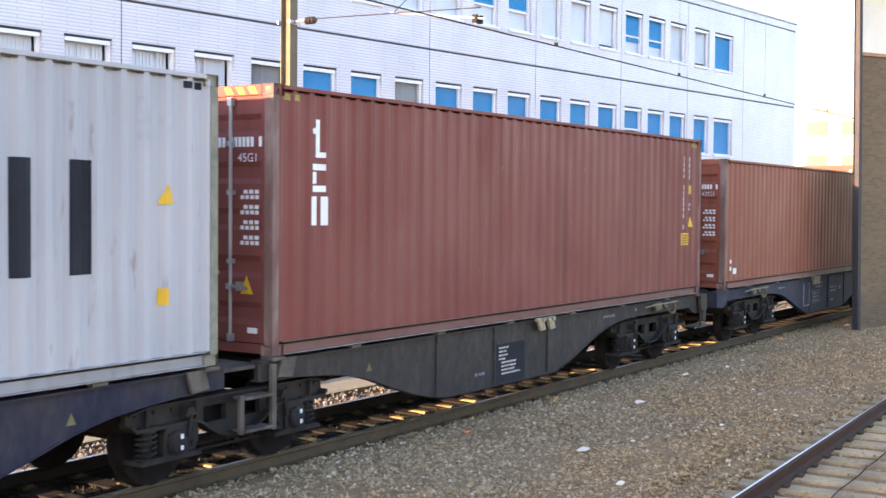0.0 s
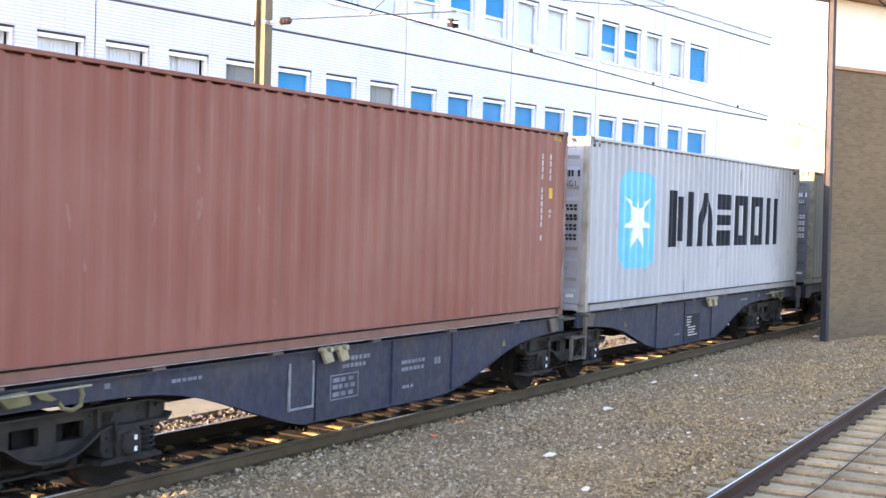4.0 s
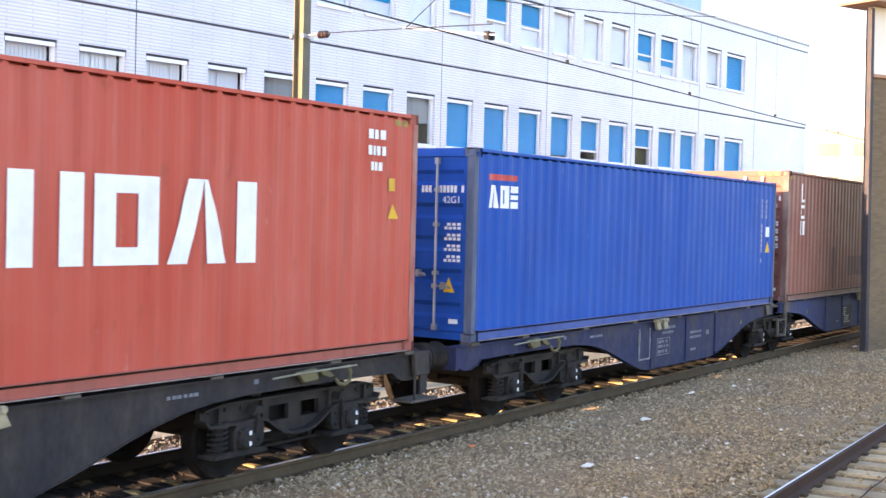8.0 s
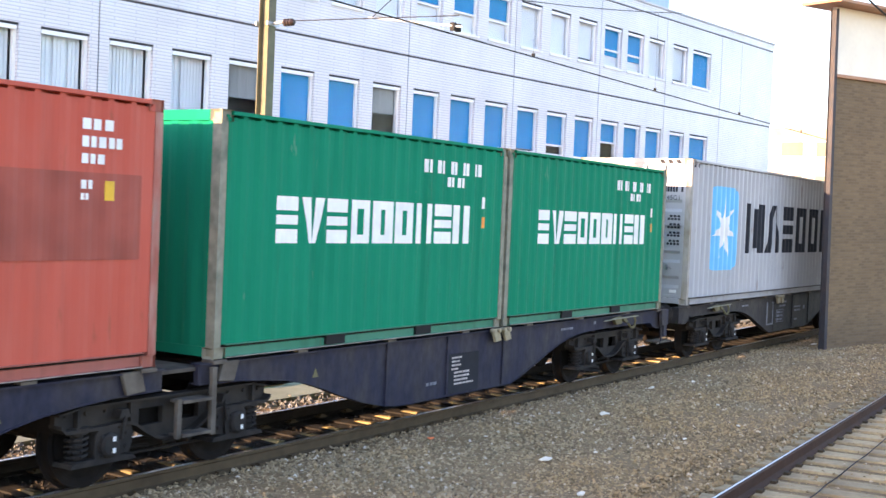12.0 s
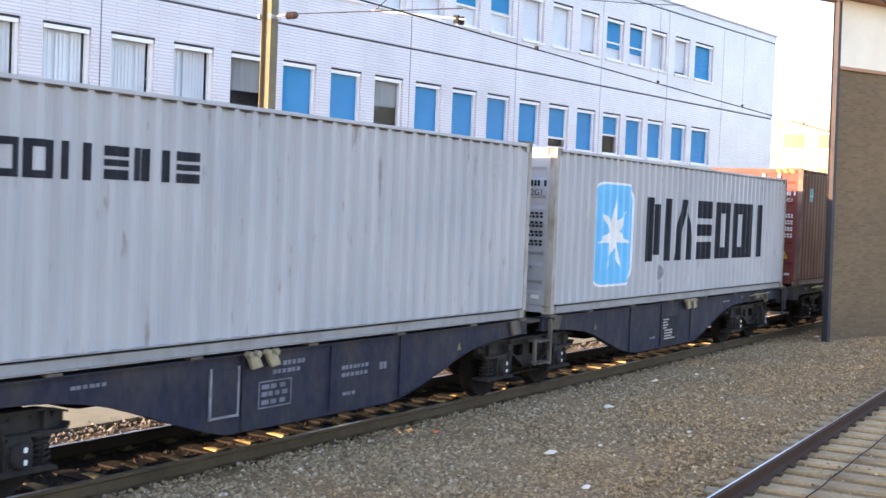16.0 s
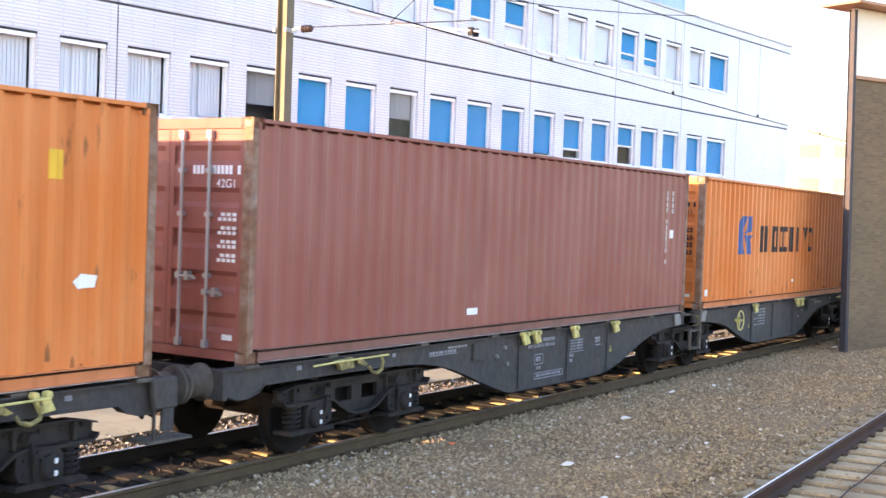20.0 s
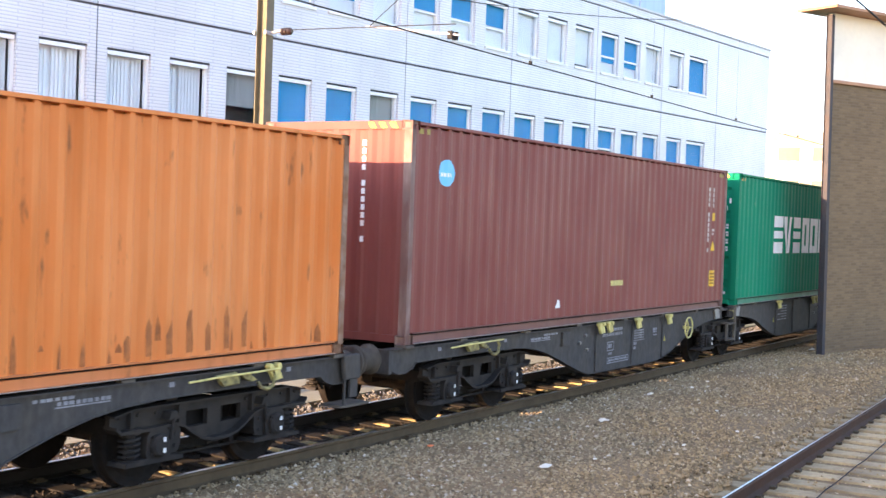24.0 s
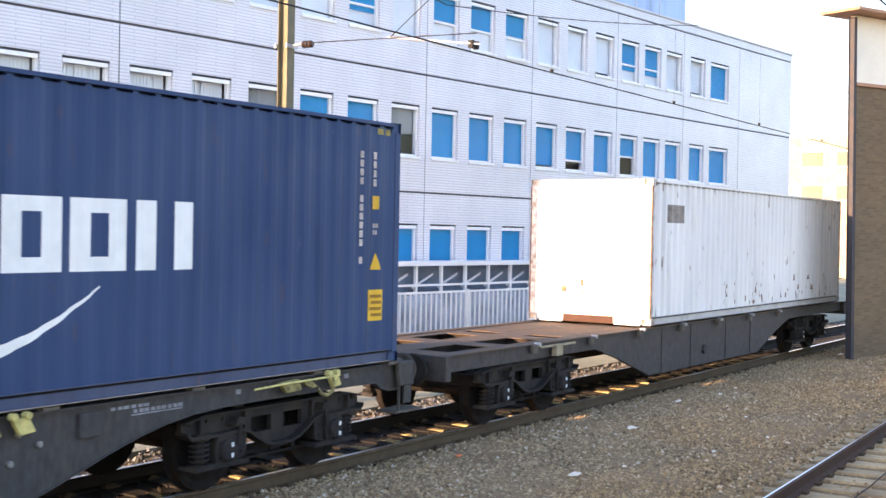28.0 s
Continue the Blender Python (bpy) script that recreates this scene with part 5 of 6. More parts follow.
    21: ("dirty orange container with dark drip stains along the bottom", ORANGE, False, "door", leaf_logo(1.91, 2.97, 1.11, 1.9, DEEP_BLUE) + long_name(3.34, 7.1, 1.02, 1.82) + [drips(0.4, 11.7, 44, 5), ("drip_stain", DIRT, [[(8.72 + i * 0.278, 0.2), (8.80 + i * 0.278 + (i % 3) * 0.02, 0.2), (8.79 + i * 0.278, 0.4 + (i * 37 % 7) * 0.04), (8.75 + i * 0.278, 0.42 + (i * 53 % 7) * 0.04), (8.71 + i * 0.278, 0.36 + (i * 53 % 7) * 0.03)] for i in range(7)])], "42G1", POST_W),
    22: ("deep maroon high container with a round blue badge and stickers", MAROON_C, True, "plain", [("badge", M["sky_blue"], [disc(0.9, 2.26, 0.22, 0.18)]), ("badge_mark", WH, code_row(0.76, 1.04, 2.21, 2.26, 4)), ("sticker", WH, [[(4.26, 0.3), (4.47, 0.3), (4.45, 0.42), (4.36, 0.44)]]), ("sticker", M["soft_yellow"], [rect(6.41, 6.94, 0.6, 0.69)]),
                                                                                                        ("sticker", YE, [rect(11.31, 11.67, 0.46, 0.79)]), warning(11.37, 1.2)] + right_marks(11.14, 2.5), "45G1", POST_D),
    23: ("bright green high container with a bold white name", GREEN, True, "door", green_name(2.75, 9.85, 1.13, 2.02) + [("number_block", WH, code_row(10.25, 11.66, 2.43, 2.59, 14, (2, 5, 8, 11)) + code_row(10.8, 11.22, 2.24, 2.35, 5, (2,)) + [rect(11.66, 11.77, 1.99, 2.14)]), ("sticker", M["orange_mark"], [rect(11.66, 11.77, 1.72, 1.87)])], "45G1", None),
    24: ("clean green high container with a bold white name", GREEN, True, "door", green_name(2.74, 9.86, 1.14, 2.02) + [("number_block", WH, code_row(10.2, 11.7, 2.45, 2.61, 14, (2, 5, 8, 11)) + code_row(10.77, 11.22, 2.27, 2.38, 5, (2,)) + [rect(11.66, 11.77, 1.99, 2.14)]), ("sticker", YE, [rect(11.68, 11.79, 1.7, 1.86)])], "45G1", None),
    25: ("dark navy high container with a white name and arcs", NAVY, True, "door",
         [("name_bars", WH, letter_bars(3.86, 6.2, 1.17, 1.83, [1, 1.2, 1.1], 0.34, "oba") + letter_bars(6.45, 8.8, 1.17, 1.83, [1, 1.05, 1.2], 0.34, "oob")),
          ("logo_arc", WH, [[(4.84 + 0.26 * i, 1.93 + 0.5 * math.sin(i * 0.31)), (4.84 + 0.26 * (i + 1.0), 1.93 + 0.5 * math.sin((i + 1.0) * 0.31)), (4.84 + 0.26 * (i + 1.0), 1.95 + 0.5 * math.sin((i + 1.0) * 0.31) + 0.022 * (i + 1)), (4.84 + 0.26 * i, 1.95 + 0.5 * math.sin(i * 0.31) + 0.022 * i)] for i in range(5)]),
          ("logo_arc", WH, [[(7.52 - 0.27 * i, 1.04 - 0.5 * math.sin(i * 0.31)), (7.52 - 0.27 * (i + 1.0), 1.04 - 0.5 * math.sin((i + 1.0) * 0.31)), (7.52 - 0.27 * (i + 1.0), 1.02 - 0.5 * math.sin((i + 1.0) * 0.31) - 0.022 * (i + 1)), (7.52 - 0.27 * i, 1.02 - 0.5 * math.sin(i * 0.31) - 0.022 * i)] for i in range(5)]),
          ("sticker", YE, [rect(11.59, 11.88, 0.51, 0.88)]), warning(11.63, 1.12)] + right_marks(11.4, 2.52), "45G1", None),
}
LOADS = []
for k, (label, color, high, end, marks, code, post) in SPEC.items():
    c = container(label, color, high, LONG, end, marks, code, post, end_mark=(BK if color in (GREY, ORANGE) else None), end_column=k in (20, 22), warn=k in (1, 8, 16))
    LOADS.append((c, start_of(k), DECK))
    ROOT[k] = c
for n, (x, t0) in enumerate(((0.0, 0.93), (LONG - 6.058, 0.98))):
    marks = green_name(t0, t0 + 4.2, 1.21, 1.73) + [("number_block", WH, code_row(3.89, 5.37, 2.14, 2.31, 14, (2, 5, 8, 11)) + code_row(4.47, 4.91, 1.97, 2.1, 5, (2,)) + [rect(5.38, 5.48, 1.7, 1.86)]), ("sticker", M["orange_mark"], [rect(5.39, 5.5, 1.43, 1.58)])]
    c = container("green twenty-foot container with a bold white name", GREEN, False, 6.058, "plain", marks, "22G1", POST_G)
    for px in (1.9, 3.8):
        part("fork_pocket", boxes((px, px + 0.36, -0.006, 0.05, 0.028, 0.14)), M["black"], c, "dark fork pocket")
    LOADS.append((c, start_of(11) + x, DECK))
rust = random.Random(5)
M["rust_edge"] = surface("rust_edge", (0.115, 0.066, 0.050), 0.9, grain=10, vary=0.5, stain=6, tone=(0.30, 0.20, 0.15))
M["tunnel"] = surface("tunnel_recess", (0.075, 0.038, 0.026), 0.9, vary=0.3)
M["dull_rust"] = surface("dull_rust", (0.20, 0.135, 0.095), 0.9, grain=20, vary=0.5, stain=9, tone=(0.34, 0.28, 0.23))
c = container("battered white container with rusty posts and bottom streaks", WHITE, False, LONG, "plain",
              [("worn_patch", M["worn_edge"], [rect(0.72, 1.5, 1.83, 2.16)]), ("rust_streak", M["dull_rust"], [[(a, z), (a + w, z + 0.02), (a + w * 0.8, z + q), (a + w * 0.2, z + q * 0.8)] for a, z, w, q in [(rust.gauss(rust.choice((4.2, 5.6, 8.2, 9.3, 10.4)), 0.45), 0.17 + 0.45 * rust.random() ** 2, rust.uniform(0.015, 0.05), rust.uniform(0.05, 0.17)) for _ in range(80)]])], "", POST_X)
for _ in range(6):
    y, z = rust.uniform(0.6, 1.9), rust.uniform(0.45, 0.75)
    part("rust_spot", boxes((-0.003, 0.012, y, y + rust.uniform(0.02, 0.09), z, z + rust.uniform(0.02, 0.12))), M["rust"], c, "rust spot")
for y0, y1 in ((-0.003, 0.024), (2.414, 2.441)):
    part("rust_edge", soft_box(-0.006, 0.030, y0, y1, 0.12, 2.47, 0.004), M["rust_edge"], c, "dark rusty post edge")
part("tunnel_gap", boxes((-0.006, 0.09, 0.72, 1.72, 0.0, 0.13)), M["tunnel"], c, "brown recess of the gooseneck tunnel")
for y0, y1 in ((0.20, 0.70), (1.74, 2.2)):
    part("bottom_rail_skirt", soft_box(-0.012, 0.02, y0, y1, -0.01, 0.13, 0.006), WHITE, c)
WHITE_AT = 318.699 + 19.78
LOADS.append((c, WHITE_AT, DECK))

# ---- wagons ----
BOGIE_END, WHEEL_R = 2.0, 0.46


def bogie_meshes():
    bol = boxes((-0.28, 0.28, -0.90, 0.90, 0.50, 0.80), (-1.42, -1.30, -0.95, 0.95, 0.60, 0.76), (1.30, 1.42, -0.95, 0.95, 0.60, 0.76), (-1.3, 1.3, -0.09, 0.09, 0.50, 0.58))
    side = bmesh.new()
    low = [(-1.46, 0.70), (-1.40, 0.645), (-0.98, 0.640), (-0.66, 0.655), (-0.54, 0.625), (-0.42, 0.545), (-0.28, 0.470), (-0.12, 0.435), (0.12, 0.435), (0.28, 0.470), (0.42, 0.545), (0.54, 0.625), (0.66, 0.655), (0.98, 0.640), (1.40, 0.645), (1.46, 0.70)]
    # web plates round two openings
    prism(side, [p for p in low if p[0] <= -0.42] + [(-0.42, 0.83), (-1.2, 0.83), (-1.46, 0.78)], -0.03, 0.03)
    prism(side, [p for p in low if p[0] >= 0.42] + [(1.46, 0.78), (1.2, 0.83), (0.42, 0.83)], -0.03, 0.03)
    prism(side, [p for p in low if abs(p[0]) <= 0.42] + [(0.42, 0.565), (-0.42, 0.565)], -0.03, 0.03)
    box(side, -0.42, 0.42, -0.03, 0.03, 0.735, 0.83)
    box(side, -0.10, 0.10, -0.03, 0.03, 0.565, 0.735)
    # flanges along the lower and the upper edge
    for (x0, z0), (x1, z1) in zip(low, low[1:]):
        prism(side, [(x0, z0), (x1, z1), (x1, z1 - 0.030), (x0, z0 - 0.030)], -0.13, 0.05)
    for x0, z0, x1, z1 in ((-1.46, 0.78, -1.2, 0.83), (-1.2, 0.83, 1.2, 0.83), (1.2, 0.83, 1.46, 0.78)):
        prism(side, [(x0, z0), (x1, z1), (x1, z1 + 0.018), (x0, z0 + 0.018)], -0.10, 0.05)
    for k in (-1, 1):
        for x in (0.56, 1.22):
            prism(side, [(k * (x - 0.018), 0.64), (k * (x + 0.018), 0.64), (k * (x + 0.018), 0.83), (k * (x - 0.018), 0.83)], -0.085, -0.03)
        # damper link and brake hanger
        rod(side, (k * 0.70, -0.14, 0.72), (k * 0.74, -0.14, 0.50), 0.020, 8)
        prism(side, [(k * 0.64, 0.70), (k * 0.78, 0.70), (k * 0.75, 0.78), (k * 0.67, 0.78)], -0.15, -0.03)
        prism(side, [(k * 0.40, 0.52), (k * 0.47, 0.56), (k * 0.46, 0.30), (k * 0.41, 0.28)], 0.10, 0.22)
        rod(side, (k * 0.44, 0.16, 0.34), (k * 0.10, 0.16, 0.31), 0.02, 6)
        for x in (0.50, 0.86, 1.10, 1.34):
            lathe(side, [(0.018, -0.052), (0.022, -0.045), (0.022, -0.03)], (k * x, 0, 0.77), 8)
    rod(side, (-0.9, 0.12, 0.27), (0.9, 0.12, 0.27), 0.016, 6)
    # axle box: bearing housing with a spring wing outside and a guide block inside (towards +x)
    boxm = bmesh.new()
    prism(boxm, [(-0.14, 0.30), (0.14, 0.30), (0.17, 0.42), (0.17, 0.56), (0.10, 0.635), (-0.10, 0.635), (-0.15, 0.56), (-0.16, 0.40)], -0.13, 0.10)
    prism(boxm, [(0.17, 0.34), (0.30, 0.36), (0.335, 0.44), (0.335, 0.58), (0.29, 0.625), (0.17, 0.625)], -0.10, 0.12)
    prism(boxm, [(-0.44, 0.285), (0.36, 0.285), (0.34, 0.325), (0.15, 0.345), (-0.15, 0.345), (-0.42, 0.325)], -0.13, 0.13)
    lathe(boxm, [(0.09, -0.185), (0.115, -0.165), (0.12, -0.13)], (0, 0, 0.46), 16)
    for x, z in ((-0.085, 0.375), (0.085, 0.375), (-0.085, 0.545), (0.085, 0.545)):
        lathe(boxm, [(0.016, -0.152), (0.018, -0.145), (0.018, -0.13)], (x, 0, z), 8)
    for z in (0.42, 0.54):
        lathe(boxm, [(0.018, -0.118), (0.022, -0.110), (0.022, -0.10)], (0.25, 0, z), 8)
    mark = boxes((-0.016, 0.016, -0.20, -0.192, 0.0, 0.045))
    spring = bmesh.new()
    coil = [(0.098 * math.cos(a * 0.6283), 0.098 * math.sin(a * 0.6283), 0.350 + 0.0053 * a) for a in range(53)]
    for p, q in zip(coil, coil[1:]):
        rod(spring, p, q, 0.017, 5)
    lathe(spring, [(0.06, 0.0), (0.06, 0.29)], (0, 0, 0.34), 12, "z")
    lathe(spring, [(0.12, 0.0), (0.12, 0.022)], (0, 0, 0.325), 14, "z")
    lathe(spring, [(0.12, 0.0), (0.12, 0.024)], (0, 0, 0.628), 14, "z")
    ws = bmesh.new()
    for y, s in ((-0.75, -1), (0.75, 1)):
        lathe(ws, [(0.12, y + s * 0.09), (0.36, y + s * 0.05), (0.40, y + s * 0.068), (0.455, y + s * 0.068), (WHEEL_R, y - s * 0.03), (WHEEL_R + 0.028, y - s * 0.045), (WHEEL_R + 0.02, y - s * 0.068), (0.36, y - s * 0.06), (0.12, y - s * 0.09)], (0, 0, 0), 30)
    rod(ws, (0, -0.98, 0), (0, 0.98, 0), 0.08, 12)
    return [mesh_of(n, b, m) for n, b, m in (("bolster", bol, M["under"]), ("side_frame", side, M["cast"]), ("axle_box", boxm, M["cast"]), ("axle_mark", mark, M["white_paint"]), ("spring", spring, M["cast"]), ("wheelset", ws, M["under"]))]


BOL, SFR, AXB, MRK, SPR, WST = bogie_meshes()
WHEELS = []


def bogie(parent, x):
    b = put("bogie", BOL, parent, (x, 0, 0), "cast steel two-axle bogie")
    for s in (-1, 1):
        put("side_frame", SFR, b, pose(0, s * 1.0, 0, 0, 0, 0 if s < 0 else 180))
        for ax in (-0.9, 0.9):
            inward = -1 if ax > 0 else 1
            put("axle_box", AXB, b, Matrix.Translation((ax, s * 1.0, 0)) @ Matrix.Diagonal((inward, -s, 1, 1)))
            if s < 0:
                for z in (0.39, 0.50):
                    put("axle_mark", MRK, b, (ax + 0.02, -1.0, z), "white inspection mark")
            put("spring", SPR, b, (ax - 0.29 * inward, s * 1.02, 0), "coil spring")
    for ax in (-0.9, 0.9):
        WHEELS.append(put("wheelset", WST, b, (ax, 0, WHEEL_R), "worn steel wheelset"))
    return b


TOP = DECK - 0.05


CROSS = mesh_of("cross_member", boxes((-0.07, 0.07, -1.10, 1.10, TOP - 0.24, TOP - 0.03)), M["under"])


def half_frame(w, x0, flip, color, yellow, kind):
    """One half of the wagon over a forty-foot place: two fish-bellied side beams, cross members and fittings; x runs from the coupling end."""
    def X(a):
        return x0 + LONG - a if flip else x0 + a

    prof = [(-0.24, TOP), (-0.24, TOP - 0.25), (-0.06, TOP - 0.31), (0.10, TOP - 0.31), (0.27, TOP - 0.26), (0.36, TOP - 0.19), (0.9, TOP - 0.182), (2.3, TOP - 0.18), (3.0, TOP - 0.19), (3.42, TOP - 0.215), (3.78, TOP - 0.265), (4.15, TOP - 0.35), (4.5, TOP - 0.455), (4.85, TOP - 0.575), (5.25, TOP - 0.70),
            (5.56, TOP - 0.785), (5.72, TOP - 0.815), (8.4, TOP - 0.82), (8.75, TOP - 0.81), (9.1, TOP - 0.76), (9.5, TOP - 0.67), (9.95, TOP - 0.535), (10.3, TOP - 0.42), (10.55, TOP - 0.35), (10.9, TOP - 0.28), (11.3, TOP - 0.235), (11.7, TOP - 0.205), (12.35, TOP - 0.19), (12.35, TOP)]
    near = None
    for y in (-1.16, 1.10):
        bm = bmesh.new()
        prism(bm, [(X(a), z) for a, z in prof], y, y + 0.06)
        beam = part("side_beam", bm, color, w, "fish-bellied steel side beam")
        near = near or beam
        fl = boxes((min(X(-0.24), X(12.35)), max(X(-0.24), X(12.35)), y - 0.05, y + 0.11, TOP, TOP + 0.016))
        part("flange", fl, color, beam)
        low = bmesh.new()
        rings = [[low.verts.new((X(a), yy, z + dz)) for yy, dz in ((y - 0.016, 0), (y + 0.105, 0), (y + 0.105, -0.014), (y - 0.016, -0.014))] for a, z in prof[1:-1]]
        for p, q in zip(rings, rings[1:]):
            for i in range(4):
                low.faces.new((p[i - 1], p[i], q[i], q[i - 1]))
        low.faces.new(rings[0]), low.faces.new(rings[-1][::-1])
        part("flange", low, color, beam)
    for a in (1.5, 3.4, 5.2, 7.1, 8.9, 10.7):
        part("support_lug", soft_box(X(a) - 0.09, X(a) + 0.09, -1.21, -1.12, TOP + 0.017, DECK - 0.004, 0.006), M["dusty_steel"], w)
    for a in (5.95, 7.5, 8.95):
        part("rib", boxes((X(a) - 0.02, X(a) + 0.02, -1.185, -1.16, TOP - 0.80, TOP)), color, near)
    for a in (0.0, 1.3, 2.7, 4.3, 5.9, 7.5, 9.0, 10.6, 11.9):
        put("cross_member", CROSS, w, (X(a), 0, 0))
    bm = bmesh.new()
    prism(bm, [(X(a), z) for a, z in ((-0.2, TOP - 0.05), (-0.2, TOP - 0.36), (1.0, TOP - 0.36), (5.0, TOP - 0.40), (6.2, TOP - 0.66), (8.8, TOP - 0.66), (10.0, TOP - 0.40), (12.2, TOP - 0.36), (12.2, TOP - 0.05))], -0.22, 0.22)
    part("centre_sill", bm, M["under"], w)
    # container spigot brackets at both ends of the place
    for a in (0.09, LONG - 0.09):
        for y in (-1.24, 1.06):
            part("spigot_bracket", soft_box(X(a) - 0.10, X(a) + 0.10, y, y + 0.18, TOP + 0.002, DECK - 0.004, 0.012), M["dusty_steel"], w, "dusty steel container spigot")
    bm = bmesh.new()
    prism(bm, [(X(LONG - 0.42), TOP + 0.022), (X(LONG - 0.16), TOP + 0.022), (X(LONG - 0.10), TOP - 0.18), (X(LONG - 0.34), TOP - 0.20)], -1.215, -1.165)
    bmesh.ops.bevel(bm, geom=bm.edges[:], offset=0.008, segments=1, affect="EDGES")
    part("bracket_plate", bm, M["galv_dull"] if yellow else M["dusty_steel"], w, "pale dusty bracket plate")
    # folding locks: a tilted flap hung on two knobs
    fold = M["soft_yellow"] if yellow else M["beige_lock"]
    for a in (6.02, 6.32) if not yellow else ((5.55, 5.90, 8.94, 1.30) if flip else (5.97, 6.32, 7.58, 9.08)):
        bm = bmesh.new()
        prism(bm, [(X(a) - 0.02, TOP - 0.155), (X(a) + 0.14, TOP - 0.135), (X(a) + 0.07, TOP - 0.005), (X(a) - 0.11, TOP - 0.005)], -1.275, -1.225)
        bmesh.ops.bevel(bm, geom=bm.edges[:], offset=0.008, segments=1, affect="EDGES")
        lock = part("folding_lock", bm, fold, w, "dull yellow folding lock" if yellow else "grey-beige folding lock")
        for d in (-0.09, 0.05):
            part("lock_knob", lathe(bmesh.new(), [(0.030, -1.30), (0.036, -1.29), (0.036, -1.23), (0.024, -1.21)], (X(a) + d, 0, TOP + 0.012), 10), fold, lock)
    # brake changeover lever with its clamps and hook
    def V(a):
        return X(3.7 - a) if flip else X(a)

    lv = part("brake_lever", tube([(V(1.04), -1.29, TOP - 0.045), (V(1.45), -1.30, TOP - 0.03), (V(1.9), -1.31, TOP - 0.022), (V(2.46), -1.30, TOP - 0.018)], 0.012), M["soft_yellow"] if yellow else POST_G, w, "brake changeover lever")
    paint_of = M["soft_yellow"] if yellow else M["lever_plate"]
    for outline in ([(1.46, 0.02), (1.78, 0.0), (1.82, 0.125), (1.58, 0.14), (1.54, 0.10)], [(1.84, 0.03), (1.96, 0.025), (2.10, 0.11), (2.02, 0.125), (1.90, 0.09)]):
        bm = bmesh.new()
        prism(bm, [(V(a), TOP - z) for a, z in outline], -1.28, -1.22)
        bmesh.ops.bevel(bm, geom=bm.edges[:], offset=0.008, segments=1, affect="EDGES")
        part("lever_clamp", bm, M["dirty_yellow"] if yellow else paint_of, lv, "dirty yellow clamp")
    part("lever_hook", tube([(V(2.36), -1.26, TOP - 0.01), (V(2.38), -1.28, TOP - 0.10), (V(2.36), -1.28, TOP - 0.19), (V(2.26), -1.28, TOP - 0.225), (V(2.16), -1.28, TOP - 0.20), (V(2.12), -1.26, TOP - 0.14)], 0.022, 7), M["dirty_yellow"] if yellow else paint_of, lv, "dirty hooked crank")
    sign = bmesh.new()

    def bar_at(a, z, ww, hh):
        a0, a1 = sorted((X(a), X(a + ww)))
        box(sign, a0, a1, -1.166, -1.161, TOP - z - hh, TOP - z)

    def frame_at(a, z, ww, hh, t=0.014):
        bar_at(a, z, ww, t), bar_at(a, z + hh - t, ww, t), bar_at(a, z + t, t, hh - 2 * t), bar_at(a + ww - t, z + t, t, hh - 2 * t)

    def line_at(a, z, ww, n, hh=0.04):
        for q in range(n):
            bar_at(a + q * ww / n, z, ww / n * (0.62 + 0.2 * ((q * 7) % 3 == 0)), hh)

    if yellow:
        line_at(3.58, 0.09, 0.66, 9, 0.035), line_at(4.02, 0.045, 0.5, 6, 0.03), bar_at(3.58, 0.135, 0.66, 0.012)
        bar_at(0.90, 0.04, 0.08, 0.05), bar_at(2.74, 0.04, 0.07, 0.05)
        if flip:
            for q in range(6):
                line_at(8.05, 0.10 + q * 0.065, 0.5 + 0.25 * (q % 2), 6, 0.028)
    if yellow and not flip:
        line_at(6.70, 0.10, 0.40, 5, 0.05), line_at(6.24, 0.18, 0.84, 10, 0.05)
        frame_at(6.44, 0.33, 0.27, 0.16), line_at(6.49, 0.37, 0.17, 2, 0.07), bar_at(6.50, 0.52, 0.13, 0.04)
        frame_at(6.45, 0.61, 0.92, 0.10), line_at(6.51, 0.64, 0.80, 14, 0.035)
        for q in range(4):
            line_at(7.62, 0.19 + q * 0.045, 0.46, 6, 0.028)
        bar_at(7.60, 0.375, 0.50, 0.014), line_at(7.60, 0.41, 0.16, 2, 0.05), line_at(7.60, 0.49, 0.12, 2, 0.05)
        line_at(8.50, 0.20, 0.20, 3, 0.045), line_at(8.50, 0.255, 0.20, 3, 0.03), bar_at(8.52, 0.32, 0.18, 0.02)
    elif not yellow:
        line_at(3.62, 0.10, 0.45, 6, 0.035), bar_at(2.74, 0.05, 0.07, 0.05)
        line_at(7.75, 0.60, 0.28, 3, 0.04)
    if not yellow and kind != "board":
        line_at(6.62, 0.12, 0.42, 5, 0.05), line_at(6.45, 0.21, 0.5, 6, 0.045), frame_at(6.22, 0.32, 0.56, 0.30), line_at(6.27, 0.36, 0.46, 3, 0.05), line_at(6.27, 0.44, 0.46, 4, 0.05), line_at(6.27, 0.53, 0.46, 3, 0.05)
        line_at(7.72, 0.28, 0.55, 7, 0.045), line_at(7.72, 0.37, 0.55, 6, 0.045), line_at(8.5, 0.30, 0.18, 2, 0.09)
    stuff("stencil", sign, M["dim_frame"] if yellow else M["dim_mark"], near, "faded painted wagon data")
    if kind == "board":
        a0, a1 = sorted((X(4.95 + 1.7), X(5.75 + 1.7)))
        bd = part("data_board", boxes((a0, a1, -1.172, -1.162, TOP - 0.80, TOP - 0.26)), M["black_paint"], near, "black data board")
        bars = bmesh.new()
        for i, width in enumerate((0.26, 0.20, 0.24, 0.17, 0.40, 0.40, 0.36, 0.52)):
            lead, b = (0.0 if i < 4 else 0.07), 0.0
            while b < width:
                step = 0.045 + 0.035 * ((i * 5 + int(b * 90)) % 3)
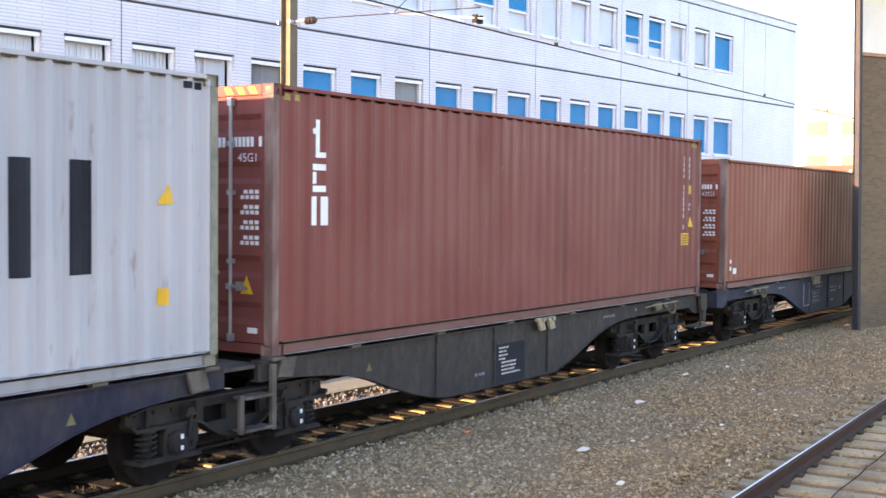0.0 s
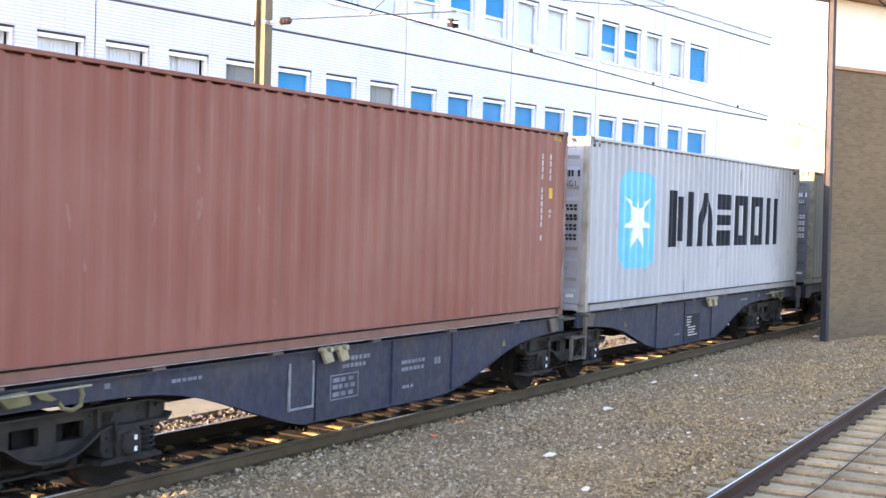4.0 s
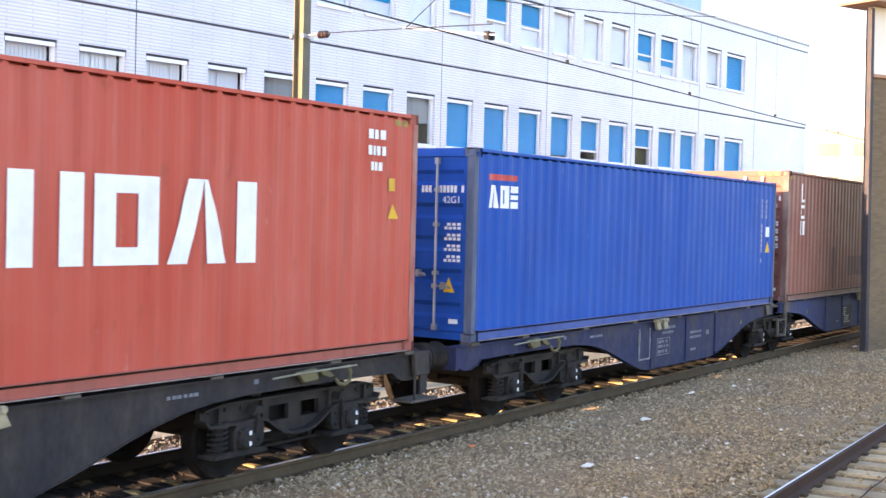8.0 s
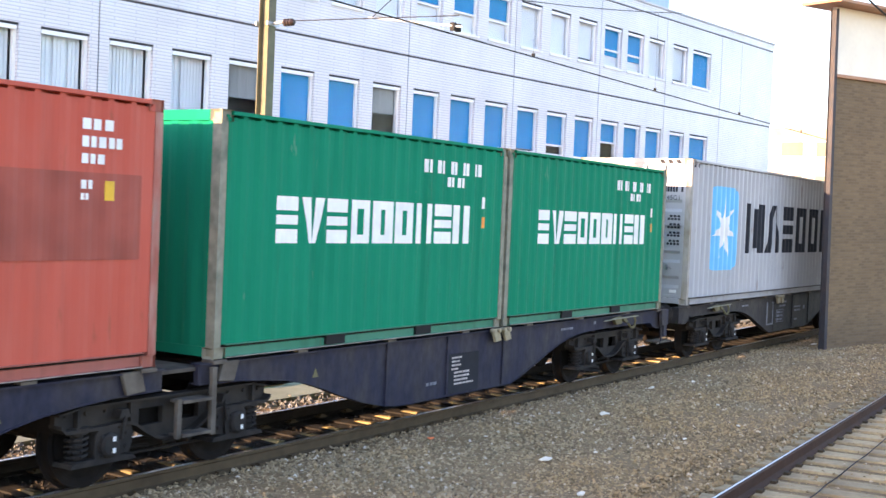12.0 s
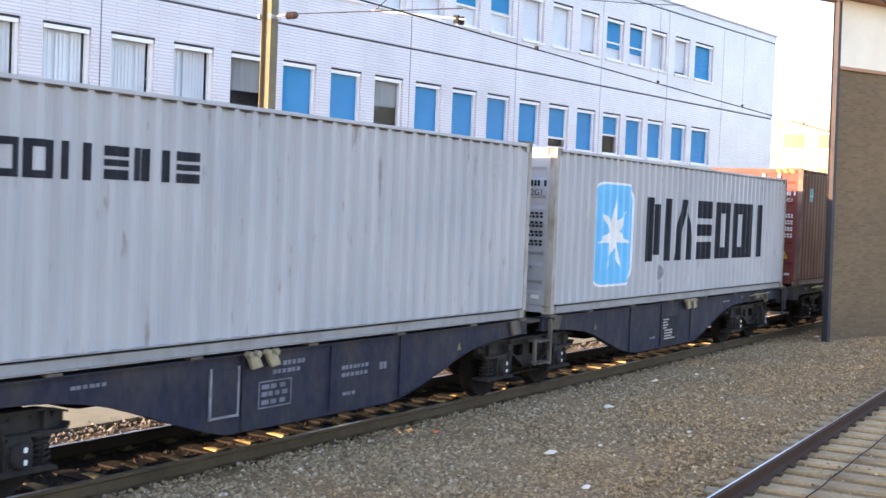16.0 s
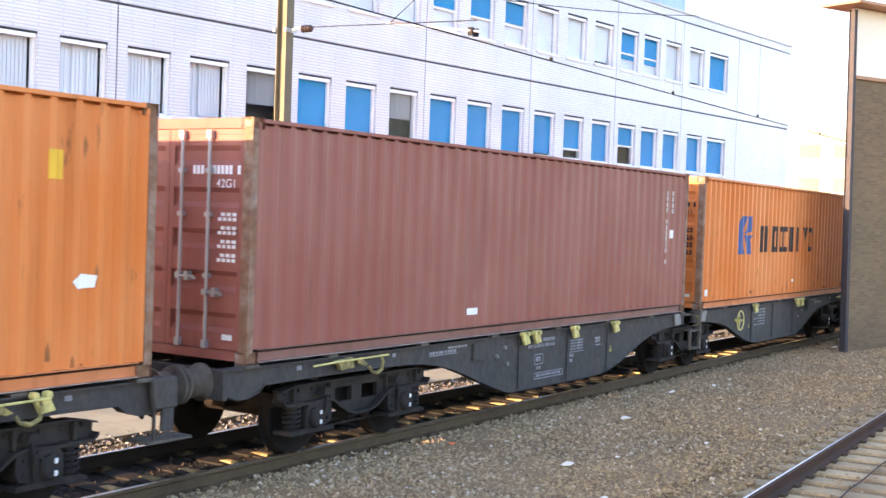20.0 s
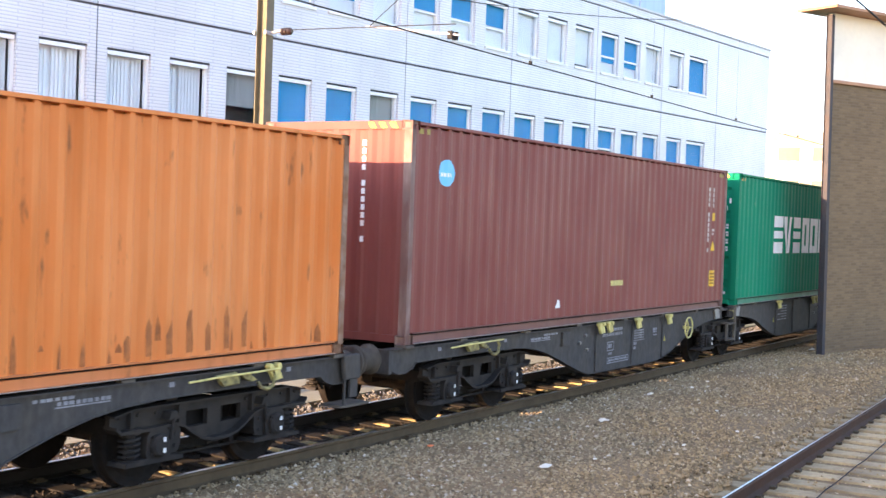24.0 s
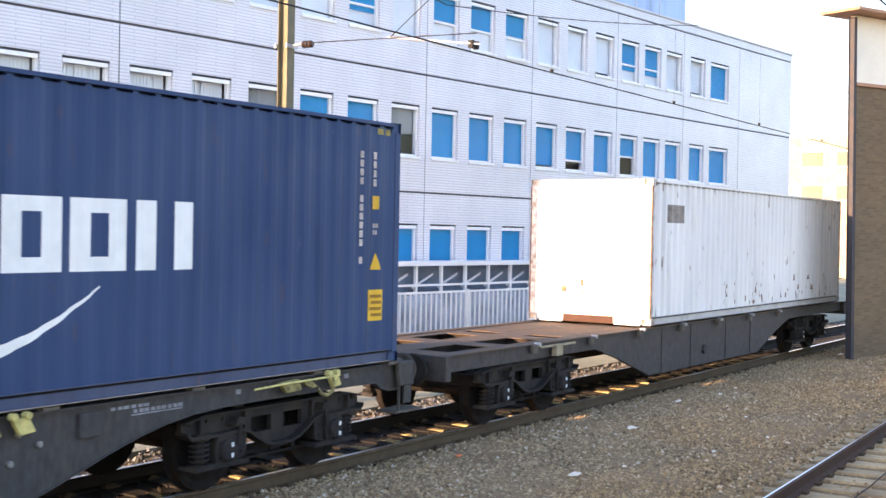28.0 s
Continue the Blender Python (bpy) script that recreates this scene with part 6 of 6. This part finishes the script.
                box(bars, a0 + 0.07 + lead + b, a0 + 0.07 + lead + min(b + step, width), -1.176, -1.172, TOP - 0.325 - i * 0.052, TOP - 0.300 - i * 0.052)
                b += step + 0.016
        stuff("stencil", bars, M["faded_white"], bd)
    elif kind == "box":
        a0 = X(5.66)
        part("cover_plate", soft_box(a0 - 0.2, a0 + 0.2, -1.178, -1.162, TOP - 0.62, TOP - 0.14, 0.004), color, near)
        part("cover_frame", boxes((a0 - 0.225, a0 - 0.2, -1.185, -1.162, TOP - 0.65, TOP - 0.11), (a0 + 0.2, a0 + 0.225, -1.185, -1.162, TOP - 0.65, TOP - 0.11), (a0 - 0.2, a0 + 0.2, -1.185, -1.162, TOP - 0.645, TOP - 0.62)), M["dim_frame"], near, "pale worn frame")
    if yellow:
        a0, a1 = sorted((X(4.63), X(4.88)))
        part("cover_plate", soft_box(a0, a1, -1.20, -1.162, TOP - 0.28, TOP - 0.05, 0.012), color, near)
        for a, z in ((5.52, 0.16), (5.30, 0.27), (5.60, 0.40)):
            part("pipe_stub", lathe(bmesh.new(), [(0.022, -1.20), (0.03, -1.19), (0.03, -1.16)], (X(a), 0, TOP - z), 10), M["galv_dull"], near, "small pale pipe end")
    tri = 9.1 if yellow else 10.4
    tz = 0.48 if yellow else 0.30
    part("warning_triangle", painted_flat([(X(tri) - 0.055, TOP - tz), (X(tri) + 0.055, TOP - tz), (X(tri), TOP - tz + 0.11)], -1.166), M["dim_yellow"] if yellow else M["lever_plate"], near)
    # head stock with buffers at the coupling end
    part("headstock", boxes((min(X(-0.242), X(-0.31)), max(X(-0.242), X(-0.31)), -1.19, 1.19, TOP - 0.30, TOP + 0.01)), color, w)
    s = 1 if flip else -1
    for y in (-0.875, 0.875):
        bm = lathe(bmesh.new(), [(0.20, 0), (0.20, s * 0.02), (0.155, s * 0.025), (0.155, s * 0.20), (0.125, s * 0.205), (0.125, s * 0.29), (0.19, s * 0.30), (0.205, s * 0.315), (0.20, s * 0.335), (0.12, s * 0.35)], (X(-0.31), y, TOP - 0.13), 20, "x")
        part("buffer", smooth_mesh(bm), M["dusty_steel"] if yellow else M["cast"], w, "round steel buffer")
    part("air_hose", tube([(X(-0.30), -0.45, TOP - 0.22), (X(-0.42), -0.5, TOP - 0.27), (X(-0.50), -0.5, TOP - 0.42), (X(-0.60), -0.48, TOP - 0.50), (X(-0.66), -0.40, TOP - 0.44)], 0.022), M["under"], w, "black rubber air hose")
    part("draw_hook", soft_box(min(X(-0.31), X(-0.60)), max(X(-0.31), X(-0.60)), -0.06, 0.06, TOP - 0.22, TOP - 0.10, 0.03), M["cast"], w, "dark coupling hook")
    if flip:
        hang = bmesh.new()
        prism(hang, [(X(0.02), TOP + 0.03), (X(-0.31), TOP + 0.03), (X(-0.33), TOP - 0.27), (X(-0.02), TOP - 0.27)], -1.26, -1.195)
        bmesh.ops.bevel(hang, geom=hang.edges[:], offset=0.012, segments=1, affect="EDGES")
        st = part("step_bracket", hang, color, w, "heavy step bracket")
        part("step_stem", soft_box(X(-0.28), X(-0.13), -1.25, -1.215, TOP - 0.49, TOP - 0.27, 0.006), color, st)
        part("step_strap", soft_box(X(-0.045), X(-0.02), -1.25, -1.22, TOP - 0.58, TOP - 0.27, 0.004), color, st)
        part("step_tread", boxes((X(-0.52), X(0.06), -1.26, -0.96, TOP - 0.60, TOP - 0.57)), M["dusty_steel"], st, "worn sheet steel tread")
    return near


def painted_flat(poly, y):
    bm = bmesh.new()
    prism(bm, poly, y, y + 0.004)
    return bm


M["dusty_steel"] = surface("dusty_steel", (0.125, 0.108, 0.088), 0.85, vary=0.35, stain=3, tone=(0.055, 0.046, 0.040), gloss=0.15)
M["beige_lock"] = surface("beige_lock", (0.34, 0.29, 0.19), 0.8, vary=0.3, stain=6)
M["dim_yellow"] = surface("dim_yellow", (0.36, 0.33, 0.07), 0.8, vary=0.3, stain=6, bump=0)
M["galv_dull"] = surface("dull_galvanised", (0.24, 0.235, 0.22), 0.7, vary=0.25, stain=5, dark=0.4, bump=0.1)
M["dirty_yellow"] = surface("oily_yellow", (0.29, 0.25, 0.095), 0.8, grain=30, vary=0.4, stain=12, tone=(0.075, 0.066, 0.045), bump=0.2)
M["lever_plate"] = surface("lever_plate", (0.16, 0.14, 0.07), 0.8, vary=0.3)
M["dim_mark"] = surface("dim_wagon_mark", (0.17, 0.175, 0.21), 0.7, vary=0.2, stain=4, dark=0.4, bump=0)
M["rusty_deck"] = surface("rusty_deck", (0.105, 0.088, 0.076), 0.9, grain=14, vary=0.45, stain=1.8, tone=(0.150, 0.100, 0.062), gloss=0.1)
M["deck_inside"] = surface("deck_inside", (0.040, 0.031, 0.026), 0.9, vary=0.3, gloss=0.1)
COLORS = {}
for key, c in {"navy": (0.028, 0.029, 0.050), "blue": (0.030, 0.036, 0.090), "slate": (0.044, 0.046, 0.070), "grey": (0.062, 0.060, 0.060), "dirt": (0.050, 0.044, 0.040), "dark": (0.036, 0.032, 0.034), "dusty": (0.072, 0.064, 0.062), "azure": (0.044, 0.060, 0.165)}.items():
    COLORS[key] = surface("wagon_" + key, tuple(0.88 * v for v in c), 0.75, grain=16, vary=0.5, stain=2.6, tone=tuple(0.4 * v + d for v, d in zip(c, (0.040, 0.034, 0.027))), stretch=(1, 1, 0.5), bump=0.2, gloss=0.15)
PAINTS = ["navy dirt", "slate slate", "slate slate", "navy dark", "blue azure", "navy navy", "dark dirt", "navy navy", "grey grey", "grey grey", "grey grey", "grey grey", "grey grey"]
WAGONS = []
for n, tones in enumerate(PAINTS):
    grey = "grey" in tones
    w = thing("container_wagon", ("grey articulated container wagon with yellow fittings" if grey else "dirty blue articulated container wagon on three bogies"), "wagon", group="wagons of the goods train")
    a, b = tones.split()
    second = LONG + JOINT
    half_frame(w, 0, False, COLORS[a], grey, "" if grey else "box")
    nb = half_frame(w, second, True, COLORS[b], grey, "" if grey else "board")
    for x in (BOGIE_END + 0.2, LONG + JOINT / 2, second + LONG - BOGIE_END):
        bogie(w, x)
    mid = LONG + JOINT / 2
    part("joint", boxes((mid - 0.5, mid + 0.5, -0.3, 0.3, TOP - 0.40, TOP - 0.1)), M["under"], w)
    tread = M["dusty_steel"]
    st = part("ladder", soft_box(mid - 0.11, mid - 0.05, -1.25, -1.20, TOP - 0.70, TOP - 0.30, 0.008), M["dusty_steel"], w, "steel ladder between the halves")
    part("ladder_post", soft_box(mid + 0.38, mid + 0.45, -1.25, -1.20, TOP - 0.72, TOP - 0.02, 0.008), M["dusty_steel"], st)
    for z in (0.32, 0.66):
        part("tread", boxes((mid - 0.05, mid + 0.38, -1.27, -1.08, TOP - z - 0.03, TOP - z)), tread, st)
    part("bridge_plate", soft_box(mid - 0.38, mid + 0.38, -1.12, 1.12, TOP - 0.06, TOP - 0.02, 0.008), M["dusty_steel"], w, "dusty steel bridge plate")
    if grey:
        part("grab_handle", tube([(mid + 0.10, -1.2, TOP - 0.04), (mid + 0.10, -1.26, TOP - 0.05), (mid + 0.22, -1.26, TOP - 0.06), (mid + 0.22, -1.26, TOP - 0.22), (mid + 0.14, -1.2, TOP - 0.24)], 0.012), M["dirty_yellow"], w, "small yellow grab handle")
    for x in () if not grey else ((second + LONG - 9.97,) if n == 9 else (10.08,)):
        hw = bmesh.new()
        prevp = None
        for i in range(25):
            q = (x + 0.20 * math.cos(i * math.pi / 12), -1.28, TOP - 0.27 + 0.20 * math.sin(i * math.pi / 12))
            if prevp:
                rod(hw, prevp, q, 0.016, 6)
            prevp = q
        for i in range(3):
            rod(hw, (x, -1.27, TOP - 0.27), (x + 0.20 * math.cos(i * 2.09), -1.28, TOP - 0.27 + 0.20 * math.sin(i * 2.09)), 0.012, 6)
        rod(hw, (x, -1.29, TOP - 0.27), (x, -1.16, TOP - 0.27), 0.03, 8)
        part("hand_wheel", hw, M["soft_yellow"], w, "yellow brake hand wheel")
    WAGONS.append((w, start_of(2 * n)))

# the half-empty sixty-foot wagon with the white container
flat = thing("container_wagon", "dark half-empty sixty-foot container wagon", "wagon", group="wagons of the goods train")
span = 18.6
prof = [(-0.3, TOP), (-0.3, TOP - 0.22), (4.2, TOP - 0.22), (5.0, TOP - 0.42), (6.4, TOP - 0.84), (12.2, TOP - 0.84), (13.6, TOP - 0.42), (14.4, TOP - 0.22), (span + 0.3, TOP - 0.22), (span + 0.3, TOP)]
for y in (-1.16, 1.10):
    bm = bmesh.new()
    prism(bm, prof, y, y + 0.06)
    beam = part("side_beam", bm, COLORS["dusty"], flat, "rusty dark side beam")
    part("flange", boxes((-0.3, span + 0.3, y - 0.05, y + 0.11, TOP, TOP + 0.016)), M["rusty_deck"], beam)
cross = mesh_of("cross_member", boxes((-0.16, 0.16, -1.1, 1.1, TOP - 0.15, TOP - 0.012)), M["deck_inside"])
cap = mesh_of("cover_plate", boxes((-0.24, 0.24, -0.86, -0.28, TOP - 0.012, TOP - 0.002), (-0.24, 0.24, 0.28, 0.86, TOP - 0.012, TOP - 0.002)), M["rusty_deck"])
for i in range(13):
    m = put("cross_member", cross, flat, (i * 1.55, 0, 0))
    put("cover_plate", cap, m, (0, 0, 0), "rust-brown deck plate")
for y0, y1 in ((-1.1, -0.86), (-0.28, 0.28), (0.86, 1.1)):
    part("deck_plate", boxes((-0.3, span + 0.3, y0, y1, TOP - 0.012, TOP - 0.002)), M["rusty_deck"], flat, "rust-brown deck plate")
part("end_deck", soft_box(3.6, 6.4, -0.86, -0.28, TOP - 0.010, TOP + 0.002, 0.002), M["rusty_deck"], flat, "rust-brown deck plate")
part("end_deck", soft_box(3.6, 6.4, 0.28, 0.86, TOP - 0.010, TOP + 0.002, 0.002), M["rusty_deck"], flat, "rust-brown deck plate")
part("centre_sill", boxes((0, span, -0.2, 0.2, TOP - 0.34, TOP - 0.015)), M["deck_inside"], flat)
for x in (-0.36, span + 0.36):
    part("headstock", boxes((x - 0.06, x + 0.06, -1.25, 1.25, TOP - 0.32, TOP + 0.01)), COLORS["dusty"], flat)
for y in (-0.875, 0.875):
    bm = lathe(bmesh.new(), [(0.12, 0), (0.12, -0.10), (0.085, -0.11), (0.085, -0.17), (0.2, -0.18), (0.22, -0.20), (0.2, -0.222)], (-0.42, y, TOP - 0.17), 18, "x")
    part("buffer", bm, M["cast"], flat, "round steel buffer")
for x in (2.2, span - 2.2):
    bogie(flat, x)
for i in range(7):
    part("folding_lock", soft_box(1.93 + i * 1.9, 2.05 + i * 1.9, -1.27, -1.2, TOP - 0.12, TOP + 0.01, 0.02), M["dusty_steel"], flat, "grey folding lock")
    part("lock_knob", lathe(bmesh.new(), [(0.03, -1.30), (0.034, -1.27), (0.03, -1.20)], (2.06 + i * 1.9, 0, TOP + 0.005), 10), M["galv"], flat)
for a in (6.9, 8.3, 10.2, 11.7):
    part("stiffener", boxes((a, a + 0.05, -1.175, -1.16, TOP - 0.82, TOP - 0.005)), COLORS["dusty"], flat)
part("tie_hook", lathe(bmesh.new(), [(0.05, -1.20), (0.085, -1.20), (0.085, -1.165), (0.05, -1.165)], (9.0, 0, TOP - 0.55), 14), COLORS["dirt"], flat, "rope hook ring")
bm = boxes((2.1, 3.2, -1.30, -1.27, TOP - 0.05, TOP - 0.02), (2.6, 2.8, -1.29, -1.2, TOP - 0.2, TOP - 0.04))
part("brake_lever", bm, M["beige_lock"], flat)
WAGONS.append((flat, WHITE_AT - 6.25))

# ---- loose ballast stones ----


def stones(name, count, area, seed, size, mat, z_of, label):
    rng = np.random.default_rng(seed)
    base = np.array([(1, 0, 0), (-1, 0, 0), (0, 1, 0), (0, -1, 0), (0, 0, 1), (0, 0, -1)], float)
    tri = np.array([(0, 2, 4), (2, 1, 4), (1, 3, 4), (3, 0, 4), (2, 0, 5), (1, 2, 5), (3, 1, 5), (0, 3, 5)])
    x0, x1, y0, y1 = area
    x = x0 + (x1 - x0) * rng.random(count) ** 1.5
    y = y0 + (y1 - y0) * rng.random(count)
    r = size * (0.45 + rng.random(count) ** 2)
    spin = rng.random(count) * 6.283
    v = base[None] * (0.6 + 0.8 * rng.random((count, 6, 1))) + rng.normal(0, 0.18, (count, 6, 3))
    v *= (r[:, None] * np.stack([np.ones(count), 0.6 + 0.4 * rng.random(count), 0.45 + 0.4 * rng.random(count)], 1))[:, None, :]
    c, s = np.cos(spin)[:, None], np.sin(spin)[:, None]
    v = np.stack([v[..., 0] * c - v[..., 1] * s, v[..., 0] * s + v[..., 1] * c, v[..., 2]], -1)
    v += np.stack([x, y, z_of(x, y) + r * 0.05], 1)[:, None, :]
    me = bpy.data.meshes.new(name)
    me.from_pydata(v.reshape(-1, 3).tolist(), [], (tri[None] + 6 * np.arange(count)[:, None, None]).reshape(-1, 3).tolist())
    me.materials.append(mat)
    return tagged(put(name, me), label, "gravel", "", "stuff")


def bed(x, y):
    shelf = 5.35 + (x - 12) * 0.0402
    near = np.where(y < shelf, -0.118 * np.clip((shelf - y) / 0.35, 0, 1), 0.05 * np.exp(-((y - 3.6) / 1.2) ** 2))
    rise = 0.10 * np.clip((x - 22) / 8, 0, 1) * np.clip(8.4 - y, 0, 1)
    z = -0.10 + near + rise
    return np.where(y > 8.3, np.where(y > 9.15, -0.16, z - 0.06 * (y - 8.3)), z)


def stone_material(name, k=1.0, tint=(1, 1, 1)):
    m, n, l, b = material(name)
    geo, ramp = n.new("ShaderNodeNewGeometry"), n.new("ShaderNodeValToRGB")
    cols = ((0.0, (0.125, 0.086, 0.044)), (0.35, (0.270, 0.188, 0.096)), (0.7, (0.35, 0.242, 0.125)), (0.95, (0.42, 0.31, 0.18)), (1.0, (0.56, 0.47, 0.36)))
    for i, (p, c) in enumerate(cols):
        e = ramp.color_ramp.elements[i] if i < 2 else ramp.color_ramp.elements.new(p)
        e.position, e.color = p, (*(k * v * w for v, w in zip(c, tint)), 1)
    l.new(geo.outputs["Random Per Island"], ramp.inputs[0])
    tc, no, mx = n.new("ShaderNodeTexCoord"), n.new("ShaderNodeTexNoise"), n.new("ShaderNodeMix")
    no.inputs["Scale"].default_value = 0.5
    mx.data_type, mx.blend_type = "RGBA", "MULTIPLY"
    mx.inputs["Factor"].default_value = 1.0
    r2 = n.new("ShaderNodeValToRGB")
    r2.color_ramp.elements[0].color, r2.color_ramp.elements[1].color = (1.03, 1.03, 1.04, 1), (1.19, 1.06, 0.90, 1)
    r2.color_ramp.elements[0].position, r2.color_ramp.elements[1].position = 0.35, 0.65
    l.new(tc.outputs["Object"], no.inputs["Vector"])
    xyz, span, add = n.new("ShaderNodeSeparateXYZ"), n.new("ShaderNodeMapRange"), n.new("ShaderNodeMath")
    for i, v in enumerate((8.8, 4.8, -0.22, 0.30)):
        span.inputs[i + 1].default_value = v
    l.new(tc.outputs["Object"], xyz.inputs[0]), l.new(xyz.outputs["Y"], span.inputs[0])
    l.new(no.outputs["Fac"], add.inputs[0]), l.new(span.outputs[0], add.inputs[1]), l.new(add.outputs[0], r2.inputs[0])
    l.new(ramp.outputs[0], mx.inputs["A"]), l.new(r2.outputs[0], mx.inputs["B"])
    l.new(mx.outputs["Result"], b.inputs["Base Color"])
    b.inputs["Roughness"].default_value = 0.85
    return m


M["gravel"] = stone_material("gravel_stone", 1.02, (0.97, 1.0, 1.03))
# Darker, bluer copy of the gravel; its colour offsets the warm sunlight there.
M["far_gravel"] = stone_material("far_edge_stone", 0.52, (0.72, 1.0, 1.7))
# Stones nearly black, the train's shade put into their colour.
M["dark_gravel"] = stone_material("shade_darkened_stone", 0.05)
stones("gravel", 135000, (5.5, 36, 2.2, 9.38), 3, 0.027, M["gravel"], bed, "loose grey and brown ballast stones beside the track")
shoulder = stones("gravel", 7500, (-8.5, 26, 1.10, 1.85), 6, 0.030, M["gravel"], lambda x, y: -0.158 - 0.03 * np.clip((y - 1.3) / 0.5, 0, 1), "ballast stones heaped against the near rail and sleeper ends")
shoulder.matrix_basis = near_track.matrix_basis.copy()
spilt = stones("gravel", 900, (-8.5, 26, -0.66, 0.68), 9, 0.020, M["gravel"], lambda x, y: np.full_like(x, -0.164), "ballast stones spilt over the near sleepers")
spilt.matrix_basis = near_track.matrix_basis.copy()
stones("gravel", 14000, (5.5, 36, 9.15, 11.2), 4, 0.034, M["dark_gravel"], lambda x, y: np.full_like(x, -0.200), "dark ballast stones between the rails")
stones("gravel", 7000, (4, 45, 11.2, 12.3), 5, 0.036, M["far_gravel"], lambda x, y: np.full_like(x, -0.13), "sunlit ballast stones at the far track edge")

# ---- litter ----


def litter(label, x, y, size, mat, seed):
    rng = random.Random(seed)
    bm = bmesh.new()
    top = [bm.verts.new((size * (0.6 + 0.5 * rng.random()) * math.cos(i * 1.05), size * 0.7 * (0.6 + 0.5 * rng.random()) * math.sin(i * 1.05), size * 0.35 * rng.random() + 0.012)) for i in range(6)]
    mid = bm.verts.new((0, 0, size * 0.55))
    low = [bm.verts.new((v.co.x, v.co.y, v.co.z - 0.012)) for v in top]
    for i in range(6):
        bm.faces.new((top[i - 1], top[i], mid))
        bm.faces.new((top[i], top[i - 1], low[i - 1], low[i]))
    bm.faces.new(low[::-1])
    ob = part("litter", bm, mat, None, label, (x, y, float(bed(np.array([x]), np.array([y]))[0]) + 0.02))
    return tagged(ob, "", "litter", "scraps of litter")


for i, (x, y, s, kind) in enumerate(((12.6, 6.83, 0.11, "w"), (19.5, 8.33, 0.085, "w"), (16.25, 7.74, 0.105, "w"), (30.2, 8.45, 0.12, "w"), (12.9, 8.62, 0.055, "o"), (20.9, 8.1, 0.06, "w"), (22.0, 8.2, 0.05, "w"), (11.3, 5.75, 0.07, "w"), (16.8, 5.9, 0.05, "w"), (13.5, 6.6, 0.045, "w"), (18.5, 6.8, 0.045, "w"), (15.2, 6.1, 0.04, "w"))):
    litter("scrap of white paper on the gravel" if kind == "w" else "crushed orange packet on the gravel", x, y, s, M["litter_white"] if kind == "w" else M["litter_orange"], i)


def motions():
    for c, s, z in LOADS:
        walk(c, [(t, pose(d + s, SIDE, z)) for t, d in TRAVEL])
    for w, s in WAGONS:
        walk(w, [(t, pose(d + s, MID, 0)) for t, d in TRAVEL])
    # every wheelset rolls alike: one shared action
    along = np.interp(np.arange(0, 28 * FPS + 1) / FPS, [t for t, _ in TRAVEL], [d for _, d in TRAVEL])
    for side in (0, 1):
        lead, *rest = WHEELS[side::2]
        x = lead.matrix_basis.translation.x
        walk(lead, [(i / FPS, pose(x, 0, WHEEL_R) @ Matrix.Rotation((d - along[0]) / WHEEL_R, 4, "Y")) for i, d in enumerate(along)])
        for w in rest:
            w.rotation_mode = "QUATERNION"
            keys = w.animation_data_create()
            keys.action, keys.action_slot = lead.animation_data.action, lead.animation_data.action_slot



motions()
